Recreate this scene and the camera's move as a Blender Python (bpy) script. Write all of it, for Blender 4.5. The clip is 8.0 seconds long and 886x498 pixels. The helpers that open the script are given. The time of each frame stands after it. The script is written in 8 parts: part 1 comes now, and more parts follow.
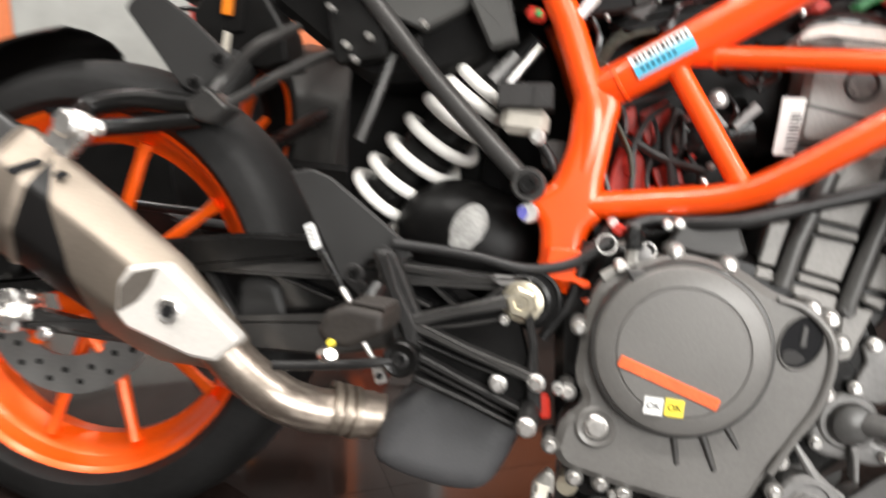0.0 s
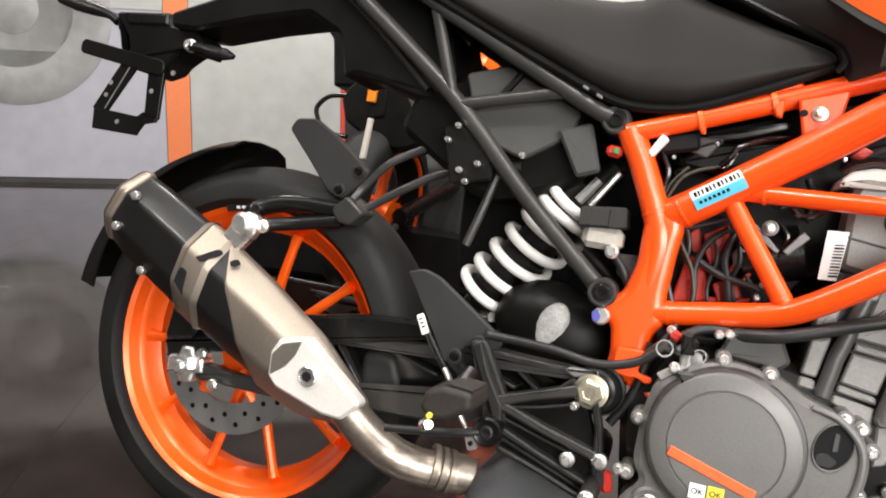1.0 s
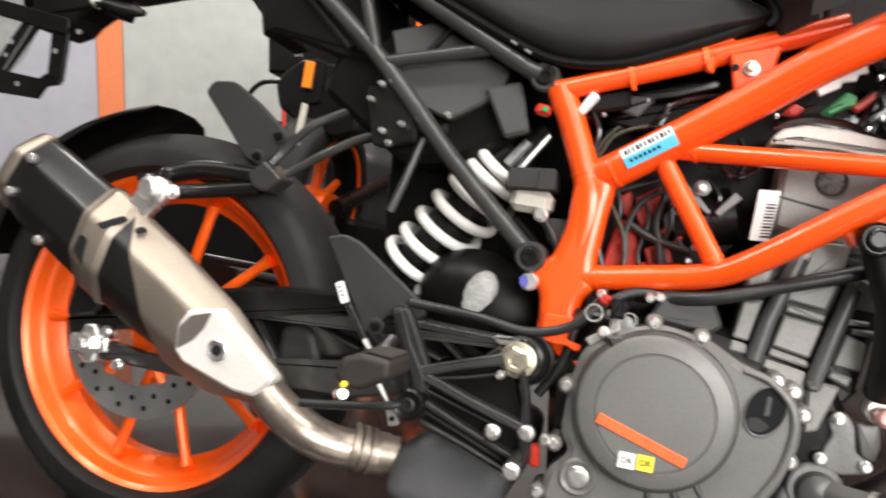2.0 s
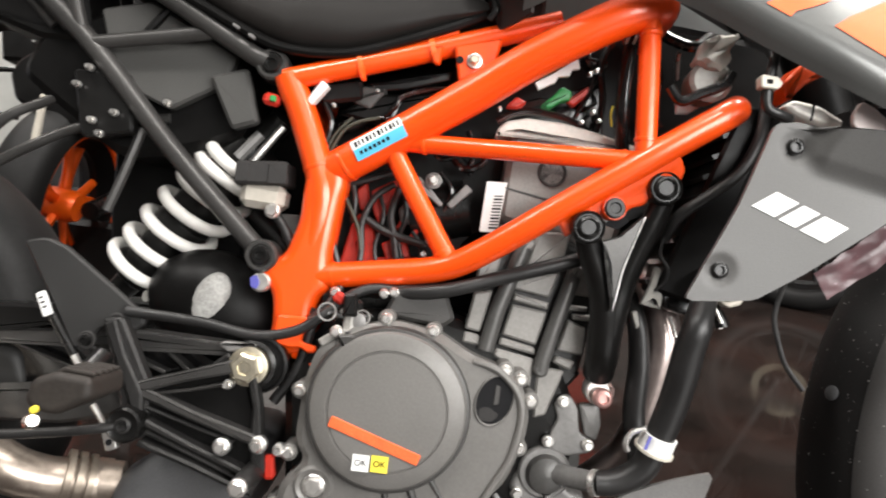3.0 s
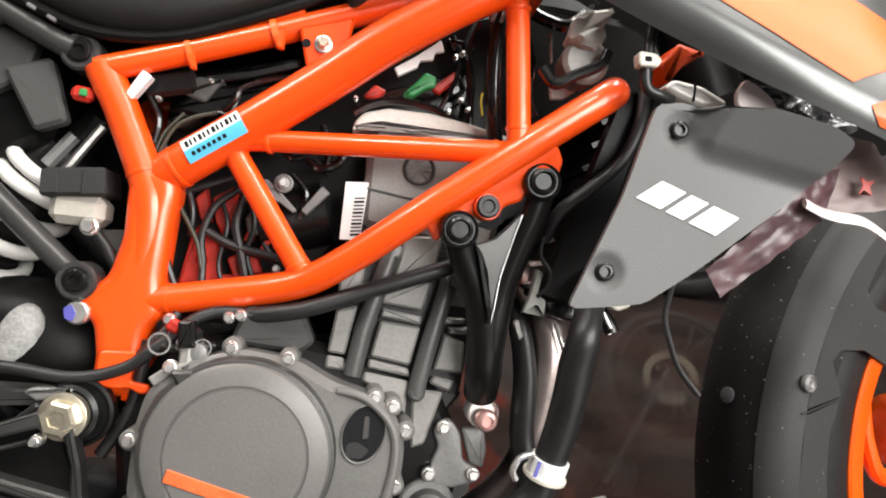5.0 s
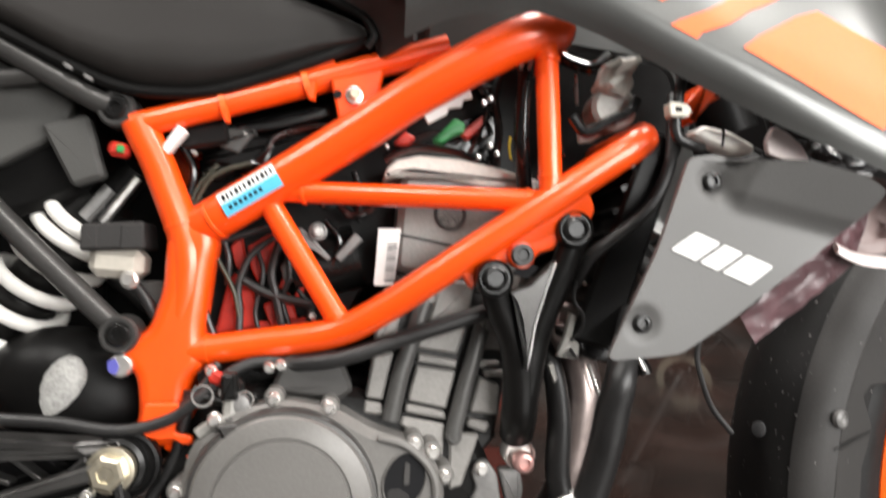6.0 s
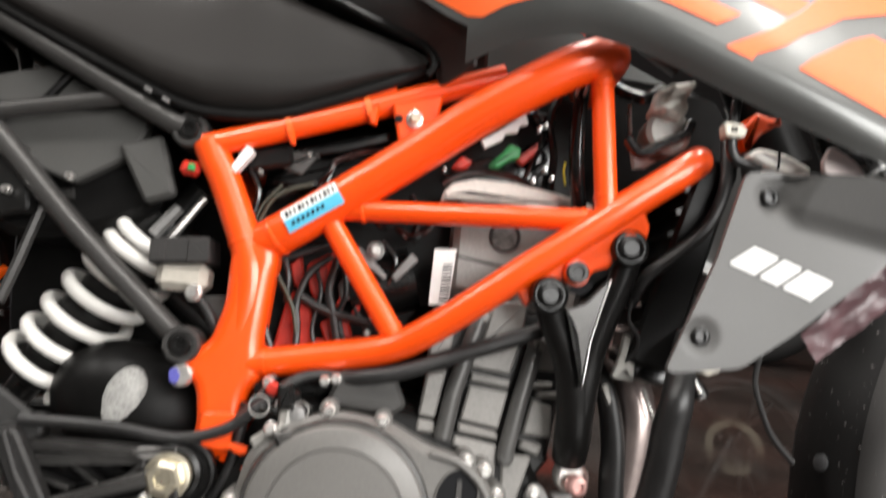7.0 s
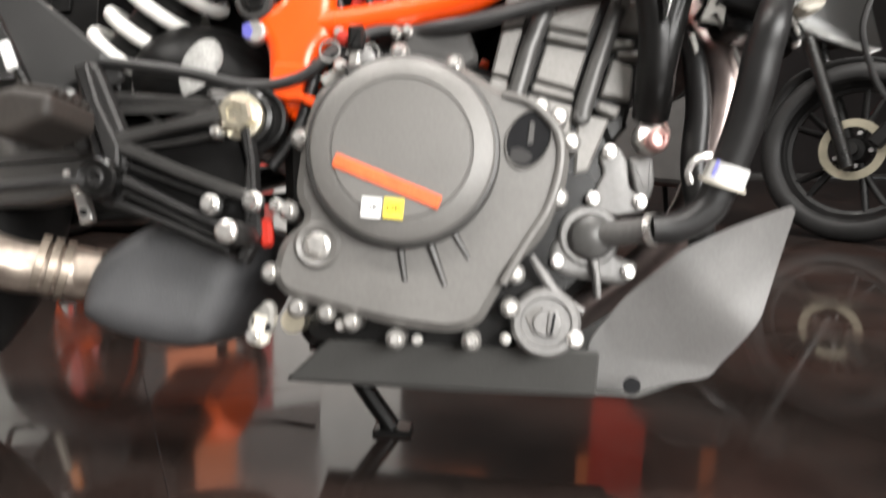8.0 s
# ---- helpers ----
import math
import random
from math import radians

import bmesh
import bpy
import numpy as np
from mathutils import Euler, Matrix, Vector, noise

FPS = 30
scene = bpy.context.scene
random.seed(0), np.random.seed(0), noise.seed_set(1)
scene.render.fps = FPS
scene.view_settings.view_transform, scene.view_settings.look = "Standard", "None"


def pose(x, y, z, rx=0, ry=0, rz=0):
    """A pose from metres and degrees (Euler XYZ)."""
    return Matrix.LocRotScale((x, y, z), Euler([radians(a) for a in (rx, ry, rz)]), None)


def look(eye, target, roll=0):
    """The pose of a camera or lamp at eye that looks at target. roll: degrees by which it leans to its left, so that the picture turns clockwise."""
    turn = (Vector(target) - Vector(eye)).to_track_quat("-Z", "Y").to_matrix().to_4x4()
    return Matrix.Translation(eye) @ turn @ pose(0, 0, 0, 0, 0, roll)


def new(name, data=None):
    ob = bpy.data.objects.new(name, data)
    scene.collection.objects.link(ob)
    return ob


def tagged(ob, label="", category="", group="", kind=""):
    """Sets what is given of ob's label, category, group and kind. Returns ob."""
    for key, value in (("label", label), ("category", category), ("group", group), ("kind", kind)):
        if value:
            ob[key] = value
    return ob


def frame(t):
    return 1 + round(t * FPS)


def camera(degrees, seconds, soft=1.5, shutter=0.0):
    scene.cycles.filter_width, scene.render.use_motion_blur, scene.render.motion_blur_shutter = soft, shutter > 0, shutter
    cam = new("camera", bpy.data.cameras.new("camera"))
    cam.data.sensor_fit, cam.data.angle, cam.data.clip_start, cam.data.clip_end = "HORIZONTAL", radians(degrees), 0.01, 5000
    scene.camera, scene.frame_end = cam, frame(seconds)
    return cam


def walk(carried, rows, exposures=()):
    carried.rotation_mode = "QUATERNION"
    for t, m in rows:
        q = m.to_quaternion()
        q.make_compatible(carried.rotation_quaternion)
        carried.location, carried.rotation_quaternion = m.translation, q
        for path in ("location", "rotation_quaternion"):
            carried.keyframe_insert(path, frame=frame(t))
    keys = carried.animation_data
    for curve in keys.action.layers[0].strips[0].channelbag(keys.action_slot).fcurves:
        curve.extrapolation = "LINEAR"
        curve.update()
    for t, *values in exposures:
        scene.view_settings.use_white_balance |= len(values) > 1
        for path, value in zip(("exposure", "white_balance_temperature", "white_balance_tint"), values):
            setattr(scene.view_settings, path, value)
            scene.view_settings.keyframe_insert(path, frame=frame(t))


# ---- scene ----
cam = camera(61.0, 8.0, soft=1.9, shutter=0.5)
PATH = [
    (0, (0.036, -0.891, 0.441), (-0.282, 1.079, 0.304), 3.6),
    (0.2, (0.048, -0.954, 0.472), (-0.405, 0.991, 0.373), 5.5),
    (0.5, (0.078, -1.024, 0.504), (-0.505, 0.888, 0.437), 6.3),
    (1, (0.113, -1.05, 0.507), (-0.549, 0.836, 0.476), 6.0),
    (1.2, (0.118, -1.048, 0.496), (-0.55, 0.837, 0.48), 6.0),
    (2.3, (0.151, -0.959, 0.454), (-0.235, 1.004, 0.464), 5.7),
    (2.5, (0.175, -0.947, 0.463), (-0.082, 1.036, 0.474), 5.1),
    (3, (0.203, -0.934, 0.457), (0.184, 1.065, 0.515), 4.1),
    (3.5, (0.196, -0.912, 0.458), (0.272, 1.086, 0.532), 3.5),
    (4, (0.219, -0.893, 0.478), (0.421, 1.094, 0.586), 2.9),
    (4.5, (0.238, -0.87, 0.475), (0.495, 1.11, 0.587), 1.9),
    (4.7, (0.243, -0.845, 0.466), (0.495, 1.136, 0.566), 1.6),
    (5.8, (0.222, -0.832, 0.493), (0.489, 1.15, 0.531), -0.6),
    (6, (0.212, -0.844, 0.515), (0.454, 1.141, 0.582), -0.3),
    (6.5, (0.194, -0.858, 0.555), (0.405, 1.123, 0.725), 0.6),
    (7, (0.197, -0.852, 0.467), (0.329, 1.129, 0.712), 1.1),
    (7.2, (0.186, -0.857, 0.404), (0.289, 1.125, 0.651), 0.7),
    (7.5, (0.209, -0.832, 0.338), (0.166, 1.159, 0.523), 0.8),
    (7.7, (0.204, -0.82, 0.284), (0.157, 1.175, 0.417), 1.1),
    (8, (0.22, -0.806, 0.201), (0.128, 1.191, 0.282), 2.7),
]
EXPOSURES = [(0.0, 0.04), (0.5, 0.06), (1.0, 0.02), (2.5, 0.04), (3.5, 0.02), (4.5, 0.04), (6.0, 0.08), (6.5, -0.12), (7.0, -0.08), (7.5, 0.06), (8.0, 0.44)]

LEAN = -11.5
BIKE = pose(0, 0, 0, LEAN, 0, 0)
walk(cam, [(t, BIKE @ look(eye, target, roll)) for t, eye, target, roll in PATH], EXPOSURES)

# ---- light ----
world = bpy.data.worlds.new("showroom_world")
scene.world = world
world.use_nodes = True
world.node_tree.nodes["Background"].inputs[0].default_value = (0.9, 0.95, 1.0, 1)
world.node_tree.nodes["Background"].inputs[1].default_value = 0.5

ROOM_TURN = 28.0
ROOM = pose(-3.845, 3.19, 0, 0, 0, ROOM_TURN)   # the printed wall's foot; x along the wall, y out of the room


def area_lamp(name, m, sx, sy, watts, colour):
    lamp = bpy.data.lights.new(name, "AREA")
    lamp.shape, lamp.size, lamp.size_y, lamp.energy, lamp.color = "RECTANGLE", sx, sy, watts, colour
    ob = new(name, lamp)
    ob.matrix_world = m
    return ob


CEILING, PANEL_WATTS, WINDOW_WATTS = 4.2, 62, 250
# ceiling lamps are out of view; the last two were added to brighten the tank
PANELS = [(-1.3, -1.6), (0.5, -1.6), (2.3, -1.6), (-1.3, 0.9), (0.5, 0.9), (2.3, 0.9), (-3.4, 2.6), (0.5, 3.4), (-3.4, -1.0), (4.0, -1.6), (2.4, -3.7), (3.8, -3.7)]
for px, py in PANELS:
    area_lamp("panel_lamp", pose(px, py, CEILING - 0.06), 0.56, 0.56, PANEL_WATTS, (1.0, 0.965, 0.92))

# added frontal light, let in by an assumed glazed front behind the camera
area_lamp("assumed_front_light", ROOM @ pose(2.6, -8.52, 1.75, 90, 0, 0), 3.3, 1.7, WINDOW_WATTS, (1.0, 0.985, 0.96))


# ---- materials ----
def material(name, base, rough=0.5, metal=0.0, grain=60.0, vary=0.12, blotch=4.0, bump=0.06, coat=0.0, spec=0.5, speck=None, coat_rough=0.08):
    """A surface with fine grain, broad blotches, uneven gloss and slight relief, in object space."""
    m = bpy.data.materials.new(name)
    m.use_nodes = True
    nt = m.node_tree
    b = nt.nodes["Principled BSDF"]
    tc = nt.nodes.new("ShaderNodeTexCoord")
    fine, wide = nt.nodes.new("ShaderNodeTexNoise"), nt.nodes.new("ShaderNodeTexNoise")
    fine.inputs["Scale"].default_value, fine.inputs["Detail"].default_value = grain, 4
    wide.inputs["Scale"].default_value, wide.inputs["Detail"].default_value = blotch, 3
    for n in (fine, wide):
        nt.links.new(tc.outputs["Object"], n.inputs["Vector"])
    both = nt.nodes.new("ShaderNodeMath")
    both.operation = "ADD"
    nt.links.new(fine.outputs["Fac"], both.inputs[0])
    nt.links.new(wide.outputs["Fac"], both.inputs[1])
    ramp = nt.nodes.new("ShaderNodeMapRange")
    ramp.inputs[1].default_value, ramp.inputs[2].default_value = 0.7, 1.3
    ramp.inputs[3].default_value, ramp.inputs[4].default_value = 1 - vary, 1 + vary
    nt.links.new(both.outputs[0], ramp.inputs[0])
    mix = nt.nodes.new("ShaderNodeMix")
    mix.data_type, mix.blend_type = "RGBA", "MULTIPLY"
    mix.inputs[0].default_value = 1
    mix.inputs[6].default_value = (*base, 1)
    nt.links.new(ramp.outputs[0], mix.inputs[7])
    colour = mix.outputs[2]
    if speck:
        dots = nt.nodes.new("ShaderNodeTexNoise")
        dots.inputs["Scale"].default_value, dots.inputs["Detail"].default_value = speck[1], 2
        nt.links.new(tc.outputs["Object"], dots.inputs["Vector"])
        cut = nt.nodes.new("ShaderNodeMapRange")
        cut.inputs[1].default_value, cut.inputs[2].default_value = speck[2], speck[2] + 0.04
        nt.links.new(dots.outputs["Fac"], cut.inputs[0])
        top = nt.nodes.new("ShaderNodeMix")
        top.data_type = "RGBA"
        top.inputs[7].default_value = (*speck[0], 1)
        nt.links.new(cut.outputs[0], top.inputs[0])
        nt.links.new(colour, top.inputs[6])
        colour = top.outputs[2]
    nt.links.new(colour, b.inputs["Base Color"])
    gloss = nt.nodes.new("ShaderNodeMapRange")
    gloss.inputs[1].default_value, gloss.inputs[2].default_value = 0.3, 0.7
    gloss.inputs[3].default_value, gloss.inputs[4].default_value = max(0.02, rough - 0.07), min(1, rough + 0.07)
    nt.links.new(wide.outputs["Fac"], gloss.inputs[0])
    nt.links.new(gloss.outputs[0], b.inputs["Roughness"])
    b.inputs["Metallic"].default_value = metal
    b.inputs["Specular IOR Level"].default_value = spec
    b.inputs["Coat Weight"].default_value, b.inputs["Coat Roughness"].default_value = coat, coat_rough
    if bump:
        relief = nt.nodes.new("ShaderNodeBump")
        relief.inputs["Strength"].default_value, relief.inputs["Distance"].default_value = bump, 0.002
        nt.links.new(fine.outputs["Fac"], relief.inputs["Height"])
        nt.links.new(relief.outputs[0], b.inputs["Normal"])
    return m


ORANGE = material("orange_powder_coat", (1.0, 0.086, 0.003), 0.36, 0.1, 300, 0.07, 6, 0.03, coat=0.8, spec=0.5, coat_rough=0.2)
RIM_ORANGE = material("orange_wheel_paint", (1.0, 0.125, 0.004), 0.36, 0.25, 200, 0.07, 5, 0.02, coat=0.3, coat_rough=0.2)
DECAL = material("orange_decal_film", (0.92, 0.125, 0.010), 0.42, 0, 200, 0.05, 5, 0.0, coat=0.4, spec=0.5, coat_rough=0.36)
BLACK = material("black_satin_plastic", (0.0045, 0.0043, 0.0042), 0.4, 0, 200, 0.25, 12, 0.08, spec=0.18)
BLACK_PAINT = material("black_satin_paint", (0.006, 0.0058, 0.0056), 0.3, 0.0, 260, 0.2, 9, 0.04, coat=0.1, spec=0.3)
GREY_TUBE = material("graphite_powder_coat", (0.062, 0.06, 0.058), 0.34, 0.45, 500, 0.2, 9, 0.05, spec=0.5)
ENGINE = material("grey_engine_paint", (0.148, 0.142, 0.134), 0.42, 0.15, 350, 0.1, 10, 0.08)
BARREL = material("grey_cast_cylinder_paint", (0.235, 0.225, 0.212), 0.45, 0.1, 300, 0.14, 12, 0.12)
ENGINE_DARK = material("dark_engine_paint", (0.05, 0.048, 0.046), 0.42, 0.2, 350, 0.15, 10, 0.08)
CASTING = material("bare_grey_casting", (0.2, 0.195, 0.19), 0.45, 0.35, 220, 0.14, 12, 0.15)
COVER_LIT = material("head_cover_lit_from_above", (0.76, 0.72, 0.66), 0.5, 0.1, 200, 0.12, 15, 0.08)
STEEL = material("zinc_plated_steel", (0.82, 0.8, 0.77), 0.3, 0.9, 120, 0.12, 30, 0.05)
BRASSY = material("yellow_passivated_steel", (0.72, 0.66, 0.52), 0.34, 0.9, 120, 0.14, 30, 0.05)
TITAN = material("brushed_stainless_silencer", (0.31, 0.262, 0.215), 0.45, 0.8, 400, 0.12, 8, 0.06)
PIPE = material("heat_tinted_stainless_pipe", (0.46, 0.39, 0.33), 0.38, 0.9, 150, 0.2, 12, 0.04)
SHIELD = material("glare_pale_stainless", (0.86, 0.82, 0.77), 0.42, 0.35, 300, 0.08, 8, 0.05)
DUCT = material("dark_grey_oil_duct", (0.085, 0.083, 0.08), 0.38, 0.3, 300, 0.12, 9, 0.06)
CHROME = material("polished_header_pipe", (0.42, 0.35, 0.33), 0.34, 0.9, 100, 0.15, 10, 0.03)
RUBBER = material("tyre_rubber", (0.0095, 0.0092, 0.0091), 0.58, 0, 160, 0.35, 10, 0.12, speck=((0.07, 0.066, 0.063), 260, 0.76), spec=0.28)
HOSE = material("rubber_hose", (0.016, 0.0155, 0.0155), 0.4, 0, 200, 0.2, 10, 0.08, spec=0.5)
SPRING = material("white_spring_coating", (0.8, 0.78, 0.74), 0.38, 0, 90, 0.07, 10, 0.04)
SEAT = material("charcoal_seat_vinyl", (0.0145, 0.0128, 0.0118), 0.55, 0, 900, 0.14, 6, 0.12, spec=0.25)
TANK = material("graphite_metallic_paint", (0.112, 0.114, 0.111), 0.36, 0.45, 900, 0.1, 4, 0.03, coat=0.6, coat_rough=0.24)
SHROUD = material("grey_moulded_plastic", (0.086, 0.084, 0.082), 0.48, 0, 700, 0.1, 7, 0.12)
PANEL = material("dark_side_panel_plastic", (0.062, 0.061, 0.058), 0.48, 0, 500, 0.14, 7, 0.12, spec=0.35)
GUARD = material("grey_heel_guard_plastic", (0.026, 0.0255, 0.025), 0.5, 0, 700, 0.14, 9, 0.12, spec=0.35)
BELLY = material("silver_grey_belly_pan", (0.36, 0.355, 0.35), 0.34, 0.4, 400, 0.1, 6, 0.06)
MATT = material("matt_black_plastic", (0.028, 0.0265, 0.0258), 0.58, 0, 600, 0.2, 8, 0.15, spec=0.3)
HEAT = material("heat_shield_grey", (0.075, 0.075, 0.078), 0.55, 0, 500, 0.2, 14, 0.2)
WHITE = material("white_print", (0.82, 0.82, 0.8), 0.5, 0, 100, 0.04, 9, 0.0)
CYAN = material("cyan_print", (0.1, 0.5, 0.72), 0.5, 0, 100, 0.06, 30, 0.0)
YELLOW = material("yellow_print", (0.85, 0.68, 0.06), 0.5, 0, 100, 0.05, 9, 0.0)
# print, and flat dark pieces that stand for the shade in holes
INK = material("ink_and_hole_black", (0.012, 0.012, 0.013), 0.8, 0, 100, 0.1, 9, 0.0, spec=0.12)
RED = material("red_moulding", (0.5, 0.025, 0.012), 0.42, 0, 150, 0.2, 15, 0.06)
GREEN = material("green_connector", (0.03, 0.26, 0.07), 0.45, 0, 150, 0.1, 15, 0.0)
CREAM = material("cream_nylon", (0.6, 0.56, 0.48), 0.5, 0, 150, 0.08, 20, 0.04)
MILKY = material("milky_reservoir", (0.42, 0.39, 0.34), 0.4, 0, 150, 0.1, 20, 0.04)
WORN = material("worn_grey_patch", (0.36, 0.355, 0.34), 0.65, 0, 300, 0.35, 60, 0.2)
AMBER = material("amber_reflector", (0.85, 0.24, 0.02), 0.2, 0, 200, 0.08, 30, 0.0, coat=0.4)
DISC = material("drilled_disc_steel", (0.5, 0.5, 0.49), 0.35, 0.9, 300, 0.12, 20, 0.05)
WRAP = material("pinkish_packing_film", (0.085, 0.042, 0.047), 0.34, 0, 90, 0.3, 25, 0.2, coat=0.05, speck=((0.24, 0.15, 0.17), 420, 0.70))
SHEET = material("brown_packing_sheet", (0.24, 0.175, 0.165), 0.4, 0, 60, 0.16, 14, 0.15)
BUBBLE = material("dark_bubble_film", (0.012, 0.012, 0.013), 0.18, 0, 90, 0.3, 25, 1.0, coat=0.6, speck=((0.5, 0.5, 0.5), 120, 0.72))
THERMO = material("pale_cast_aluminium", (0.3, 0.29, 0.27), 0.45, 0.3, 150, 0.2, 30, 0.1)
CRUMPLED = material("crumpled_white_wrap", (0.6, 0.57, 0.52), 0.4, 0, 90, 0.2, 40, 0.2, coat=0.2)
PALE_DISC = material("pale_yellow_disc_steel", (0.22, 0.2, 0.15), 0.42, 0.5, 200, 0.12, 20, 0.05)
STRAP = material("pale_packing_strap", (0.72, 0.62, 0.6), 0.35, 0, 100, 0.1, 20, 0.05)
BLUE = material("blue_paint_mark", (0.09, 0.09, 0.36), 0.5, 0, 100, 0.1, 30, 0.0)
GLOSS = material("glossy_black_moulding", (0.005, 0.0048, 0.005), 0.22, 0, 120, 0.25, 14, 0.05, coat=0.4, spec=0.5, coat_rough=0.12)
CAST_BLACK = material("black_cast_aluminium", (0.024, 0.0232, 0.0228), 0.4, 0.25, 400, 0.2, 12, 0.1, spec=0.4)


# ---- building tools ----
def mesh_of(bm, mat, name, smooth=35):
    for f in bm.faces:
        f.smooth = True
    bm.normal_update()
    limit = radians(smooth)
    for e in bm.edges:
        if len(e.link_faces) == 2 and e.calc_face_angle(0) > limit:
            e.smooth = False
    me = bpy.data.meshes.new(name)
    bm.to_mesh(me)
    bm.free()
    me.materials.append(mat)
    return me


def part(name, bm, mat, parent, label="", smooth=35):
    """One mesh under a thing or a part, in the coordinates of the thing's root."""
    ob = new(name, mesh_of(bm, mat, name, smooth))
    ob.parent = parent
    if label:
        tagged(ob, label)
    return ob


def thing(name, m, label, category, group="", kind=""):
    ob = new(name)
    ob.empty_display_size = 0.1
    ob.matrix_world = m
    return tagged(ob, label, category, group, kind)


def solid(name, bm, mat, label, category, kind="", m=None, smooth=35):
    ob = new(name, mesh_of(bm, mat, name, smooth))
    if m is not None:
        ob.matrix_world = m
    return tagged(ob, label, category, "", kind)


def curve_points(points, steps=6):
    """Catmull-Rom through the points."""
    P = [Vector(p) for p in points]
    if len(P) < 3:
        return P
    out = []
    ext = [2 * P[0] - P[1], *P, 2 * P[-1] - P[-2]]
    for i in range(1, len(ext) - 2):
        a, b, c, d = ext[i - 1:i + 3]
        for k in range(steps):
            s = k / steps
            out.append(0.5 * (2 * b + (c - a) * s + (2 * a - 5 * b + 4 * c - d) * s * s + (3 * b - a - 3 * c + d) * s ** 3))
    return out + [P[-1]]


def add_tube(bm, points, radius, sides=14, steps=6, straight=False, squash=1.0):
    """A round bar along a line, closed at both ends. radius: one, or several along the line."""
    P = [Vector(p) for p in points] if straight else curve_points(points, steps)
    radii = radius if isinstance(radius, tuple) else (radius, radius)
    rings, n = [], len(P)
    t0 = (P[1] - P[0]).normalized()
    side = t0.orthogonal().normalized()
    for i, p in enumerate(P):
        t = (P[min(i + 1, n - 1)] - P[max(i - 1, 0)]).normalized()
        side = (side - t * side.dot(t)).normalized()
        up = t.cross(side)
        q = i / (n - 1) * (len(radii) - 1)
        j = min(int(q), len(radii) - 2)
        r = radii[j] + (radii[j + 1] - radii[j]) * (q - j)
        rings.append([bm.verts.new(p + side * (r * math.cos(a)) + up * (r * squash * math.sin(a))) for a in (2 * math.pi * k / sides for k in range(sides))])
    for A, B in zip(rings, rings[1:]):
        for k in range(sides):
            bm.faces.new((A[k], A[(k + 1) % sides], B[(k + 1) % sides], B[k]))
    bm.faces.new(rings[0][::-1])
    bm.faces.new(rings[-1])
    return bm


def tube(points, radius, sides=14, steps=6, straight=False, squash=1.0):
    return add_tube(bmesh.new(), points, radius, sides, steps, straight, squash)


def round_outline(outline, r, n=4):
    """Outline with its corners rounded by about r."""
    if r <= 0:
        return [Vector(p) for p in outline]
    out, m = [], len(outline)
    for i in range(m):
        a, b, c = Vector(outline[i - 1]), Vector(outline[i]), Vector(outline[(i + 1) % m])
        s0, s1 = min(r, (a - b).length * 0.45), min(r, (c - b).length * 0.45)
        p, q = b + (a - b).normalized() * s0, b + (c - b).normalized() * s1
        for k in range(n + 1):
            s = k / n
            out.append(p * (1 - s) ** 2 + b * 2 * s * (1 - s) + q * s * s)
    return out


def add_prism(bm, outline, y0, y1, bevel=0.002, corner=0.004, lift=None):
    """A plate: an outline in x and z, from depth y0 (near) to y1 (far), with an eased near edge. lift(x, z) shifts it in y."""
    pts = round_outline(outline, corner)
    c = sum(pts, Vector((0, 0))) / len(pts)
    off = lift or (lambda x, z: 0)
    area = sum(pts[i - 1][0] * p[1] - p[0] * pts[i - 1][1] for i, p in enumerate(pts))
    if area < 0:
        pts = pts[::-1]
    n = len(pts)
    inner = []
    for i in range(n):
        t = (pts[(i + 1) % n] - pts[i - 1])
        nn = Vector((-t[1], t[0]))
        nn = nn.normalized() if nn.length > 1e-9 else Vector((0, 0))
        inner.append(pts[i] + nn * bevel)
    rows = []
    for ring, y in ((inner, y0), (pts, y0 + bevel), (pts, y1)):
        rows.append([bm.verts.new((p[0], y + off(p[0], p[1]), p[1])) for p in ring])
    for A, B in zip(rows, rows[1:]):
        for k in range(n):
            bm.faces.new((A[k], B[k], B[(k + 1) % n], A[(k + 1) % n]))
    bm.faces.new(rows[0])
    bm.faces.new(rows[-1][::-1])
    return bm


def prism(outline, y0, y1, bevel=0.002, corner=0.004, lift=None):
    bm = add_prism(bmesh.new(), outline, y0, y1, bevel, corner, lift)
    bmesh.ops.recalc_face_normals(bm, faces=bm.faces)
    return bm


def add_lathe(bm, centre, profile, axis=(0, 1, 0), sides=32):
    """A turned body: profile rows of (distance along the axis, radius)."""
    axis = Vector(axis).normalized()
    u = axis.orthogonal().normalized()
    v = axis.cross(u)
    c, rings = Vector(centre), []
    for d, r in profile:
        r = max(r, 1e-5)
        rings.append([bm.verts.new(c + axis * d + u * (r * math.cos(a)) + v * (r * math.sin(a))) for a in (2 * math.pi * k / sides for k in range(sides))])
    for A, B in zip(rings, rings[1:]):
        for k in range(sides):
            bm.faces.new((A[k], A[(k + 1) % sides], B[(k + 1) % sides], B[k]))
    if profile[0] != profile[-1]:
        bm.faces.new(rings[0][::-1])
        bm.faces.new(rings[-1])
    else:
        bmesh.ops.remove_doubles(bm, verts=rings[0] + rings[-1], dist=1e-6)
    return bm


def lathe(centre, profile, axis=(0, 1, 0), sides=32):
    bm = add_lathe(bmesh.new(), centre, profile, axis, sides)
    bmesh.ops.recalc_face_normals(bm, faces=bm.faces)
    return bm


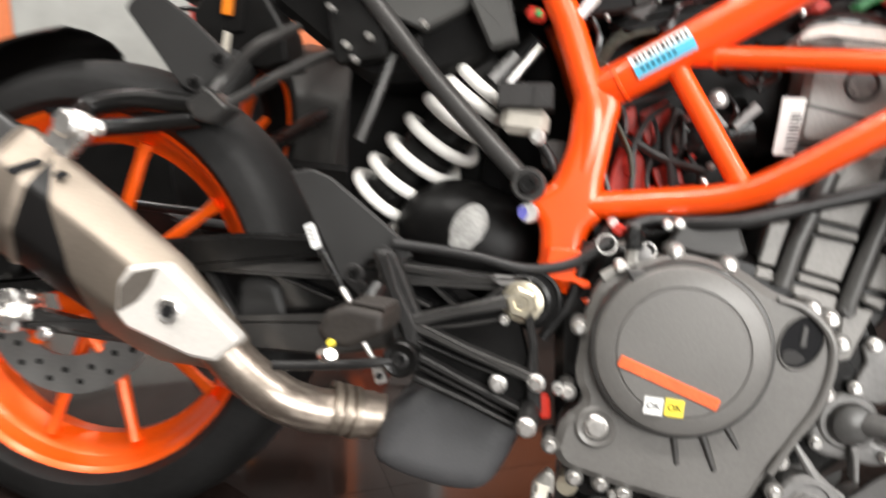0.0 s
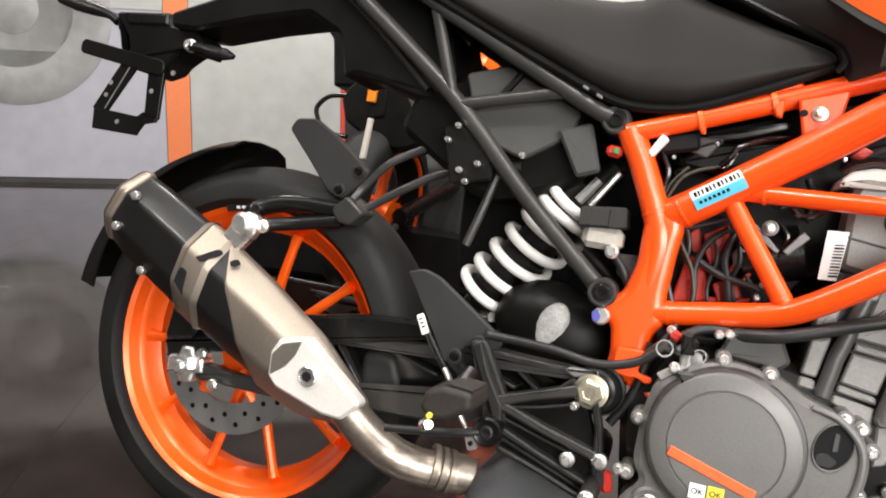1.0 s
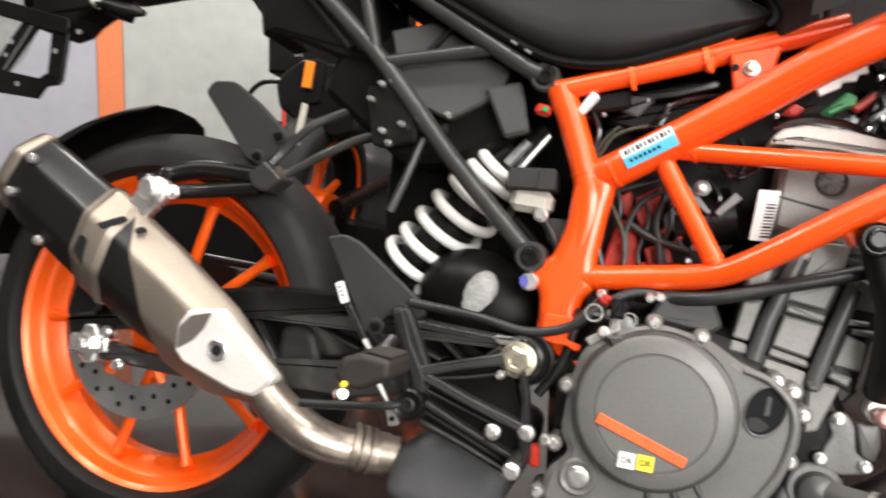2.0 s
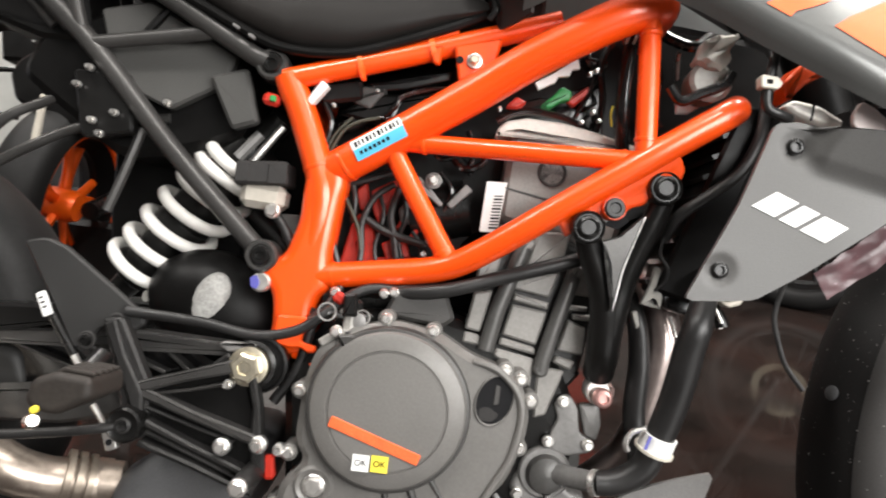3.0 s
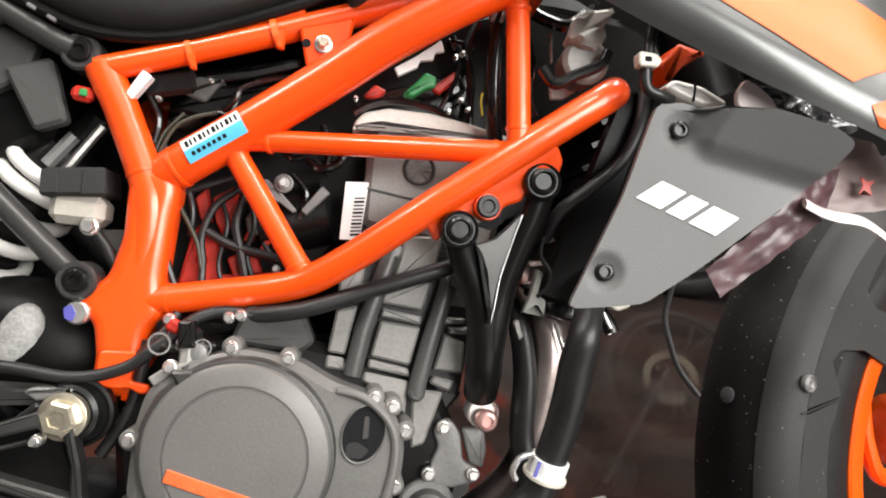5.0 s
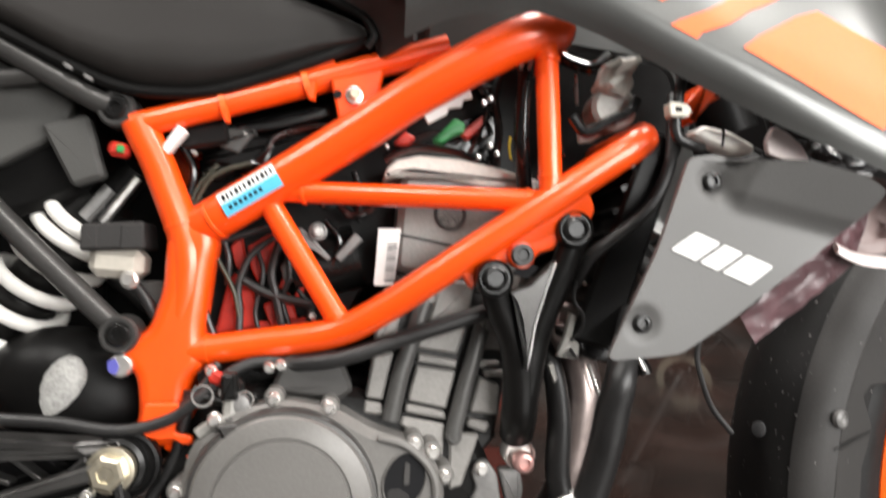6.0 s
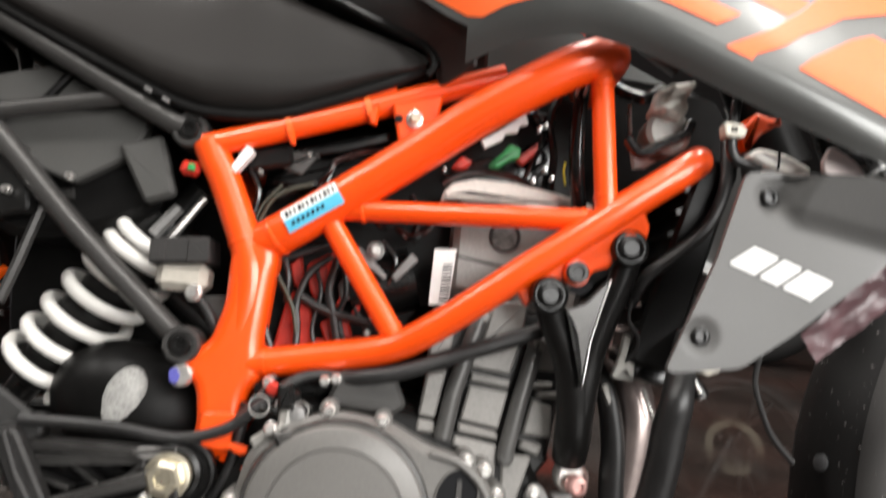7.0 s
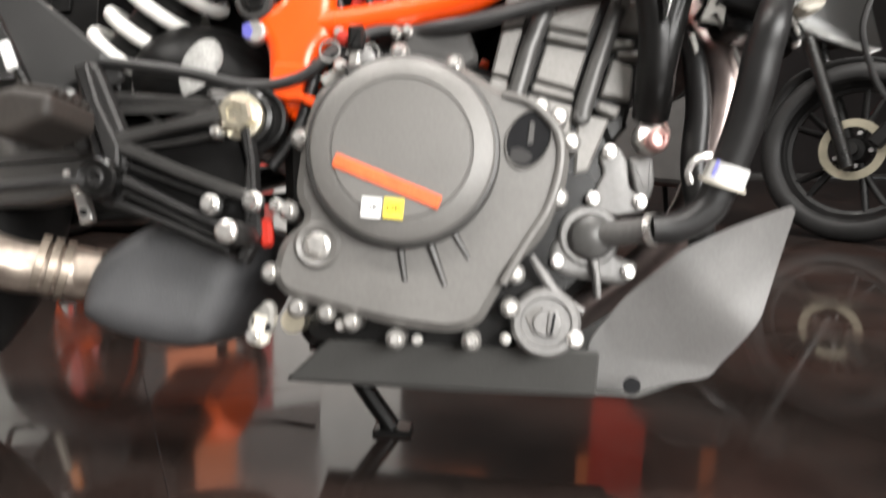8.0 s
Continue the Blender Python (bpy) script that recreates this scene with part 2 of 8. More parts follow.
def add_box(bm, centre, size, turn=(0, 0, 0), bevel=0.002):
    made = bmesh.ops.create_cube(bm, size=1, matrix=pose(*centre, *turn) @ Matrix.Diagonal((*size, 1)))
    if bevel:
        edges = list({e for v in made["verts"] for e in v.link_edges})
        bmesh.ops.bevel(bm, geom=edges, offset=bevel, segments=1, affect="EDGES", profile=0.5)
    return bm


def box(centre, size, turn=(0, 0, 0), bevel=0.002):
    return add_box(bmesh.new(), centre, size, turn, bevel)


def beam_outline(path, widths):
    """Outline in x and z of a flat bar along a line; widths: one, or one for each point."""
    P = [Vector(p) for p in path]
    W = widths if isinstance(widths, (tuple, list)) else [widths] * len(P)
    one, two = [], []
    for i, p in enumerate(P):
        a = (p - P[i - 1]).normalized() if i else None
        b = (P[i + 1] - p).normalized() if i + 1 < len(P) else None
        t = ((a or b) + (b or a)).normalized()
        n_ = Vector((-t[1], t[0])) * (W[i] / 2) / max(0.5, t.dot(a or b))
        one.append(p + n_)
        two.append(p - n_)
    return [tuple(p) for p in one + two[::-1]]


def beam(path, widths, y0, y1, bevel=0.0022, corner=0.002, lift=None):
    """A cast bar of rectangular section with eased edges."""
    return prism(beam_outline(path, widths), y0, y1, bevel, corner, lift)


def pillow(outline, y0, y1, rim, corner=0.008, steps=5):
    """A plate whose near edges are rounded over by rim."""
    pts = round_outline(outline, corner)
    if sum(pts[i - 1][0] * p[1] - p[0] * pts[i - 1][1] for i, p in enumerate(pts)) < 0:
        pts = pts[::-1]
    n_, rows = len(pts), []
    for k in range(steps + 1):
        a = math.pi / 2 * k / steps
        inset, y = rim * (1 - math.sin(a)), y0 + rim * 0.8 * (1 - math.cos(a))
        ring = []
        for i in range(n_):
            t = pts[(i + 2) % n_] - pts[i - 2]
            nn = Vector((-t[1], t[0])).normalized() if t.length > 1e-9 else Vector((0, 0))
            q = pts[i] + nn * inset
            ring.append((q[0], y, q[1]))
        rows.append(ring)
    rows.append([(p[0], y1, p[1]) for p in pts])
    bm = grid_mesh(rows, closed=True)
    bm.verts.ensure_lookup_table()
    bm.faces.new(bm.verts[:n_][::-1])
    bm.faces.new(bm.verts[-n_:])
    bmesh.ops.recalc_face_normals(bm, faces=bm.faces)
    return bm


def hex_bolt(x, y, z, r=0.0065, socket=False):
    """A flanged hexagon bolt that faces -y."""
    bm = bmesh.new()
    add_lathe(bm, (x, y, z), [(0.004, r * 1.25), (-0.0015, r * 1.25), (-0.0025, r * 1.1), (-0.0025, r * 0.5)], sides=20)
    if socket:
        add_lathe(bm, (x, y, z), [(0, r), (-0.007, r), (-0.0078, r * 0.9), (-0.0078, r * 0.55), (-0.003, r * 0.5), (-0.003, 0)], sides=18)
    else:
        add_lathe(bm, (x, y, z), [(0, r), (-0.0062, r), (-0.0078, r * 0.82), (-0.0078, 0)], sides=6)
    bmesh.ops.recalc_face_normals(bm, faces=bm.faces)
    return bm


def add_ball(bm, centre, radii, turn=(0, 0, 0), segs=20):
    bmesh.ops.create_uvsphere(bm, u_segments=segs, v_segments=segs // 2, radius=1, matrix=pose(*centre, *turn) @ Matrix.Diagonal((*radii, 1)))
    return bm


def grid_mesh(rows, closed=False):
    """A skin over rows of points."""
    bm = bmesh.new()
    V = [[bm.verts.new(p) for p in row] for row in rows]
    n = len(rows[0])
    for A, B in zip(V, V[1:]):
        for k in range(n if closed else n - 1):
            bm.faces.new((A[k], B[k], B[(k + 1) % n], A[(k + 1) % n]))
    return bm


def thicken(bm, t):
    bmesh.ops.recalc_face_normals(bm, faces=bm.faces)
    bmesh.ops.solidify(bm, geom=list(bm.faces), thickness=t)
    bmesh.ops.recalc_face_normals(bm, faces=bm.faces)
    return bm


def word(text, size, m, mat, parent, depth=0.0003, label=""):
    """Printed letters as flat meshes."""
    cu = bpy.data.curves.new("lettering", "FONT")
    cu.body, cu.size, cu.extrude, cu.align_x, cu.align_y = text, size, depth, "CENTER", "CENTER"
    tmp = bpy.data.objects.new("lettering_curve", cu)
    scene.collection.objects.link(tmp)
    me = bpy.data.meshes.new_from_object(tmp)
    bpy.data.objects.remove(tmp)
    me.transform(m)
    me.materials.clear()
    me.materials.append(mat)
    ob = new("lettering", me)
    ob.parent = parent
    return tagged(ob, label) if label else ob


def two_chains(line):
    """Splits a closed outline at its highest and lowest points."""
    top, low = max(range(len(line)), key=lambda k: line[k][1]), min(range(len(line)), key=lambda k: line[k][1])
    ring = line[top:] + line[:top]
    cut = (low - top) % len(ring)
    return ring[:cut + 1], ring[cut:] + ring[:1]


def chain_x(chain, z):
    for (x0, z0), (x1, z1) in zip(chain, chain[1:]):
        if min(z0, z1) <= z <= max(z0, z1) and z0 != z1:
            return x0 + (x1 - x0) * (z - z0) / (z1 - z0)
    return chain[-1][0]


def skin_panel(outline, y, relief, thick, n_z=84, n_x=90, corner=0.008, flat_back=None):
    """A moulded panel: an outline in x and z filled with a fine skin at depth y + relief(x, z), closed behind."""
    line = round_outline(outline, corner)
    chains = two_chains(line)
    z0, z1 = min(p[1] for p in line), max(p[1] for p in line)
    front, back = [], []
    for i in range(n_z):
        z = z0 + (z1 - z0) * (i + 0.02) / (n_z - 0.96)
        a, b = sorted((chain_x(chains[0], z), chain_x(chains[1], z)))
        xs = [a + (b - a) * k / n_x for k in range(n_x + 1)]
        front.append([(x, y + relief(x, z), z) for x in xs])
        back.append([(x, (y + relief(x, z) + thick) if flat_back is None else flat_back, z) for x in xs])
    bm = bmesh.new()
    F, B = [[bm.verts.new(p) for p in row] for row in front], [[bm.verts.new(p) for p in row] for row in back]
    for G in (F, B):
        for r0, r1 in zip(G, G[1:]):
            for k in range(n_x):
                bm.faces.new((r0[k], r0[k + 1], r1[k + 1], r1[k]))
    for i in range(n_z - 1):
        for k in (0, n_x):
            bm.faces.new((F[i][k], F[i + 1][k], B[i + 1][k], B[i][k]))
    for i in (0, n_z - 1):
        for k in range(n_x):
            bm.faces.new((F[i][k], F[i][k + 1], B[i][k + 1], B[i][k]))
    bmesh.ops.recalc_face_normals(bm, faces=bm.faces)
    return bm


def domed(outline, y0, y1, rim, corner=0.008, n_z=44, n_x=30):
    """A thick plate whose near edge is rolled over by rim all round."""
    line = round_outline(outline, corner)
    segs = [(Vector(a), Vector(b)) for a, b in zip(line, line[1:] + line[:1])]

    def relief(x, z):
        p, best = Vector((x, z)), 1.0
        for a, b in segs:
            e = b - a
            s = min(1.0, max(0.0, (p - a).dot(e) / max(e.length_squared, 1e-12)))
            best = min(best, (p - a - e * s).length)
        q = max(0.0, 1 - best / rim)
        return 0.9 * rim * (1 - math.sqrt(max(0.0, 1 - q * q)))
    return skin_panel(outline, y0, relief, 0, n_z, n_x, corner, flat_back=y1)


# ---- the room ----
def tile_floor_material():
    """Polished brown granite; reddish clouds in its colour stand in for blotchy reflections."""
    m = material("brown_polished_granite", (0.0175, 0.0134, 0.0119), 0.07, 0, 160, 0.6, 5, 0.0, spec=0.46, speck=((0.03, 0.023, 0.02), 220, 0.68))
    nt = m.node_tree
    b = nt.nodes["Principled BSDF"]
    old = b.inputs["Base Color"].links[0].from_socket
    geo, cloud, cut, mix = nt.nodes.new("ShaderNodeNewGeometry"), nt.nodes.new("ShaderNodeTexNoise"), nt.nodes.new("ShaderNodeMapRange"), nt.nodes.new("ShaderNodeMix")
    cloud.inputs["Scale"].default_value, cloud.inputs["Detail"].default_value, cloud.inputs["Distortion"].default_value = 3.2, 5, 0.4
    cut.inputs[1].default_value, cut.inputs[2].default_value, cut.inputs[4].default_value = 0.42, 0.85, 0.5
    mix.data_type = "RGBA"
    mix.inputs[7].default_value = (0.048, 0.022, 0.017, 1)
    nt.links.new(geo.outputs["Position"], cloud.inputs["Vector"])
    nt.links.new(cloud.outputs["Fac"], cut.inputs[0])
    nt.links.new(cut.outputs[0], mix.inputs[0])
    nt.links.new(old, mix.inputs[6])
    nt.links.new(mix.outputs[2], b.inputs["Base Color"])
    return m


FLOOR = tile_floor_material()
GROUT = material("dark_grout", (0.024, 0.018, 0.016), 0.2, 0, 80, 0.2, 6, 0.1)
PLASTER = material("grey_wall_paint", (0.34, 0.335, 0.33), 0.6, 0, 60, 0.05, 1.5, 0.05)
DARK_WALL = material("dark_grey_wall_paint", (0.03, 0.029, 0.0285), 0.6, 0, 60, 0.08, 1.5, 0.05)
PRINT_GREY = material("pale_grey_wall_print", (0.47, 0.475, 0.45), 0.4, 0, 9, 0.1, 0.9, 0.0)
PRINT_LILAC = material("lilac_grey_wall_print", (0.45, 0.445, 0.50), 0.4, 0, 9, 0.08, 0.9, 0.0)
PRINT_PALE = material("very_pale_wall_print", (0.68, 0.67, 0.65), 0.4, 0, 9, 0.06, 0.9, 0.0)
PRINT_TYRE = material("grey_tyre_print", (0.34, 0.34, 0.335), 0.4, 0, 12, 0.16, 1.2, 0.0)
PRINT_ORANGE = material("orange_wall_print", (0.85, 0.24, 0.09), 0.4, 0, 40, 0.05, 0.9, 0.0)
PRINT_RED = material("red_wall_print", (0.7, 0.06, 0.035), 0.4, 0, 40, 0.1, 0.9, 0.0)
PRINT_WINE = material("wine_red_wall_print", (0.42, 0.04, 0.03), 0.4, 0, 40, 0.15, 0.9, 0.0)
PRINT_MID = material("brownish_grey_wall_print", (0.2, 0.175, 0.165), 0.4, 0, 40, 0.15, 0.9, 0.0)
PRINT_DARK = material("dark_wall_print", (0.02, 0.0175, 0.0175), 0.4, 0, 40, 0.2, 0.9, 0.0)
SKIRTING = material("dark_skirting", (0.07, 0.068, 0.066), 0.4, 0, 60, 0.2, 4, 0.0)
CEILING_PAINT = material("pale_ceiling_paint", (0.3, 0.3, 0.29), 0.7, 0, 60, 0.04, 2, 0.05)
GLOW = bpy.data.materials.new("lit_diffuser")
GLOW.use_nodes = True
GLOW.node_tree.nodes["Principled BSDF"].inputs["Emission Color"].default_value = (1, 0.97, 0.93, 1)
GLOW.node_tree.nodes["Principled BSDF"].inputs["Emission Strength"].default_value = 6

floor = solid("floor", box((0, 0, -0.11), (24, 24, 0.2), bevel=0), GROUT, "polished dark brown stone tile floor", "floor", "structure")
solid("wall_north", box((3.0, 0.1, CEILING / 2), (17, 0.2, CEILING), bevel=0), PLASTER, "wall covered with large pale printed graphics", "wall", "structure", ROOM)
for name, c, s in (("wall_south", (-2.3, -8.7, CEILING / 2), (6.4, 0.2, CEILING)), ("wall_south", (7.9, -8.7, CEILING / 2), (7.2, 0.2, CEILING)), ("wall_south", (2.6, -8.7, 0.4), (3.4, 0.2, 0.8)), ("wall_south", (2.6, -8.7, CEILING / 2 + 1.35), (3.4, 0.2, CEILING - 2.7)), ("wall_west", (-5.6, -4.25, CEILING / 2), (0.2, 8.7, CEILING)), ("wall_east", (11.6, -4.25, CEILING / 2), (0.2, 8.7, CEILING))):
    # the east wall is out of view, darkened for what the floor mirrors
    solid(name, box(c, s, bevel=0), DARK_WALL if name == "wall_east" else PLASTER, "unseen showroom wall, dark grey to keep floor reflections dark" if name == "wall_east" else "plain grey showroom wall", "wall", "structure", ROOM)
solid("ceiling", box((3.0, -4.25, CEILING + 0.1), (17.4, 9.1, 0.2), bevel=0), CEILING_PAINT, "plain pale grey showroom ceiling", "ceiling", "structure", ROOM)
solid("baseboard", box((3.0, -0.0125, 0.018), (16.6, 0.021, 0.036), bevel=0.003), SKIRTING, "dark skirting along the printed wall", "baseboard", "structure", ROOM)

# glazed front in the south wall, out of view, added for the frontal light
GLASS = bpy.data.materials.new("clear_glass")
GLASS.use_nodes = True
gb = GLASS.node_tree.nodes["Principled BSDF"]
gb.inputs["Transmission Weight"].default_value, gb.inputs["Roughness"].default_value = 1.0, 0.0
shop = thing("window_1", ROOM @ pose(2.6, -8.7, 0.8), "unseen wide shop window, dark metal frame, added for frontal light", "window", "", "structure")
for k in range(3):
    part("window_frame", box((-1.67 + 1.67 * k, 0, 0.95), (0.06, 0.08, 1.9), bevel=0.004), SKIRTING, shop)
for z in (0.03, 1.87):
    part("window_frame", box((0, 0, z), (3.28, 0.08, 0.06), bevel=0.004), SKIRTING, shop)
for k in range(2):
    pane = part("pane", box((-0.835 + 1.67 * k, 0, 0.95), (1.61, 0.008, 1.78), bevel=0), GLASS, shop)
    pane.visible_shadow = False
solid("ground", box((0, 0, -0.25), (400, 400, 0.02), bevel=0), GROUT, "grey ground outside the showroom", "ground", "structure")

# printed sheets on the wall: (name, material, label, x0, x1, z0, z1)
# panels from z 1.805 up are unseen, added to tone the floor's reflection
SHEETS = [("wall_print", PRINT_LILAC, "lilac-grey lower band of the wall print", -5.0, 0.392, 0.04, 1.17),
          ("wall_print", PRINT_GREY, "pale grey panel of the wall print", -5.0, 0.392, 1.175, 1.80), ("wall_print", PRINT_DARK, "unseen upper wall panel, dark to dim the floor's reflection", -5.0, 0.392, 1.805, 4.1),
          ("wall_print", PRINT_ORANGE, "orange upright stripe of the wall print", 0.398, 0.556, 0.04, 1.80), ("wall_print", PRINT_RED, "unseen upper wall panel, red for the floor's reflection", 0.398, 0.556, 1.805, 4.1),
          ("wall_print", PRINT_GREY, "pale grey panel of the wall print", 0.562, 1.58, 0.04, 1.80), ("wall_print", PRINT_DARK, "unseen upper wall panel, dark to dim the floor's reflection", 0.562, 1.58, 1.805, 4.1),
          ("wall_print", PRINT_RED, "red stripe of the wall print", 1.585, 1.612, 0.04, 4.1), ("wall_print", PRINT_WINE, "dark red panel of the wall print", 1.617, 1.98, 1.05, 1.95), ("wall_print", PRINT_DARK, "dark panel of the wall print", 1.617, 1.98, 0.04, 1.045), ("wall_print", PRINT_DARK, "dark panel of the wall print", 1.617, 1.98, 1.955, 4.1),
          ("wall_print", PRINT_DARK, "dark panel of the wall print", 1.985, 2.18, 0.04, 4.1),
          ("wall_print", PRINT_ORANGE, "bright orange panel of the wall print", 2.185, 2.66, 0.04, 4.1),
          ("wall_print", PRINT_WINE, "dark red edge of the wall print", 2.72, 2.92, 0.04, 1.75), ("wall_print", PRINT_PALE, "very pale grey panel of the wall print", 2.925, 3.28, 0.04, 1.75), ("wall_print", PRINT_MID, "brownish grey panel of the wall print", 2.72, 3.28, 1.755, 4.1),
          ("wall_print", PRINT_PALE, "very pale grey panel of the wall print", 3.285, 3.95, 0.04, 4.1),
          ("wall_print", PRINT_DARK, "dark panel of the wall print", 3.955, 5.85, 0.04, 4.1), ("wall_print", PRINT_RED, "red panel of the wall print", 5.855, 6.50, 1.25, 4.1), ("wall_print", PRINT_DARK, "dark panel of the wall print", 5.855, 6.50, 0.04, 1.245), ("wall_print", PRINT_DARK, "dark panel of the wall print", 6.505, 11.48, 0.04, 4.1)]
PATCHES = [(3.40, 4.75, 2.62, 3.30), (5.72, 5.85, 2.58, 3.5), (7.25, 7.45, 2.75, 3.5)]
for x0, x1, z0, z1 in PATCHES:
    solid("wall_print", box(((x0 + x1) / 2, -0.032, (z0 + z1) / 2), (x1 - x0, 0.004, z1 - z0), bevel=0), PRINT_ORANGE, "orange patch high on the wall print", "wall graphic", "structure", ROOM)
for name, mat, label, x0, x1, z0, z1 in SHEETS:
    solid(name, box(((x0 + x1) / 2, -0.026, (z0 + z1) / 2), (x1 - x0, 0.004, z1 - z0), bevel=0), mat, label, "wall graphic", "structure", ROOM)
ring = bmesh.new()
add_lathe(ring, (-0.556, -0.030, 1.148), [(0, 0.38), (-0.003, 0.385), (-0.003, 0.62), (0, 0.625)], sides=64)
solid("wall_print", ring, PRINT_TYRE, "huge blurred grey tyre printed on the wall", "wall graphic", "structure", ROOM)
hubs = bmesh.new()
add_lathe(hubs, (-0.556, -0.030, 1.148), [(0, 0.0), (-0.003, 0.0), (-0.003, 0.165), (0, 0.17)], sides=48)
solid("wall_print", hubs, PRINT_TYRE, "blurred wheel hub printed on the wall", "wall graphic", "structure", ROOM)


def ceiling_light(px, py):
    ob = thing("ceiling_light", pose(px, py, CEILING - 0.045), "square recessed white ceiling light, switched on", "ceiling light", "showroom ceiling lights")
    bm = bmesh.new()
    for cx, cy, sx, sy in ((0, 0.31, 0.66, 0.04), (0, -0.31, 0.66, 0.04), (0.31, 0, 0.04, 0.58), (-0.31, 0, 0.04, 0.58)):
        add_box(bm, (cx, cy, 0.02), (sx, sy, 0.04), bevel=0.003)
    part("frame", bm, CEILING_PAINT, ob)
    part("diffuser", box((0, 0, 0.03), (0.57, 0.57, 0.01), bevel=0), GLOW, ob, "glowing white diffuser")


for px, py in PANELS:
    ceiling_light(px, py)


# ---- wheels, shared by all the machines ----
def wheel_parts(root, c, radius, width, rim_mat, parent_name="rear_wheel", spokes=5, steer=None, half_rim=None, label="", barrel=None, R=0.228, split=0, swept=False):
    """A cast wheel round the y axis with paired spokes; returns the tyre, which carries rim, hub and spokes."""
    w = half_rim or width * 0.36
    tyre = bmesh.new()
    prof = []
    for k in range(15):
        a = math.pi * k / 14
        prof.append((-math.cos(a) * width / 2, R + 0.004 + (radius - R - 0.004) * math.sin(a) ** 0.62))
    inner = [(p[0] * 0.82, R - 0.006) for p in (prof[-1], prof[0])]
    prof = prof + inner + [prof[0]]
    add_lathe(tyre, (0, 0, 0), prof, sides=72)
    bmesh.ops.recalc_face_normals(tyre, faces=tyre.faces)
    rim = bmesh.new()
    near = [(-w - 0.006, R + 0.003), (-w - 0.0115, R + 0.0015), (-w - 0.0122, R - 0.0005), (-w - 0.004, R - 0.0125), (-w - 0.002, R - 0.014), (-w + 0.013, R - 0.0205), (-w + 0.0145, R - 0.022), (-w + 0.0225, R - 0.0295), (-w + 0.026, R - 0.031), (-w * 0.3 + 0.004, R - 0.046)]
    rp = near + [(-y, r) for y, r in near[::-1]] + [(0, R - 0.012), near[0]]
    add_lathe(rim, (0, 0, 0), rp, sides=72)
    bmesh.ops.recalc_face_normals(rim, faces=rim.faces)
    spoke = bmesh.new()
    for side in (-1, 1):
        if swept:
            if side > 0:
                add_tube(spoke, [(-0.045, -0.012, 0.02), (-0.085, -0.022, 0.09), (-0.06, -0.028, 0.15), (0.0, -0.034, R - 0.014)], (0.013, 0.0095, 0.0085, 0.0115), sides=10)
        elif split:
            sx, cz = math.sin(radians(split * side)), math.cos(radians(split * side))
            add_tube(spoke, [(q * sx, y, q * cz) for q, y in ((0.042, -0.01), (0.12, -0.022), (R - 0.06, -0.027), (R - 0.036, -0.028))], (0.0115, 0.0085, 0.0075, 0.0105), sides=10, squash=1.0)
        else:
            add_tube(spoke, [(0.0, 0.0, 0.045), (0.006 * side, 0.0, 0.10), (0.035 * side, 0.0, R - 0.036)], (0.014, 0.010), sides=10, squash=1.3)
    hub = bmesh.new()
    add_lathe(hub, (0, 0, 0), [(-0.055, 0.028), (-0.055, 0.040), (-0.03, 0.050), (0.03, 0.050), (0.055, 0.040), (0.055, 0.028)], sides=32)
    bmesh.ops.recalc_face_normals(hub, faces=hub.faces)
    t = part(parent_name, tyre, RUBBER, root, label or "black road tyre on a cast wheel", 50)
    part("rim", rim, barrel or rim_mat, t, "", 40)
    part("hub", hub, rim_mat, t)
    if barrel:
        lip = bmesh.new()
        add_lathe(lip, (0, -w - 0.008, 0), [(0.004, R + 0.004), (-0.006, R + 0.003), (-0.006, R - 0.010), (0.004, R - 0.012), (0.004, R + 0.004)], sides=72)
        part("rim_lip", lip, rim_mat, t)
    if swept:
        flat = bmesh.new()
        add_lathe(flat, (0, -w - 0.009, 0), [(0.006, R + 0.004), (-0.006, R + 0.0035), (-0.0085, R + 0.001), (-0.0085, R - 0.015), (-0.006, R - 0.019), (0.006, R - 0.020), (0.006, R + 0.004)], sides=72)
        part("rim_flange", flat, rim_mat, t, "", 40)
    me = mesh_of(spoke, rim_mat, "spoke")
    for k in range(spokes):
        ob = new("spoke", me)
        ob.parent = t
        ob.matrix_local = pose(0, 0, 0, 0, 360 / spokes * (k + 0.15), 0)
    t.matrix_local = c if steer is None else c @ steer
    return t


def add_disc(bm, c, r0, r1, t=0.004):
    add_lathe(bm, c, [(-t / 2, r0), (-t / 2, r1), (t / 2, r1), (t / 2, r0), (-t / 2, r0)], sides=60)
    return bm


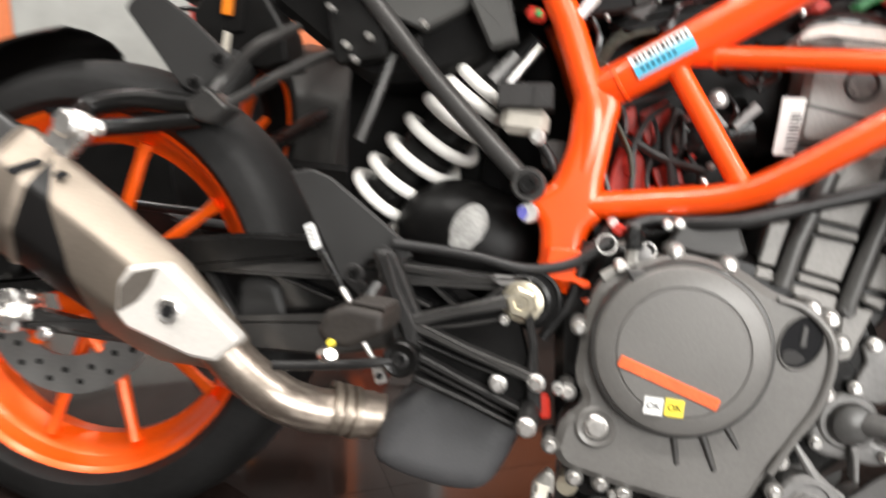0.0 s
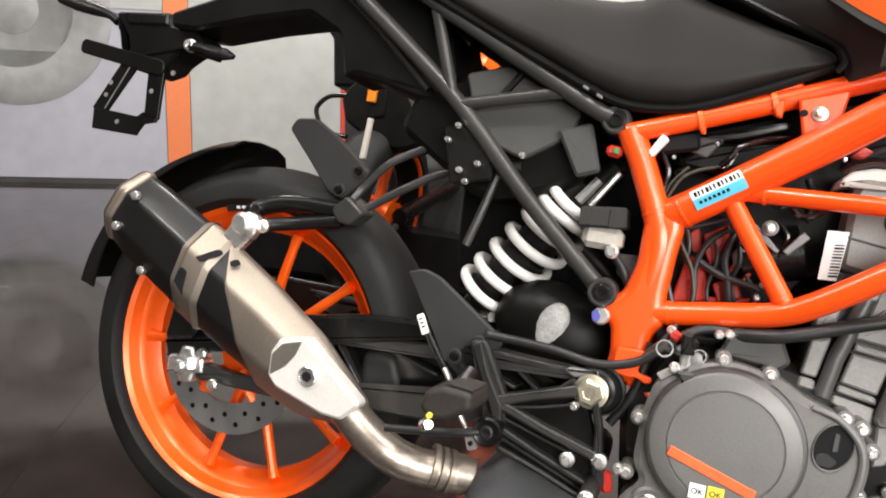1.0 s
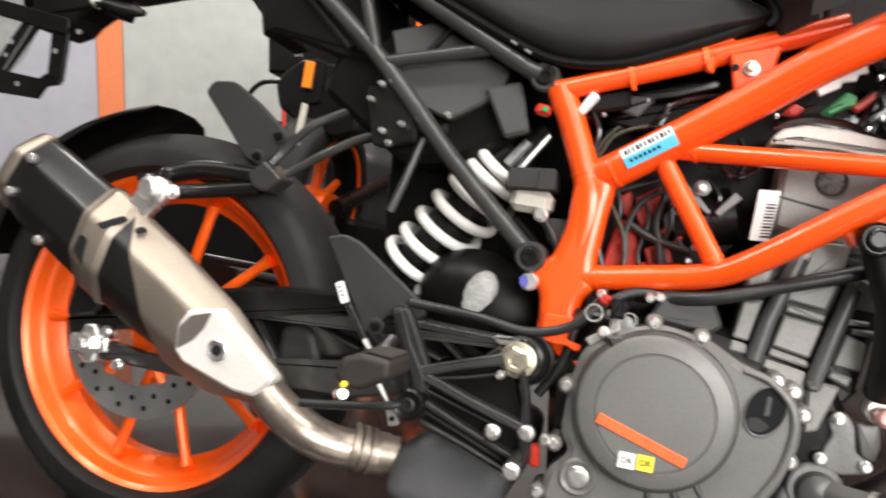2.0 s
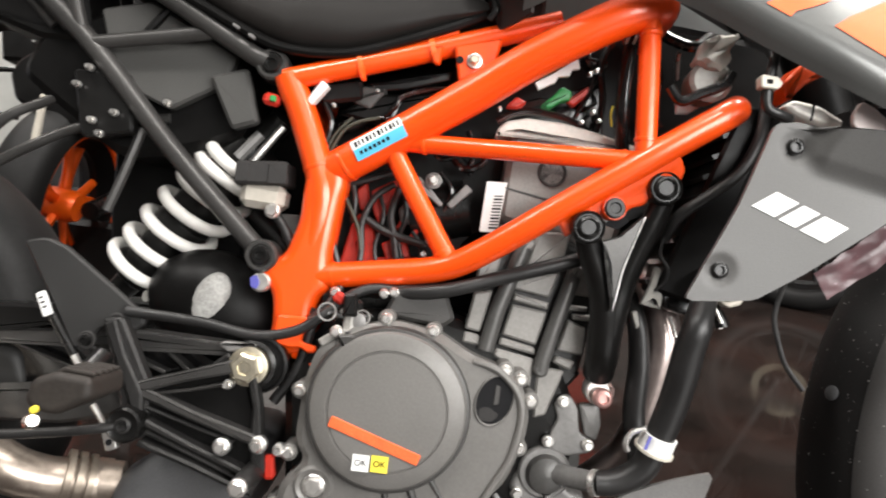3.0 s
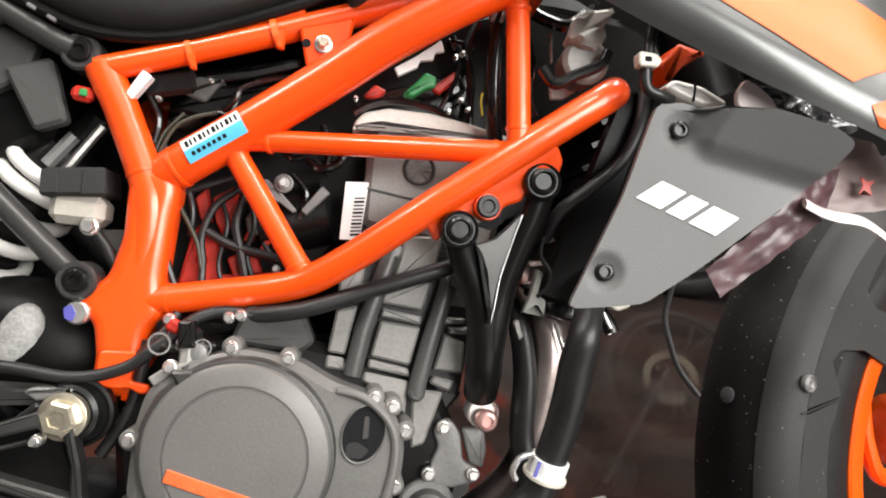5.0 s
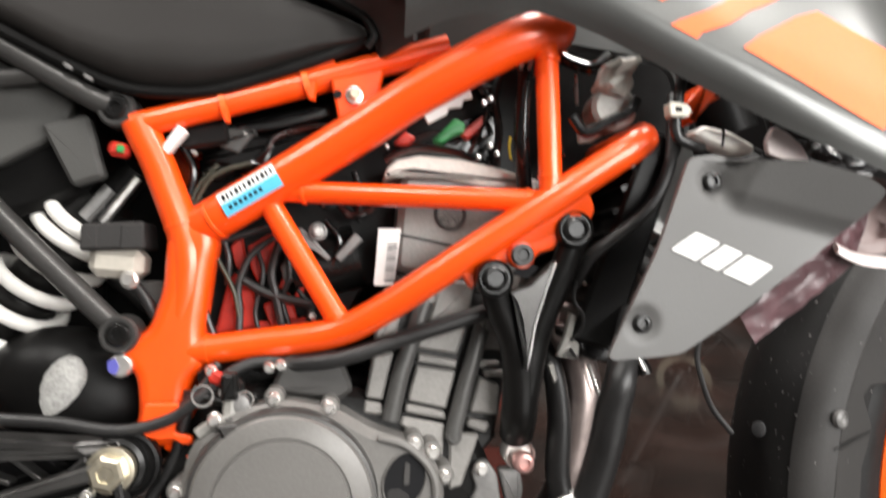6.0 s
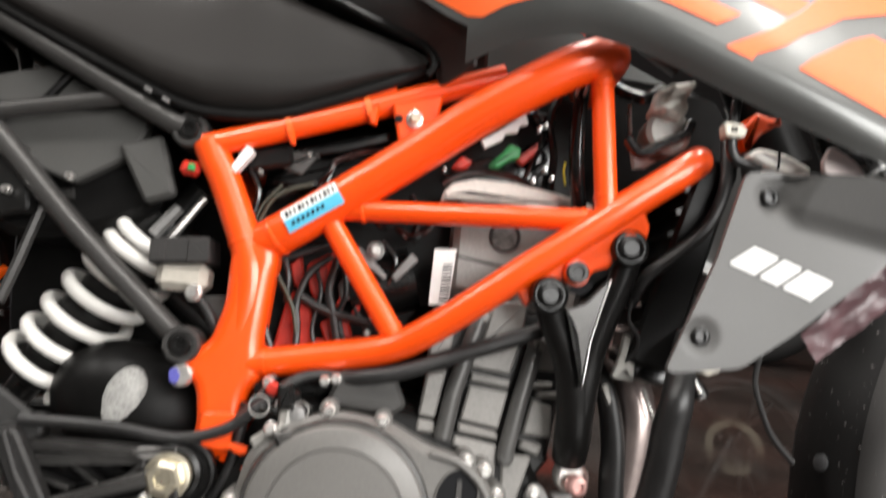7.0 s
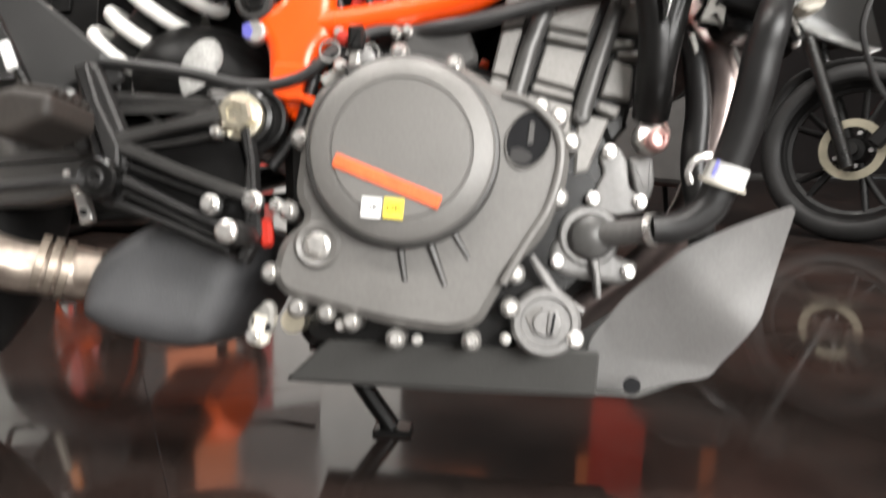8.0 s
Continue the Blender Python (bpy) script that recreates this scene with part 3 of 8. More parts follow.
def parked_machine(name, m, rim_mat, body_mat, label, front_disc=True, fenders=True, barrel=None, fr=0.295):
    """A motorcycle further back in the row, seen only in glimpses."""
    ob = thing(name, m, label, "motorcycle")
    wheel_parts(ob, pose(-0.66, 0, 0.305), 0.305, 0.15, rim_mat, "rear_wheel", barrel=barrel)
    fw = wheel_parts(ob, pose(0.72, 0, fr), fr, 0.11, barrel or rim_mat, "front_wheel", R=fr - 0.067)
    if front_disc:
        bm = add_disc(bmesh.new(), (0, -0.062, 0), 0.245 * fr, 0.335 * fr)
        part("brake_disc", bm, PALE_DISC, fw, "pale yellowish drilled brake disc")
        cal = box((0.10, -0.075, 0.06), (0.05, 0.05, 0.11), (0, 35, 0), 0.008)
        part("caliper", cal, BLACK, ob).matrix_local = pose(0.72, 0, fr)
        for k in range(5):
            a = 2 * math.pi * k / 5
            part("hub_bolt", lathe((0.062 * math.cos(a), -0.066, 0.062 * math.sin(a)), [(0, 0.009), (-0.006, 0.008), (-0.006, 0.0)], sides=8), CASTING, fw)
        part("axle_cap", lathe((0, -0.07, 0), [(0, 0.024), (-0.012, 0.022), (-0.012, 0.0)], sides=16), BLACK_PAINT, fw)
    for s in (-1, 1):
        part("fork_leg", tube([(0.72, 0.085 * s, 0.26), (0.47, 0.085 * s, 0.86)], 0.024, straight=True), BLACK_PAINT, ob)
    part("engine_block", prism([(-0.2, 0.16), (0.22, 0.15), (0.3, 0.3), (0.22, 0.58), (0.02, 0.56), (-0.18, 0.42)], -0.15, 0.15, 0.015, 0.03), ENGINE_DARK, ob)
    part("fuel_tank", prism([(-0.12, 0.72), (0.2, 0.66), (0.42, 0.72), (0.36, 0.94), (0.12, 1.0), (-0.1, 0.86)], -0.13, 0.13, 0.04, 0.06), body_mat, ob)
    part("seat", prism([(-0.7, 0.86), (-0.12, 0.74), (-0.06, 0.84), (-0.3, 0.86), (-0.68, 0.95)], -0.11, 0.11, 0.03, 0.03), SEAT, ob)
    part("swing_arm", tube([(-0.66, -0.09, 0.305), (-0.1, -0.09, 0.38)], 0.028, straight=True), BLACK_PAINT, ob)
    part("frame_tube", tube([(-0.1, -0.12, 0.40), (0.25, -0.15, 0.62), (0.45, -0.04, 0.82)], 0.02), BLACK_PAINT, ob)
    if fenders:
        part("rear_fender", tube([(-0.95, 0, 0.42), (-0.88, 0, 0.60), (-0.66, 0, 0.67), (-0.45, 0, 0.62)], 0.05, squash=0.35), BLACK, ob)
    part("front_fender", tube([(0.42, 0, 0.38), (0.5, 0, 0.57), (0.72, 0, 0.63), (0.92, 0, 0.56)], 0.055, squash=0.35), body_mat, ob)
    part("handlebar", tube([(0.35, -0.36, 1.05), (0.38, -0.15, 1.02), (0.38, 0.15, 1.02), (0.35, 0.36, 1.05)], 0.012), BLACK, ob)
    part("headlight", prism([(0.5, 0.72), (0.62, 0.74), (0.6, 0.9), (0.48, 0.96)], -0.1, 0.1, 0.02, 0.03), BLACK, ob)
    part("side_stand", tube([(-0.05, 0.1, 0.22), (-0.08, 0.28, 0.0)], 0.012, straight=True), BLACK, ob)
    return ob


SECOND = pose(-1.02, 1.40, 0, 0, 0, 88) @ pose(0.66, 0, 0, 9, 0, 0)
second = parked_machine("motorcycle", SECOND, RIM_ORANGE, RIM_ORANGE, "second motorcycle with orange wheels parked beside the first", False, False, BLACK)


def second_part(name, bm, mat, label=""):
    """A piece of the second motorcycle's tail, or its dark backing, given in the first one's coordinates."""
    part(name, bm, mat, second, label).matrix_local = SECOND.inverted() @ BIKE


second_part("tail_box", prism([(-1.061, 0.925), (-1.039, 0.962), (-0.974, 1.009), (-0.855, 0.995), (-0.786, 0.891), (-0.765, 0.787), (-0.848, 0.764), (-0.95, 0.794), (-1.041, 0.853)], 1.14, 1.30, 0.01, 0.015), BLACK, "black tail housing")
# invented mass that keeps the view through the rear wheel dark
second_part("dark_backing", prism([(-1.85, 0.305), (-1.82, 0.50), (-1.54, 0.60), (-1.28, 0.57), (-1.0, 0.54), (-0.62, 0.52), (-0.55, 0.305)], 1.42, 1.56, 0.02, 0.04), BLACK, "black mass added to darken the background and floor reflection")
second_part("tail_cowl", prism([(-1.175, 1.15), (-1.28, 1.265), (-1.20, 1.38), (-0.72, 1.375), (-0.70, 1.0), (-1.029, 0.985), (-1.155, 0.985)], 1.25, 1.42, 0.01, 0.01), BLACK, "black tail cowl")
second_part("reflector", prism([(-0.952, 0.996), (-0.923, 0.993), (-0.929, 0.910), (-0.959, 0.912)], 1.118, 1.13, 0.002, 0.003), AMBER, "amber side reflector")
second_part("reflector_mount", prism([(-0.928, 1.007), (-0.895, 0.998), (-0.899, 0.870), (-0.960, 0.860)], 1.131, 1.15, 0.003, 0.005), BLACK)
second_part("pale_strip", prism([(-0.889, 0.842), (-0.873, 0.838), (-0.886, 0.718), (-0.905, 0.716)], 1.00, 1.012, 0.002, 0.003), CREAM, "pale strip below the reflector")
second_part("cable_clip", prism([(-0.998, 1.045), (-0.978, 1.049), (-0.974, 1.009), (-0.993, 1.005)], 1.12, 1.14, 0.002, 0.003), CASTING)
second_part("brake_lever", tube([(-0.611, 1.3, 1.374), (-0.597, 1.3, 1.393), (-0.555, 1.3, 1.398), (-0.524, 1.3, 1.394), (-0.501, 1.3, 1.372), (-0.442, 1.3, 1.357), (-0.35, 1.3, 1.31)], (0.009, 0.02), sides=10), BLACK, "black lever with a rounded end")
second_part("grab_wire", tube([(-1.04, 1.15, 0.934), (-1.107, 1.15, 0.929), (-1.149, 1.15, 0.894), (-1.144, 1.15, 0.857), (-1.114, 1.15, 0.812), (-1.03, 1.15, 0.80)], 0.008, sides=10), BLACK_PAINT)
parked_machine("motorcycle", pose(0.983, 2.493, 0, -8, 0, -38), BLACK, BLACK, "black-wheeled motorcycle with a pale brake disc, parked behind", fr=0.33)


# ---- the motorcycle ----
bike = thing("motorcycle", BIKE, "naked orange-framed street motorcycle, grey tank, leaning on its side stand", "motorcycle")

# rear wheel
rear = wheel_parts(bike, pose(-0.5746, 0.047, 0.2886, 0, 24.7, 0), 0.306, 0.15, RIM_ORANGE, "rear_wheel", half_rim=0.050, R=0.244, split=17.5, label="dusty black tyre on an orange cast wheel")
dec = []
for r in (0.2283, 0.2388):
    dec.append([(-0.5746 + r * math.cos(radians(a)), -0.0222 + (0.2388 - r) * 0.35, 0.2886 + r * math.sin(radians(a))) for a in range(86, 103, 2)])
rim_decal = part("rim_decal", thicken(grid_mesh(dec), 0.0004), INK, bike, "small black decal on the rim")
for a in (91.5, 94, 96.5):
    r = 0.2336
    part("decal_mark", box((-0.5746 + r * math.cos(radians(a)), -0.0219, 0.2886 + r * math.sin(radians(a))), (0.0065, 0.0006, 0.0045), (20, 90 - a, 0), 0), WHITE, rim_decal)
disc = bmesh.new()
add_disc(disc, (-0.5777, -0.0343, 0.2876), 0.077, 0.1255)
rd = part("rear_brake_disc", disc, DISC, bike, "drilled steel brake disc")
hole_mesh = mesh_of(lathe((0, 0, 0), [(0, 0.0042), (-0.0006, 0.0042), (-0.0006, 0)], sides=10), BLACK, "drilling")
for k in range(32):
    a = 2 * math.pi * k / 32
    rr = 0.111 if k % 2 else 0.096
    hole = new("drilling", hole_mesh)
    hole.parent = rd
    hole.matrix_local = pose(-0.5777 + rr * math.cos(a), -0.0366, 0.2886 + rr * math.sin(a))
spider = bmesh.new()
for k in range(5):
    a = 2 * math.pi * k / 5 + 0.3
    add_tube(spider, [(-0.5746 + 0.03 * math.cos(a), -0.035, 0.2886 + 0.03 * math.sin(a)), (-0.5746 + 0.0815 * math.cos(a), -0.035, 0.2886 + 0.0815 * math.sin(a))], (0.012, 0.008), sides=8, straight=True, squash=0.5)
part("disc_carrier", spider, RIM_ORANGE, rd, "orange disc carrier arms")
part("axle_nut", lathe((-0.6382, -0.071, 0.2665), [(0.0527, 0.0169), (0.0, 0.0169), (-0.0084, 0.0158), (-0.0095, 0.0095), (-0.0169, 0.0084), (-0.0169, 0.0)], sides=6), STEEL, bike, "plated axle nut")
part("axle_block", prism([(-0.6709, 0.2496), (-0.654, 0.2538), (-0.6434, 0.239), (-0.6244, 0.2411), (-0.6202, 0.2559), (-0.6044, 0.258), (-0.6055, 0.2791), (-0.6202, 0.2812), (-0.6266, 0.296), (-0.6455, 0.2949), (-0.6519, 0.2812), (-0.6688, 0.2791)], -0.071, -0.0425, 0.003, 0.003), STEEL, bike, "cast chain adjuster block")
cal = prism([(-0.6814, 0.3013), (-0.6287, 0.3076), (-0.6128, 0.3414), (-0.6234, 0.3888), (-0.6656, 0.3783)], -0.0741, -0.0056, 0.006, 0.012)
cp = part("rear_caliper", cal, BLACK_PAINT, bike, "black rear brake caliper")
for x, z in ((-0.6055, 0.2886), (-0.5812, 0.2443)):
    part("bolt", hex_bolt(x, -0.073, z, 0.007), STEEL, cp)
part("caliper_arm", prism([(-0.6128, 0.257), (-0.4282, 0.238), (-0.4177, 0.2485), (-0.5337, 0.2633), (-0.6128, 0.2738)], -0.0667, -0.0477, 0.003, 0.006), GREY_TUBE, bike)

# hugger over the rear tyre
rows = []
for k in range(21):
    a = radians(166 - 69 * k / 20)
    s = 0.5 + 0.5 * math.sin(math.pi * k / 20)
    rr = 0.344
    w = 0.078 + 0.012 * s
    rows.append([(-0.5746 + (rr - d) * math.cos(a), y + 0.047, 0.2886 + (rr - d) * math.sin(a)) for y, d in ((-w, 0.045 * (1 - 0.7 * k / 20)), (-w * 0.94, 0.012), (-w * 0.6, 0.0), (0, -0.004), (w * 0.6, 0.0), (w * 0.94, 0.012), (w, 0.045))])
part("rear_hugger", thicken(grid_mesh(rows), 0.003), BLACK, bike, "black plastic tyre hugger", 60)

# swingarm: a black casting with a flanged upper rail and thin lattice ribs

def arm_slant(x, z):
    """Shifts both arms to +y towards the axle, to fit the camera's view."""
    return 0.15 * min(0.38, max(0.0, -x))


swing = part("swingarm", tube([(0.0, -0.1, 0.34), (0, 0.12, 0.34)], 0.028, straight=True), BLACK_PAINT, bike, "black cast lattice swingarm")
for s in (-1, 1):
    y0, y1 = (-0.118, -0.090) if s < 0 else (0.09, 0.118)
    part("spar", beam([(-0.6852, 0.2855), (-0.5368, 0.3215), (-0.452, 0.3533), (-0.3438, 0.3709), (-0.2369, 0.3762), (-0.1354, 0.3802)], (0.028, 0.030, 0.030, 0.026, 0.024, 0.022), y0, y1, 0.005, lift=arm_slant), BLACK_PAINT, swing)
    # grey flange also draws the highlight line along the black spar
    part("rail", beam([(-0.4308, 0.3363), (-0.3905, 0.3438), (-0.2369, 0.3554), (-0.1482, 0.3621), (-0.0359, 0.3571), (0.0, 0.352)], (0.008, 0.010, 0.0115, 0.0115, 0.011, 0.010), y0 - 0.003, y1, 0.003, lift=arm_slant), GREY_TUBE, swing)
    part("spar", beam([(-0.664, 0.2579), (-0.4838, 0.2473), (-0.3325, 0.2553), (-0.2227, 0.2604), (-0.1568, 0.2762), (-0.0722, 0.3026), (0.0, 0.325)], (0.022, 0.016, 0.014, 0.012, 0.013, 0.016, 0.02), y0, y1, 0.004, lift=arm_slant), GREY_TUBE, swing)
    for a, b, w in (((-0.2944, 0.3405), (-0.2162, 0.3176), 0.0035), ((-0.2911, 0.2537), (-0.1999, 0.3139), 0.0042), ((-0.3884, 0.3406), (-0.3212, 0.2578), 0.004), ((-0.1999, 0.3552), (-0.1037, 0.3219), 0.0045), ((-0.1248, 0.3621), (-0.0514, 0.3083), 0.005)):
        part("rib", beam([a, b], w, y0 + 0.006, y1, 0.001, lift=arm_slant), GREY_TUBE, swing)
web = prism([(-0.4732, 0.2643), (-0.3212, 0.2536), (-0.1248, 0.2774), (-0.0307, 0.3291), (-0.1248, 0.3692), (-0.3884, 0.3533)], -0.094, -0.080, 0.002, 0.01, lift=arm_slant)
part("web", web, GLOSS, swing, "glossy black inner web")
# greyer than the web: a highlight patch is put into its colour
part("highlight_bulge", domed([(-0.3415, 0.2571), (-0.3212, 0.2494), (-0.2855, 0.2549), (-0.2744, 0.2908), (-0.29, 0.3301), (-0.3168, 0.3378), (-0.3438, 0.3287)], -0.060, -0.040, 0.014, 0.012), GUARD, swing, "smooth bulge, its highlight put into a lighter dark grey", 60)
teeth = [(-0.585 + (0.098 + 0.004 * (k % 2)) * math.cos(math.pi * k / 42), 0.306 + (0.098 + 0.004 * (k % 2)) * math.sin(math.pi * k / 42)) for k in range(84)]
part("rear_sprocket", prism(teeth, 0.118, 0.126, 0.0005, 0), BLACK_PAINT, swing, "dark rear sprocket")
for z0, z1 in ((0.402, 0.372), (0.207, 0.300)):
    part("chain_run", tube([(-0.585, 0.122, z0), (0.04, 0.09, z1)], 0.008, sides=8, straight=True, squash=0.6), BLACK_PAINT, swing)
chain = bmesh.new()
add_tube(chain, [(-0.02, 0.115, 0.385), (-0.3, 0.135, 0.375), (-0.585, 0.145, 0.385)], 0.012, sides=8, squash=0.5)
part("chain_guard", chain, BLACK, swing)

# silencer: an upright six-sided can lofted along its slanting line
REAR_END, FRONT_END = Vector((-0.7404, -0.112, 0.5127)), Vector((-0.3105, -0.112, 0.2494))
along = (FRONT_END - REAR_END).normalized()
across = Vector((-along[2], 0, along[0]))


def can_section(s, hi, lo, dep, skew=0.0):
    """Six-sided section at a share s of the way; hi and lo: half heights, dep: half depth; skew slants it."""
    out = []
    for u, v in ((-0.10, 1), (0.30, 1), (1, 0.42), (1, -0.35), (0.35, -1), (-0.15, -1), (-1, -0.38), (-1, 0.42)):
        c = REAR_END + (FRONT_END - REAR_END) * (s + skew * (0.42 - v))
        out.append(c + across * ((hi if v > 0 else lo) * v) + Vector((0, dep * u, 0)))
    return out


def can(name, stations, mat, parent, label, caps=True):
    rows = [can_section(*st) for st in stations]
    bm = grid_mesh(rows, closed=True)
    if caps:
        bm.verts.ensure_lookup_table()
        n = len(rows[0])
        bm.faces.new(bm.verts[:n][::-1])
        bm.faces.new(bm.verts[-n:])
    bmesh.ops.recalc_face_normals(bm, faces=bm.faces)
    edges = [e for e in bm.edges if len(e.link_faces) == 2 and e.calc_face_angle(0) > radians(15)]
    bmesh.ops.bevel(bm, geom=edges, offset=0.007, segments=3, affect="EDGES", profile=0.5)
    return part(name, bm, mat, parent, label, 45)


# shield steel darkened for the facet that is turned from the light
FACET_SHADE = material("shaded_facet_steel", (0.17, 0.15, 0.13), 0.45, 0.4, 300, 0.1, 8, 0.05)
SLEEVE = material("black_gloss_silencer_sleeve", (0.006, 0.0055, 0.0055), 0.38, 0, 200, 0.2, 9, 0.02, coat=0.12, spec=0.35)
sleeve = can("silencer", [(0.030, 0.057, 0.0627, 0.0343), (0.10, 0.0604, 0.0684, 0.0363), (0.40, 0.0638, 0.0707, 0.0383), (0.56, 0.0604, 0.0684, 0.0376), (0.72, 0.0502, 0.0616, 0.0343), (0.80, 0.0342, 0.0456, 0.0264)], SLEEVE, bike, "short black and stainless silencer with a hexagonal body")
can("end_cap", [(-0.01, 0.0502, 0.0524, 0.0304), (0.0, 0.0581, 0.0638, 0.035), (0.034, 0.0604, 0.0673, 0.0364)], TITAN, sleeve, "brushed stainless end cap")
can("front_cone", [(0.466, 0.0644, 0.0707, 0.0393, 0.16), (0.48, 0.0655, 0.0712, 0.0399, 0.16), (0.62, 0.0627, 0.0661, 0.0396, 0.12), (0.80, 0.0524, 0.0593, 0.0363, 0.04), (0.93, 0.0342, 0.0388, 0.0277), (1.0, 0.0228, 0.0239, 0.0185)], TITAN, sleeve, "brushed stainless front cone")
can("strap", [(0.305, 0.0661, 0.073, 0.0396, 0.03), (0.31, 0.0678, 0.0747, 0.0406, 0.03), (0.40, 0.0678, 0.0747, 0.0406, 0.03), (0.405, 0.0661, 0.073, 0.0396, 0.03)], TITAN, sleeve, "stainless clamp band")
emboss = bmesh.new()


def on_can(s, v):
    c = REAR_END + (FRONT_END - REAR_END) * s + across * v
    return (c[0], c[2])


def can_face(x, z):
    """Depth of the can's near side at x, z."""
    v = (x - REAR_END[0]) * across[0] + (z - REAR_END[2]) * across[2]
    u = 1 - 0.70 * max(0.0, v - 0.0285) / 0.0393 - 0.65 * max(0.0, -v - 0.0256) / 0.049
    return -0.112 - 0.0412 * u


outline = [(-0.4365, 0.2938), (-0.4353, 0.3269), (-0.4228, 0.3463), (-0.384, 0.3525), (-0.3008, 0.2779), (-0.3008, 0.271), (-0.3236, 0.2505), (-0.351, 0.2539), (-0.4239, 0.2801)]
add_prism(emboss, outline, -0.1550, -0.130, 0.004, 0.004, lift=lambda x, z: 0.011 * max(0.0, (x + 0.40) / 0.114) ** 1.3)
bmesh.ops.recalc_face_normals(emboss, faces=emboss.faces)
# paler than the cone: the glare on this face is in its colour
part("shield", emboss, SHIELD, sleeve, "pentagonal silencer shield, glare put into its pale colour")
part("shield_facet", prism([(-0.4319, 0.2961), (-0.4313, 0.3246), (-0.4171, 0.34), (-0.3875, 0.348), (-0.3954, 0.328), (-0.4103, 0.3098)], -0.1558, -0.151, 0.0006, 0.003), FACET_SHADE, sleeve, "facet of the shield, shade put into its dark colour")
bx, bz = -0.374, 0.3025
boss = bmesh.new()
add_lathe(boss, (bx, -0.1535, bz), [(0.004, 0.0142), (-0.0025, 0.0142), (-0.004, 0.012), (-0.003, 0.0097), (-0.003, 0)], sides=24)
bmesh.ops.recalc_face_normals(boss, faces=boss.faces)
part("bolt", boss, STEEL, sleeve)
part("bolt_socket", lathe((bx, -0.1580, bz), [(0.003, 0.007), (-0.001, 0.007), (-0.001, 0)], sides=6), INK, sleeve)
for s, v in ((0.070, 0.031), (0.070, -0.025), (0.20, -0.059)):
    x, z = on_can(s, v)
    part("rivet", lathe((x, can_face(x, z) + 0.004, z), [(0.004, 0.0068), (-0.003, 0.0068), (-0.0045, 0.0045), (-0.0045, 0)], sides=16), STEEL, sleeve)
for hole in ([(-0.5733, 0.442), (-0.5471, 0.4568), (-0.5391, 0.45), (-0.563, 0.4352)], [(-0.6063, 0.4055), (-0.5961, 0.4261), (-0.5858, 0.4204), (-0.5915, 0.3839)], [(-0.5265, 0.4409), (-0.5186, 0.4454), (-0.5106, 0.4386), (-0.5208, 0.4329)]):
    part("slot", prism(hole, -0.0016, 0.002, 0.0005, 0.004, lift=can_face), INK, sleeve, "dark slot in the band")
lug = prism([(-0.5767, 0.4477), (-0.5425, 0.4443), (-0.5037, 0.4831), (-0.5003, 0.5081), (-0.5231, 0.5161), (-0.5459, 0.4956)], -0.1175, -0.1015, 0.003, 0.008)
part("hanger_lug", lug, STEEL, sleeve, "plated hanger lug")
part("bolt", lathe((-0.5243, -0.1175, 0.4967), [(0.0114, 0.016), (-0.0057, 0.016), (-0.0103, 0.0114), (-0.0103, 0.0)], sides=16), STEEL, sleeve)
part("tail_pipe", tube([(-0.333, -0.116, 0.262), (-0.300, -0.112, 0.232), (-0.262, -0.108, 0.208), (-0.232, -0.096, 0.196), (-0.207, -0.086, 0.1925), (-0.150, -0.072, 0.190)], (0.0255, 0.0265, 0.0255, 0.0245), sides=24), PIPE, bike, "heat-tinted stainless connecting pipe")
for c in ((-0.208, -0.086, 0.1975), (-0.197, -0.083, 0.1950), (-0.186, -0.080, 0.1925)):
    part("pipe_collar", lathe(c, [(-0.004, 0.024), (-0.003, 0.0295), (0.004, 0.0295), (0.005, 0.024), (-0.004, 0.024)], axis=(0.87, 0.46, -0.2), sides=28), TITAN, bike)
part("pipe_sleeve", lathe((-0.182, -0.079, 0.1915), [(0, 0.027), (0.018, 0.027), (0.019, 0.02), (0, 0.02), (0, 0.027)], axis=(0.87, 0.46, -0.15), sides=28), PIPE, bike)

# catalyst box under the pivot
part("catalyst_box", domed([(-0.160, 0.150), (-0.152, 0.190), (-0.138, 0.215), (-0.10, 0.240), (-0.03, 0.257), (0.010, 0.243), (0.008, 0.206), (-0.012, 0.157), (-0.03, 0.128), (-0.07, 0.124), (-0.13, 0.136)], -0.116, 0.10, 0.030, 0.02), HEAT, bike, "dull grey heat-shielded catalyst box", 60)

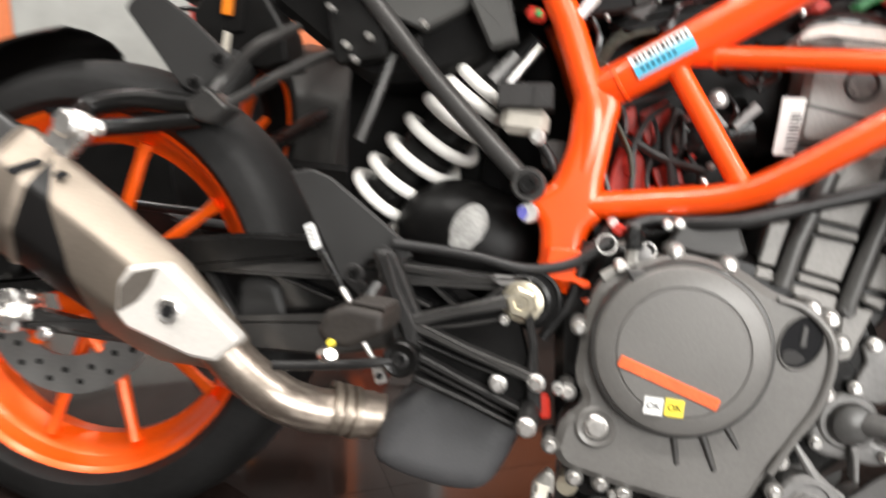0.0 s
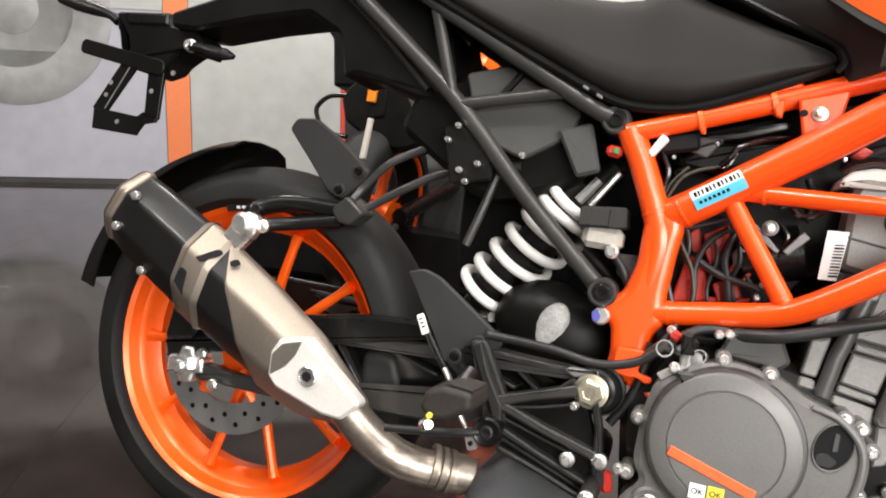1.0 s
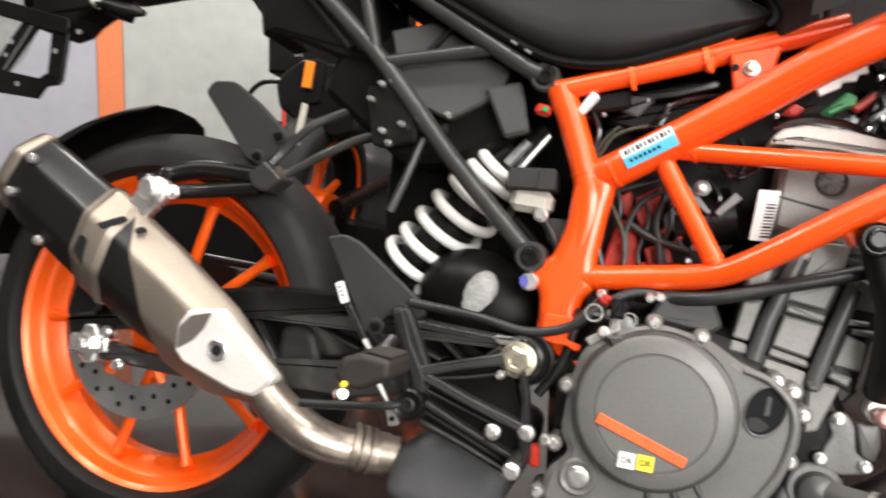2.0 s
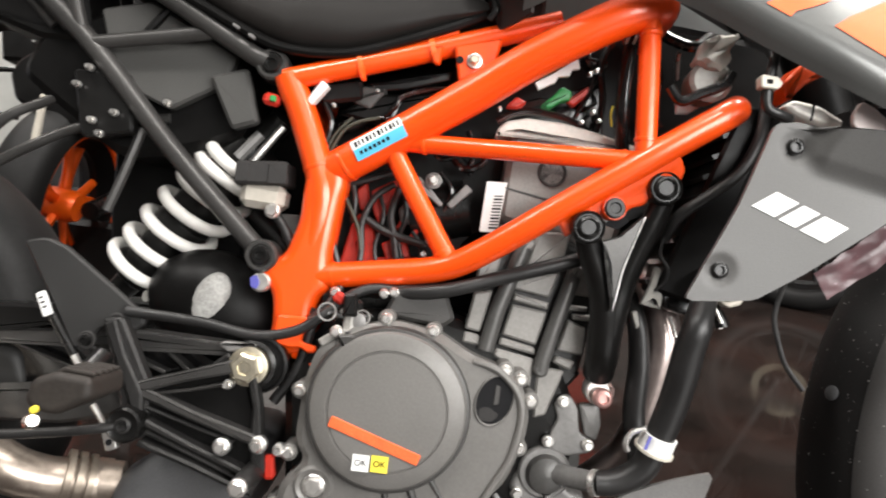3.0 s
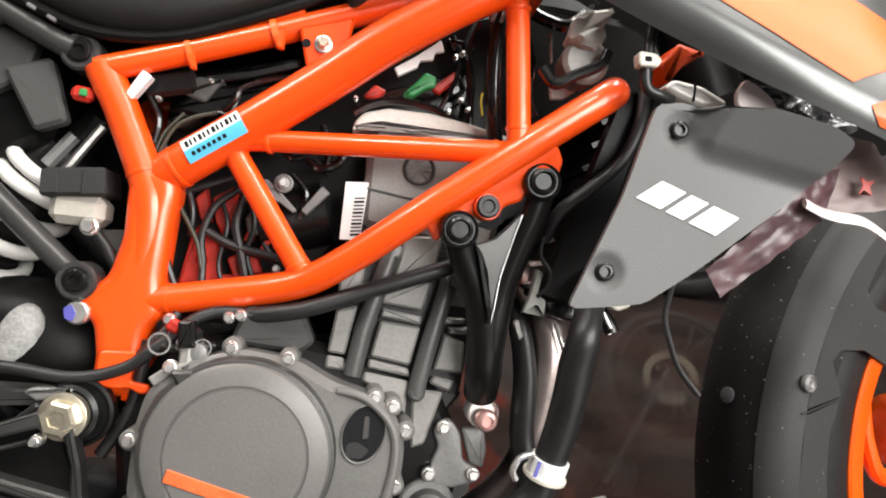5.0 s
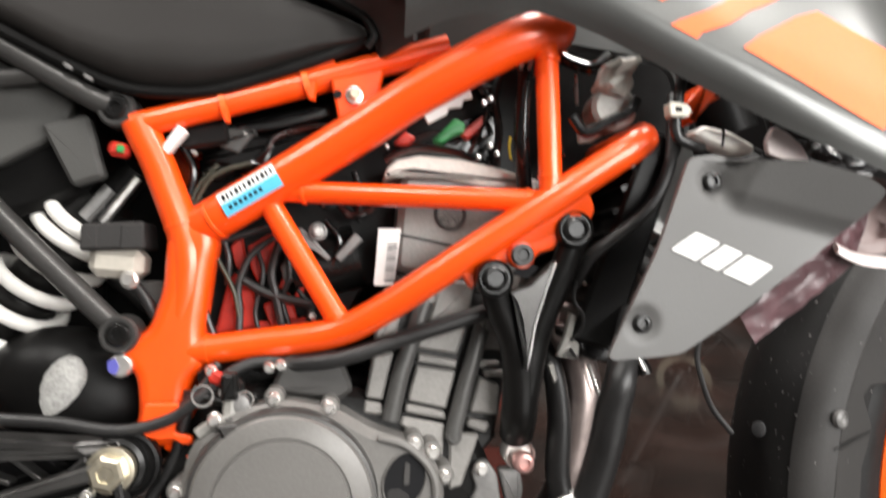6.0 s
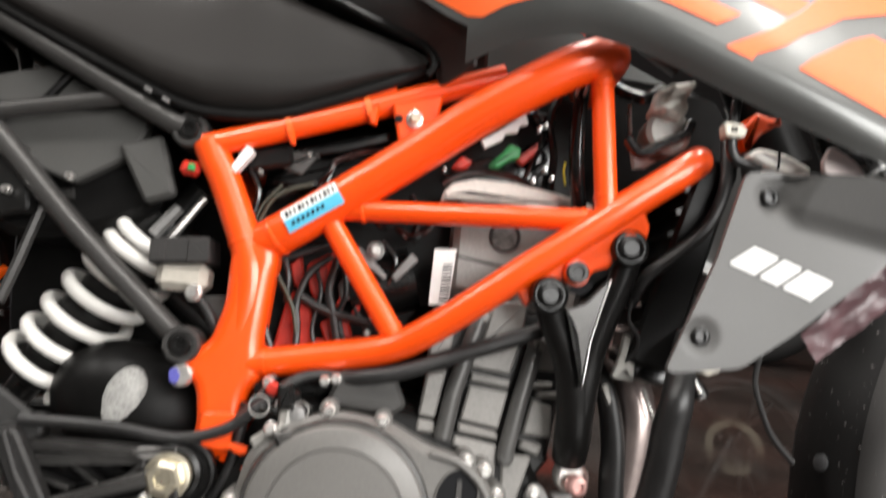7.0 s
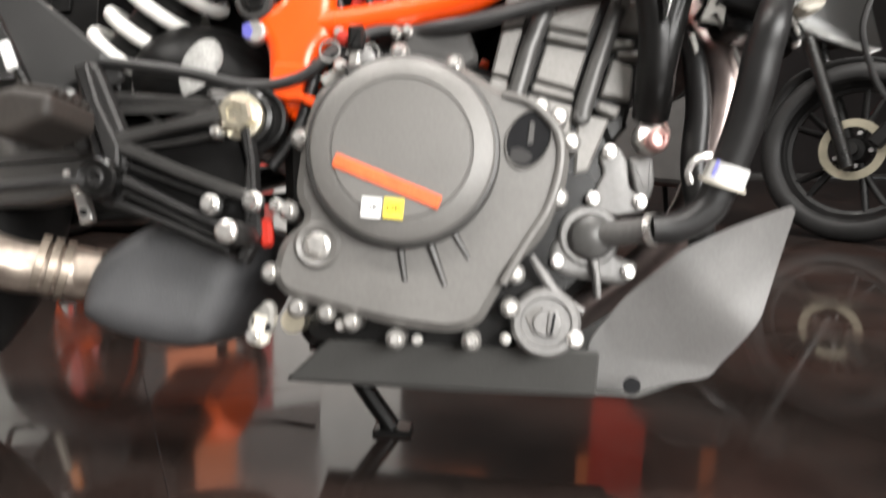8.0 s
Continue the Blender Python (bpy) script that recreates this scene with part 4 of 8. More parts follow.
# footrest hanger: a ribbed black casting
hanger = part("footrest_hanger", prism([(-0.158, 0.382), (-0.136, 0.384), (-0.104, 0.318), (-0.100, 0.262), (-0.122, 0.252), (-0.134, 0.30)], -0.142, -0.126, 0.003, 0.006), CAST_BLACK, bike, "black ribbed aluminium footrest hanger")
for path, w, y, mat in (([(-0.147, 0.380), (-0.133, 0.344), (-0.114, 0.306), (-0.113, 0.262)], (0.013, 0.012, 0.016, 0.018), -0.150, CAST_BLACK),
                        ([(-0.118, 0.311), (-0.066, 0.327), (-0.012, 0.342)], (0.013, 0.0105, 0.014), -0.148, GREY_TUBE),
                        ([(-0.103, 0.306), (-0.060, 0.313), (-0.018, 0.323)], (0.004, 0.0035, 0.005), -0.143, GREY_TUBE),
                        ([(-0.118, 0.312), (-0.054, 0.288), (0.014, 0.266)], (0.012, 0.0105, 0.011), -0.148, GREY_TUBE),
                        ([(-0.108, 0.293), (-0.050, 0.274), (-0.01, 0.262)], (0.0045, 0.004, 0.004), -0.143, CAST_BLACK),
                        ([(-0.118, 0.284), (-0.058, 0.258), (0.010, 0.230)], (0.009, 0.0075, 0.0075), -0.150, CAST_BLACK),
                        ([(-0.112, 0.270), (-0.052, 0.246), (0.004, 0.222)], (0.005, 0.0045, 0.0045), -0.144, GREY_TUBE),
                        ([(-0.108, 0.256), (-0.049, 0.236), (0.0, 0.216)], (0.007, 0.006, 0.006), -0.150, CAST_BLACK),
                        ([(0.004, 0.332), (0.012, 0.300), (0.014, 0.256)], (0.009, 0.008, 0.012), -0.143, CAST_BLACK),
                        ([(-0.052, 0.328), (-0.022, 0.352)], 0.006, -0.138, CAST_BLACK),
                        ([(0.014, 0.268), (0.018, 0.235), (0.008, 0.208)], (0.014, 0.014, 0.010), -0.142, CAST_BLACK)):
    part("rib", beam(path, w, y, -0.124, 0.0024), mat, hanger)
part("web", prism([(-0.115, 0.312), (-0.01, 0.345), (0.016, 0.262), (0.008, 0.214), (-0.11, 0.258)], -0.130, -0.122, 0.002, 0.006), BLACK, hanger)
part("pivot_boss", lathe((-0.118, -0.152, 0.276), [(0.02, 0.0185), (-0.010, 0.0185), (-0.013, 0.016), (-0.011, 0.012), (-0.011, 0)], sides=28), BLACK_PAINT, hanger)
part("bolt", lathe((-0.118, -0.164, 0.276), [(0.006, 0.0085), (-0.001, 0.0085), (-0.002, 0.006), (0.001, 0.005), (0.001, 0)], sides=18), CAST_BLACK, hanger)
for x, z, r in ((-0.020, 0.258, 0.0062), (0.018, 0.2625, 0.0062), (-0.018, 0.323, 0.0036), (0.040, 0.259, 0.0045)):
    part("washer", lathe((x, -0.147, z), [(0.008, r * 1.5), (-0.002, r * 1.5), (-0.003, r * 1.3), (-0.003, r * 1.2)], sides=24), DISC, hanger)
    part("bolt", hex_bolt(x, -0.150, z, r), STEEL, hanger, "plated hexagon bolt")
part("bolt_boss", lathe((0.013, -0.195, 0.232), [(0.075, 0.011), (0.004, 0.010), (0, 0.0085), (0, 0)], sides=20), CAST_BLACK, hanger)
part("bolt", hex_bolt(0.013, -0.198, 0.232, 0.0075), STEEL, hanger, "plated hexagon bolt")
guard = prism([(-0.2599, 0.4578), (-0.2363, 0.4631), (-0.2128, 0.4546), (-0.1282, 0.3914), (-0.1197, 0.3775), (-0.1325, 0.3679), (-0.1678, 0.37), (-0.185, 0.3465), (-0.1967, 0.3444), (-0.2267, 0.4)], -0.1212, -0.1127, 0.0025, 0.006)
hg = part("heel_guard", guard, GUARD, bike, "grey plastic heel guard")
for x, z in ((-0.1817, 0.3551), (-0.1507, 0.3765)):
    part("screw_seat", lathe((x, -0.1217, z), [(0.0043, 0.0102), (-0.0011, 0.0102), (-0.0019, 0.0088), (-0.0013, 0.0075)], sides=20), MATT, hg)
    part("screw", hex_bolt(x, -0.122, z, 0.0052, True), BLACK_PAINT, hg)
part("guard_stay", beam([(-0.1882, 0.3518), (-0.1614, 0.3283), (-0.1529, 0.3048)], (0.017, 0.015, 0.013), -0.122, -0.112, 0.002), CAST_BLACK, hg)
switch = part("brake_switch_rod", tube([(-0.2312, -0.1223, 0.3963), (-0.2119, -0.1223, 0.3651), (-0.1904, -0.1212, 0.3328), (-0.1829, -0.1212, 0.321)], (0.0048, 0.0050, 0.0042, 0.0036), sides=10), BLACK_PAINT, bike, "black brake switch with a white tag")
part("tag", prism([(-0.2371, 0.4016), (-0.2285, 0.4059), (-0.2178, 0.3812), (-0.2264, 0.3769)], -0.1303, -0.1255, 0.0006, 0.002), WHITE, switch, "white printed tag")
for k in range(3):
    part("tag_bar", prism([(-0.2330 + 0.0024 * k, 0.3978 - 0.0048 * k), (-0.2287 + 0.0024 * k, 0.3999 - 0.0048 * k), (-0.2280 + 0.0024 * k, 0.3981 - 0.0048 * k), (-0.2323 + 0.0024 * k, 0.3960 - 0.0048 * k)], -0.1309, -0.1303, 0.0001, 0), INK, switch)
part("rod_end", tube([(-0.1936, -0.1223, 0.3382), (-0.1818, -0.1223, 0.32)], 0.0042, sides=8, straight=True), STEEL, switch)
part("footpeg_arm", tube([(-0.145, -0.16, 0.345), (-0.150, -0.18, 0.330), (-0.150, -0.20, 0.320)], 0.011), BLACK_PAINT, bike)
PEG = material("dusty_black_footpeg_rubber", (0.019, 0.0145, 0.0115), 0.7, 0, 200, 0.3, 12, 0.2)
peg = part("footpeg", domed([(-0.184, 0.312), (-0.176, 0.330), (-0.155, 0.338), (-0.120, 0.334), (-0.119, 0.314), (-0.152, 0.297), (-0.176, 0.300)], -0.236, -0.168, 0.008, 0.006), PEG, bike, "dusty ribbed rubber footpeg", 50)
for k in range(5):
    part("ridge", beam([(-0.179, 0.316), (-0.150, 0.340), (-0.120, 0.3365)], 0.004, -0.230 + 0.012 * k, -0.224 + 0.012 * k, 0.001), PEG, peg)
part("brake_pedal", tube([(-0.118, -0.155, 0.276), (-0.15, -0.165, 0.270), (-0.21, -0.165, 0.262), (-0.25, -0.165, 0.258)], 0.0052), CAST_BLACK, bike)
clevis = part("clevis", prism([(-0.1599, 0.264), (-0.149, 0.2672), (-0.1393, 0.2412), (-0.1512, 0.2368)], -0.1223, -0.1126, 0.0012, 0.002), STEEL, bike, "plated clevis on the brake push rod")
part("push_rod", tube([(-0.1713, -0.1169, 0.2857), (-0.155, -0.1169, 0.2618)], 0.0034, sides=8, straight=True), STEEL, clevis)
part("clevis_pin", lathe((-0.1479, -0.1234, 0.2477), [(0.0022, 0.0033), (-0.0016, 0.0033), (-0.0016, 0.0)], sides=10), INK, clevis)
tip = part("pedal_tip", lathe((-0.1667, -0.2468, 0.2934), [(-0.0095, 0.0071), (0.0057, 0.0071), (0.0095, 0.0052), (0.0095, 0.0)], axis=(0.4, -0.6, 0.2), sides=14), STEEL, bike, "plated pedal tip with a yellow paint dab")
part("paint_dab", lathe((-0.1639, -0.2496, 0.3048), [(0.0028, 0.0036), (-0.0019, 0.0032), (-0.0028, 0.0)], sides=10), YELLOW, tip)

# pivot bolt
part("pivot_spacer", lathe((0.0, -0.128, 0.342), [(0.06, 0.026), (0.0, 0.026), (-0.002, 0.022), (0.004, 0.022)], sides=32), BLACK_PAINT, bike)
part("pivot_washer", lathe((0.006, -0.118, 0.342), [(0.01, 0.031), (-0.003, 0.031), (-0.004, 0.028), (0.0, 0.027)], sides=32), BLACK, bike)
part("pivot_nut", lathe((-0.002, -0.134, 0.341), [(0.008, 0.021), (-0.002, 0.021), (-0.003, 0.017), (-0.003, 0.016)], sides=28), BRASSY, bike)
part("pivot_nut", lathe((-0.002, -0.139, 0.341), [(0.002, 0.0165), (-0.009, 0.0165), (-0.012, 0.0135), (-0.012, 0.008), (-0.010, 0.007), (-0.010, 0)], sides=6), BRASSY, bike, "yellow-plated pivot nut")
part("bracket", pillow([(-0.037, 0.362), (-0.030, 0.366), (0.006, 0.3645), (-0.004, 0.357), (-0.026, 0.354)], -0.132, -0.122, 0.003, 0.003), CASTING, bike, "pale cast boss of the swingarm rail")

# rear footrest hanger and guard
rear_hanger = None
for pts, r in (([(-0.3881, -0.0477, 0.5471), (-0.3755, -0.0372, 0.5692), (-0.3385, -0.0372, 0.6062), (-0.2963, -0.0319, 0.6283), (-0.19, -0.045, 0.67)], 0.0062), ([(-0.3807, -0.0477, 0.5313), (-0.367, -0.0372, 0.5387), (-0.3079, -0.0372, 0.5724), (-0.2499, -0.0319, 0.5998), (-0.14, -0.045, 0.615)], 0.0062),
               ([(-0.4039, -0.0477, 0.5313), (-0.4854, -0.049, 0.5345), (-0.5385, -0.0625, 0.5206), (-0.5294, -0.0909, 0.5036)], 0.0135), ([(-0.4018, -0.0477, 0.5154), (-0.4755, -0.06, 0.5037), (-0.5294, -0.0852, 0.4945)], 0.0105)):
    ob = part("arm" if rear_hanger else "passenger_footrest_hanger", tube(pts, r, sides=12), GREY_TUBE if len(pts) == 5 else BLACK_PAINT, rear_hanger or bike, "" if rear_hanger else "graphite passenger footrest and silencer hanger")
    rear_hanger = rear_hanger or ob
part("joint_block", domed([(-0.4134, 0.5313), (-0.3881, 0.5534), (-0.3586, 0.5292), (-0.3818, 0.5091), (-0.4008, 0.5123)], -0.0667, -0.0267, 0.006, 0.006), GREY_TUBE, rear_hanger, "", 60)
g2 = prism([(-0.5301, 0.6536), (-0.5183, 0.6707), (-0.4851, 0.6718), (-0.4413, 0.6429), (-0.3835, 0.5947), (-0.3952, 0.5723), (-0.4263, 0.5477), (-0.452, 0.5594), (-0.4873, 0.6033)], -0.0089, 0.0029, 0.0025, 0.007)
pg = part("heel_guard", g2, GUARD, bike, "grey plastic passenger heel guard")
for x, z in ((-0.4316, 0.5626), (-0.4006, 0.5937)):
    part("screw_seat", lathe((x, -0.0093, z), [(0.0043, 0.0105), (-0.0011, 0.0105), (-0.0019, 0.0091), (-0.0013, 0.0075)], sides=20), MATT, pg)
    part("screw", hex_bolt(x, -0.0098, z, 0.0054, True), BLACK_PAINT, pg)
part("hanger_bolt", hex_bolt(-0.501, -0.1023, 0.4956, 0.008), STEEL, bike)

# subframe
sf = None
for s in (-1, 1):
    yo = 0.09 * s
    for pts, r in (([(-0.018, yo, 0.679), (-0.056, yo, 0.698), (-0.282, yo, 0.832), (-0.474, yo * 0.9, 0.95)], 0.0112), ([(-0.007, 0.088 * s, 0.4595), (-0.121, 0.078 * s, 0.572), (-0.236, 0.078 * s, 0.700), (-0.40, 0.075 * s, 0.845), (-0.5, 0.07 * s, 0.93)], 0.0115),
                   ([(-0.222, 0.08 * s, 0.690), (-0.103, 0.084 * s, 0.707), (-0.085, 0.086 * s, 0.709)], 0.0085), ([(-0.238, 0.08 * s, 0.705), (-0.271, 0.086 * s, 0.820)], 0.0085)):
        ob = part("subframe_tube", tube(pts, r, straight=len(pts) < 4), GREY_TUBE, bike if sf is None else sf, "graphite bolted subframe" if sf is None else "")
        sf = sf or ob
for x, y, z in ((-0.012, -0.086, 0.676), (-0.0055, -0.094, 0.4595)):
    part("lug", lathe((x, y, z), [(0.02, 0.0185), (-0.008, 0.0185), (-0.011, 0.016), (-0.011, 0.013), (-0.008, 0.012), (-0.008, 0)], sides=28), GREY_TUBE, sf)
    part("bolt", lathe((x, y - 0.008, z), [(0, 0.0105), (-0.004, 0.0105), (-0.0055, 0.009), (-0.0055, 0.0055), (-0.002, 0.005), (-0.002, 0)], sides=20), BLACK_PAINT, sf, "black socket bolt")

# orange trellis frame: side plate with the tubes welded to it, both sides
PLATE = [(0.046, 0.572), (0.035, 0.552), (0.032, 0.502), (0.018, 0.461), (-0.006, 0.453), (-0.008, 0.438), (0.008, 0.420), (0.011, 0.384), (0.004, 0.362), (0.030, 0.349), (0.060, 0.355), (0.056, 0.380), (0.058, 0.414), (0.074, 0.428), (0.070, 0.458), (0.078, 0.520), (0.084, 0.548), (0.078, 0.566)]
TUBES = [([(0.003, -0.09, 0.660), (0.102, -0.09, 0.686), (0.175, -0.092, 0.706), (0.31, -0.10, 0.744)], 0.0125), ([(0.006, -0.088, 0.666), (0.014, -0.087, 0.648), (0.026, -0.086, 0.622), (0.049, -0.086, 0.560), (0.055, -0.086, 0.535), (0.054, -0.084, 0.505), (0.047, -0.082, 0.465), (0.038, -0.078, 0.42)], (0.0165, 0.0165, 0.0165, 0.0168, 0.0185, 0.0195, 0.019, 0.015)),
         ([(0.060, -0.078, 0.560), (0.090, -0.0915, 0.576), (0.132, -0.102, 0.600), (0.214, -0.125, 0.648), (0.28, -0.148, 0.688), (0.348, -0.170, 0.722), (0.388, -0.172, 0.738), (0.404, -0.150, 0.746), (0.408, -0.05, 0.75)], 0.0210),
         ([(0.045, -0.085, 0.440), (0.129, -0.10, 0.450), (0.192, -0.118, 0.459), (0.236, -0.135, 0.479), (0.321, -0.165, 0.535), (0.399, -0.184, 0.586), (0.462, -0.188, 0.627), (0.480, -0.178, 0.639), (0.484, -0.15, 0.642), (0.484, -0.04, 0.642)], 0.0145),
         ([(0.130, -0.101, 0.590), (0.203, -0.121, 0.466)], 0.0115), ([(0.145, -0.104, 0.596), (0.395, -0.182, 0.580)], 0.0105), ([(0.390, -0.176, 0.732), (0.391, -0.184, 0.580)], 0.0108)]
frame_root = None
for s in (1, -1):
    pl = domed(PLATE, -0.1015, -0.068, 0.014, 0.012, 70, 36)
    tubes = [tube(p, r, sides=20, straight=len(p) == 2) for p, r in TUBES]
    for bm in (pl, *tubes):
        if s < 0:
            bmesh.ops.transform(bm, matrix=Matrix.Diagonal((1, -1, 1, 1)), verts=bm.verts)
            bmesh.ops.reverse_faces(bm, faces=bm.faces)
    ob = part("trellis_frame" if frame_root is None else "side_plate", pl, ORANGE, frame_root or bike, "glossy orange welded trellis frame" if frame_root is None else "", 60)
    frame_root = frame_root or ob
    for bm in tubes:
        part("frame_tube", bm, ORANGE, frame_root, "", 60)
for c, ax, r in (((0.132, -0.1015, 0.587), (0.5, -0.1, -0.85), 0.0125), ((0.196, -0.119, 0.477), (0.5, -0.1, -0.85), 0.0125), ((0.168, -0.111, 0.594), (1, -0.3, -0.06), 0.0116), ((0.372, -0.174, 0.5815), (1, -0.3, -0.06), 0.0116),
                 ((0.3905, -0.178, 0.711), (0, 0, 1), 0.0119), ((0.391, -0.1825, 0.602), (0, 0, 1), 0.0119), ((0.080, -0.0885, 0.570), (0.85, -0.2, 0.5), 0.0215), ((0.0475, -0.086, 0.5645), (0.33, 0, -0.94), 0.0175), ((0.075, -0.0895, 0.4435), (1, -0.15, 0.1), 0.0155)):
    part("weld_bead", lathe(c, [(-0.003, r - 0.002), (-0.0015, r), (0.0015, r), (0.003, r - 0.002), (-0.003, r - 0.002)], axis=ax, sides=20), ORANGE, frame_root)
part("rail_bracket", prism([(0.103, 0.692), (0.105, 0.706), (0.127, 0.7195), (0.149, 0.7255), (0.153, 0.729), (0.172, 0.731), (0.174, 0.7335), (0.194, 0.7345), (0.200, 0.715), (0.167, 0.698)], -0.0975, -0.084, 0.002, 0.003), ORANGE, frame_root)
part("bracket_notch", prism([(0.148, 0.722), (0.156, 0.7235), (0.155, 0.7295), (0.149, 0.7275)], -0.0980, -0.094, 0.0004, 0.001), INK, frame_root)
part("tie_band", lathe((0.168, -0.0935, 0.7035), [(-0.0035, 0.0135), (-0.003, 0.0142), (0.003, 0.0142), (0.0035, 0.0135), (-0.0035, 0.0135)], axis=(1, 0, 0.27), sides=24), DECAL, frame_root, "orange cable tie round the rail")
part("tie_band", lathe((0.088, -0.091, 0.682), [(-0.003, 0.0130), (-0.0025, 0.0136), (0.0025, 0.0136), (0.003, 0.0130), (-0.003, 0.0130)], axis=(1, 0, 0.27), sides=24), DECAL, frame_root, "orange cable tie round the rail")
part("rail_bracket", prism([(0.164, 0.704), (0.1705, 0.686), (0.177, 0.685), (0.180, 0.707)], -0.106, -0.098, 0.002, 0.002), ORANGE, frame_root)
part("rail_bracket", prism([(0.083, 0.678), (0.091, 0.662), (0.096, 0.663), (0.093, 0.682)], -0.103, -0.096, 0.002, 0.002), ORANGE, frame_root)
part("bolt_tab", prism([(0.192, 0.706), (0.245, 0.718), (0.238, 0.685), (0.214, 0.664), (0.200, 0.664)], -0.112, -0.104, 0.0025, 0.003), ORANGE, frame_root)
part("tab_hole", lathe((0.199, -0.1125, 0.690), [(0.002, 0.0042), (-0.0004, 0.0042), (-0.0004, 0)], sides=14), INK, frame_root)
part("bolt", hex_bolt(0.215, -0.115, 0.689, 0.005), BRASSY, frame_root)
part("foot_tab", prism([(0.0210, 0.3970), (0.0540, 0.3960), (0.0480, 0.3690), (0.0650, 0.3650), (0.0650, 0.3580), (0.0570, 0.3570), (0.0480, 0.3630), (0.0360, 0.3620), (0.0160, 0.3660)], -0.1165, -0.107, 0.0018, 0.004), ORANGE, frame_root)
flange = part("mount_flange", prism([(0.300, 0.515), (0.311, 0.516), (0.321, 0.500), (0.331, 0.512), (0.350, 0.516), (0.354, 0.528), (0.360, 0.524), (0.372, 0.521), (0.382, 0.534), (0.396, 0.538), (0.404, 0.552), (0.428, 0.562), (0.431, 0.574), (0.424, 0.588), (0.396, 0.585), (0.33, 0.54)], -0.176, -0.164, 0.002, 0.004, lift=lambda x, z: -0.35 * (z - 0.54)), ORANGE, frame_root)
for x, z, r in ((0.365, 0.532, 0.0125),):
    part("mount_cup", lathe((x, -0.174, z), [(0.01, r), (-0.003, r), (-0.005, r * 0.9), (-0.005, r * 0.7)], sides=28), ORANGE, flange)
part("bolt_washer", lathe((0.215, -0.1145, 0.689), [(0.003, 0.0085), (-0.0015, 0.0085), (-0.002, 0.007), (-0.002, 0.005)], sides=20), STEEL, frame_root)
part("frame_gusset", pillow([(0.554, 0.690), (0.574, 0.712), (0.602, 0.703), (0.580, 0.690), (0.560, 0.668)], -0.112, -0.07, 0.005, 0.003), ORANGE, frame_root, "", 60)
# black instead of frame orange, so the bay behind the tubes stays dark
part("steering_head", tube([(0.60, 0, 0.84), (0.66, 0, 0.68)], 0.034, sides=24, straight=True), BLACK, frame_root)
for x, y, z, r in ((0.413, -0.184, 0.555, 0.0172), (0.340, -0.178, 0.511, 0.0172)):
    part("mount_washer", lathe((x, y, z), [(0.012, r), (-0.001, r), (-0.0035, r * 0.93), (-0.0015, r * 0.8), (-0.0015, r * 0.72), (-0.006, r * 0.66), (-0.0075, r * 0.5), (-0.004, r * 0.42), (-0.004, 0)], sides=32), BLACK_PAINT, frame_root, "black engine mount bolt with washer")
part("mount_bolt", lathe((0.365, -0.181, 0.532), [(0.006, 0.0105), (-0.001, 0.0105), (-0.003, 0.009), (-0.003, 0.006), (0.0, 0.005), (0.0, 0)], sides=24), CAST_BLACK, frame_root, "dark middle mount bolt")
# printed label on the main tube
ld = (Vector((0.132, -0.102, 0.600)) - Vector((0.090, -0.093, 0.576))).normalized()
lu = Vector((-ld[2], 0, ld[0])).normalized()


def label_quad(a0, a1, b0, b1, lift):
    """A strip that wraps the main tube: a along it, b round it, both in metres."""
    rows = []
    base = Vector((0.090, -0.093, 0.576))
    for i in range(7):
        b = b0 + (b1 - b0) * i / 6
        ang = b / 0.021
        nrm = Vector((0, -1, 0)) * math.cos(ang) + lu * math.sin(ang)
        rows.append([tuple(base + ld * (a0 + (a1 - a0) * k / 8) + Vector((0, -0.0, 0)) + nrm * (0.0212 + lift)) for k in range(9)])
    bm = grid_mesh(rows)
    bmesh.ops.recalc_face_normals(bm, faces=bm.faces)
    return bm


sticker = part("label", thicken(label_quad(0.002, 0.064, -0.008, 0.016, 0.0012), 0.0003), WHITE, frame_root, "white and cyan barcode label")
part("label_band", thicken(label_quad(0.002, 0.064, -0.008, 0.004, 0.0017), 0.0002), CYAN, sticker)
for k in range(12):
    a = 0.006 + 0.0048 * k
    part("label_bar", thicken(label_quad(a, a + (0.002 if k % 3 else 0.0032), 0.006, 0.0125, 0.0017), 0.0002), INK, sticker)
for k in range(7):
    a = 0.008 + 0.0055 * k
    part("label_bar", thicken(label_quad(a, a + 0.0035, -0.003, 0.0005, 0.0021), 0.0002), INK, sticker)
part("paint_mark", lathe((-0.004, -0.098, 0.43), [(0.006, 0.011), (-0.004, 0.011), (-0.006, 0.009), (-0.006, 0)], sides=20), STEEL, bike, "plated bolt with a blue paint mark")
part("paint_dot", prism([(-0.014, 0.425), (-0.007, 0.422), (-0.004, 0.43), (-0.008, 0.438), (-0.015, 0.435)], -0.1052, -0.1035, 0.0002, 0.002), BLUE, bike)

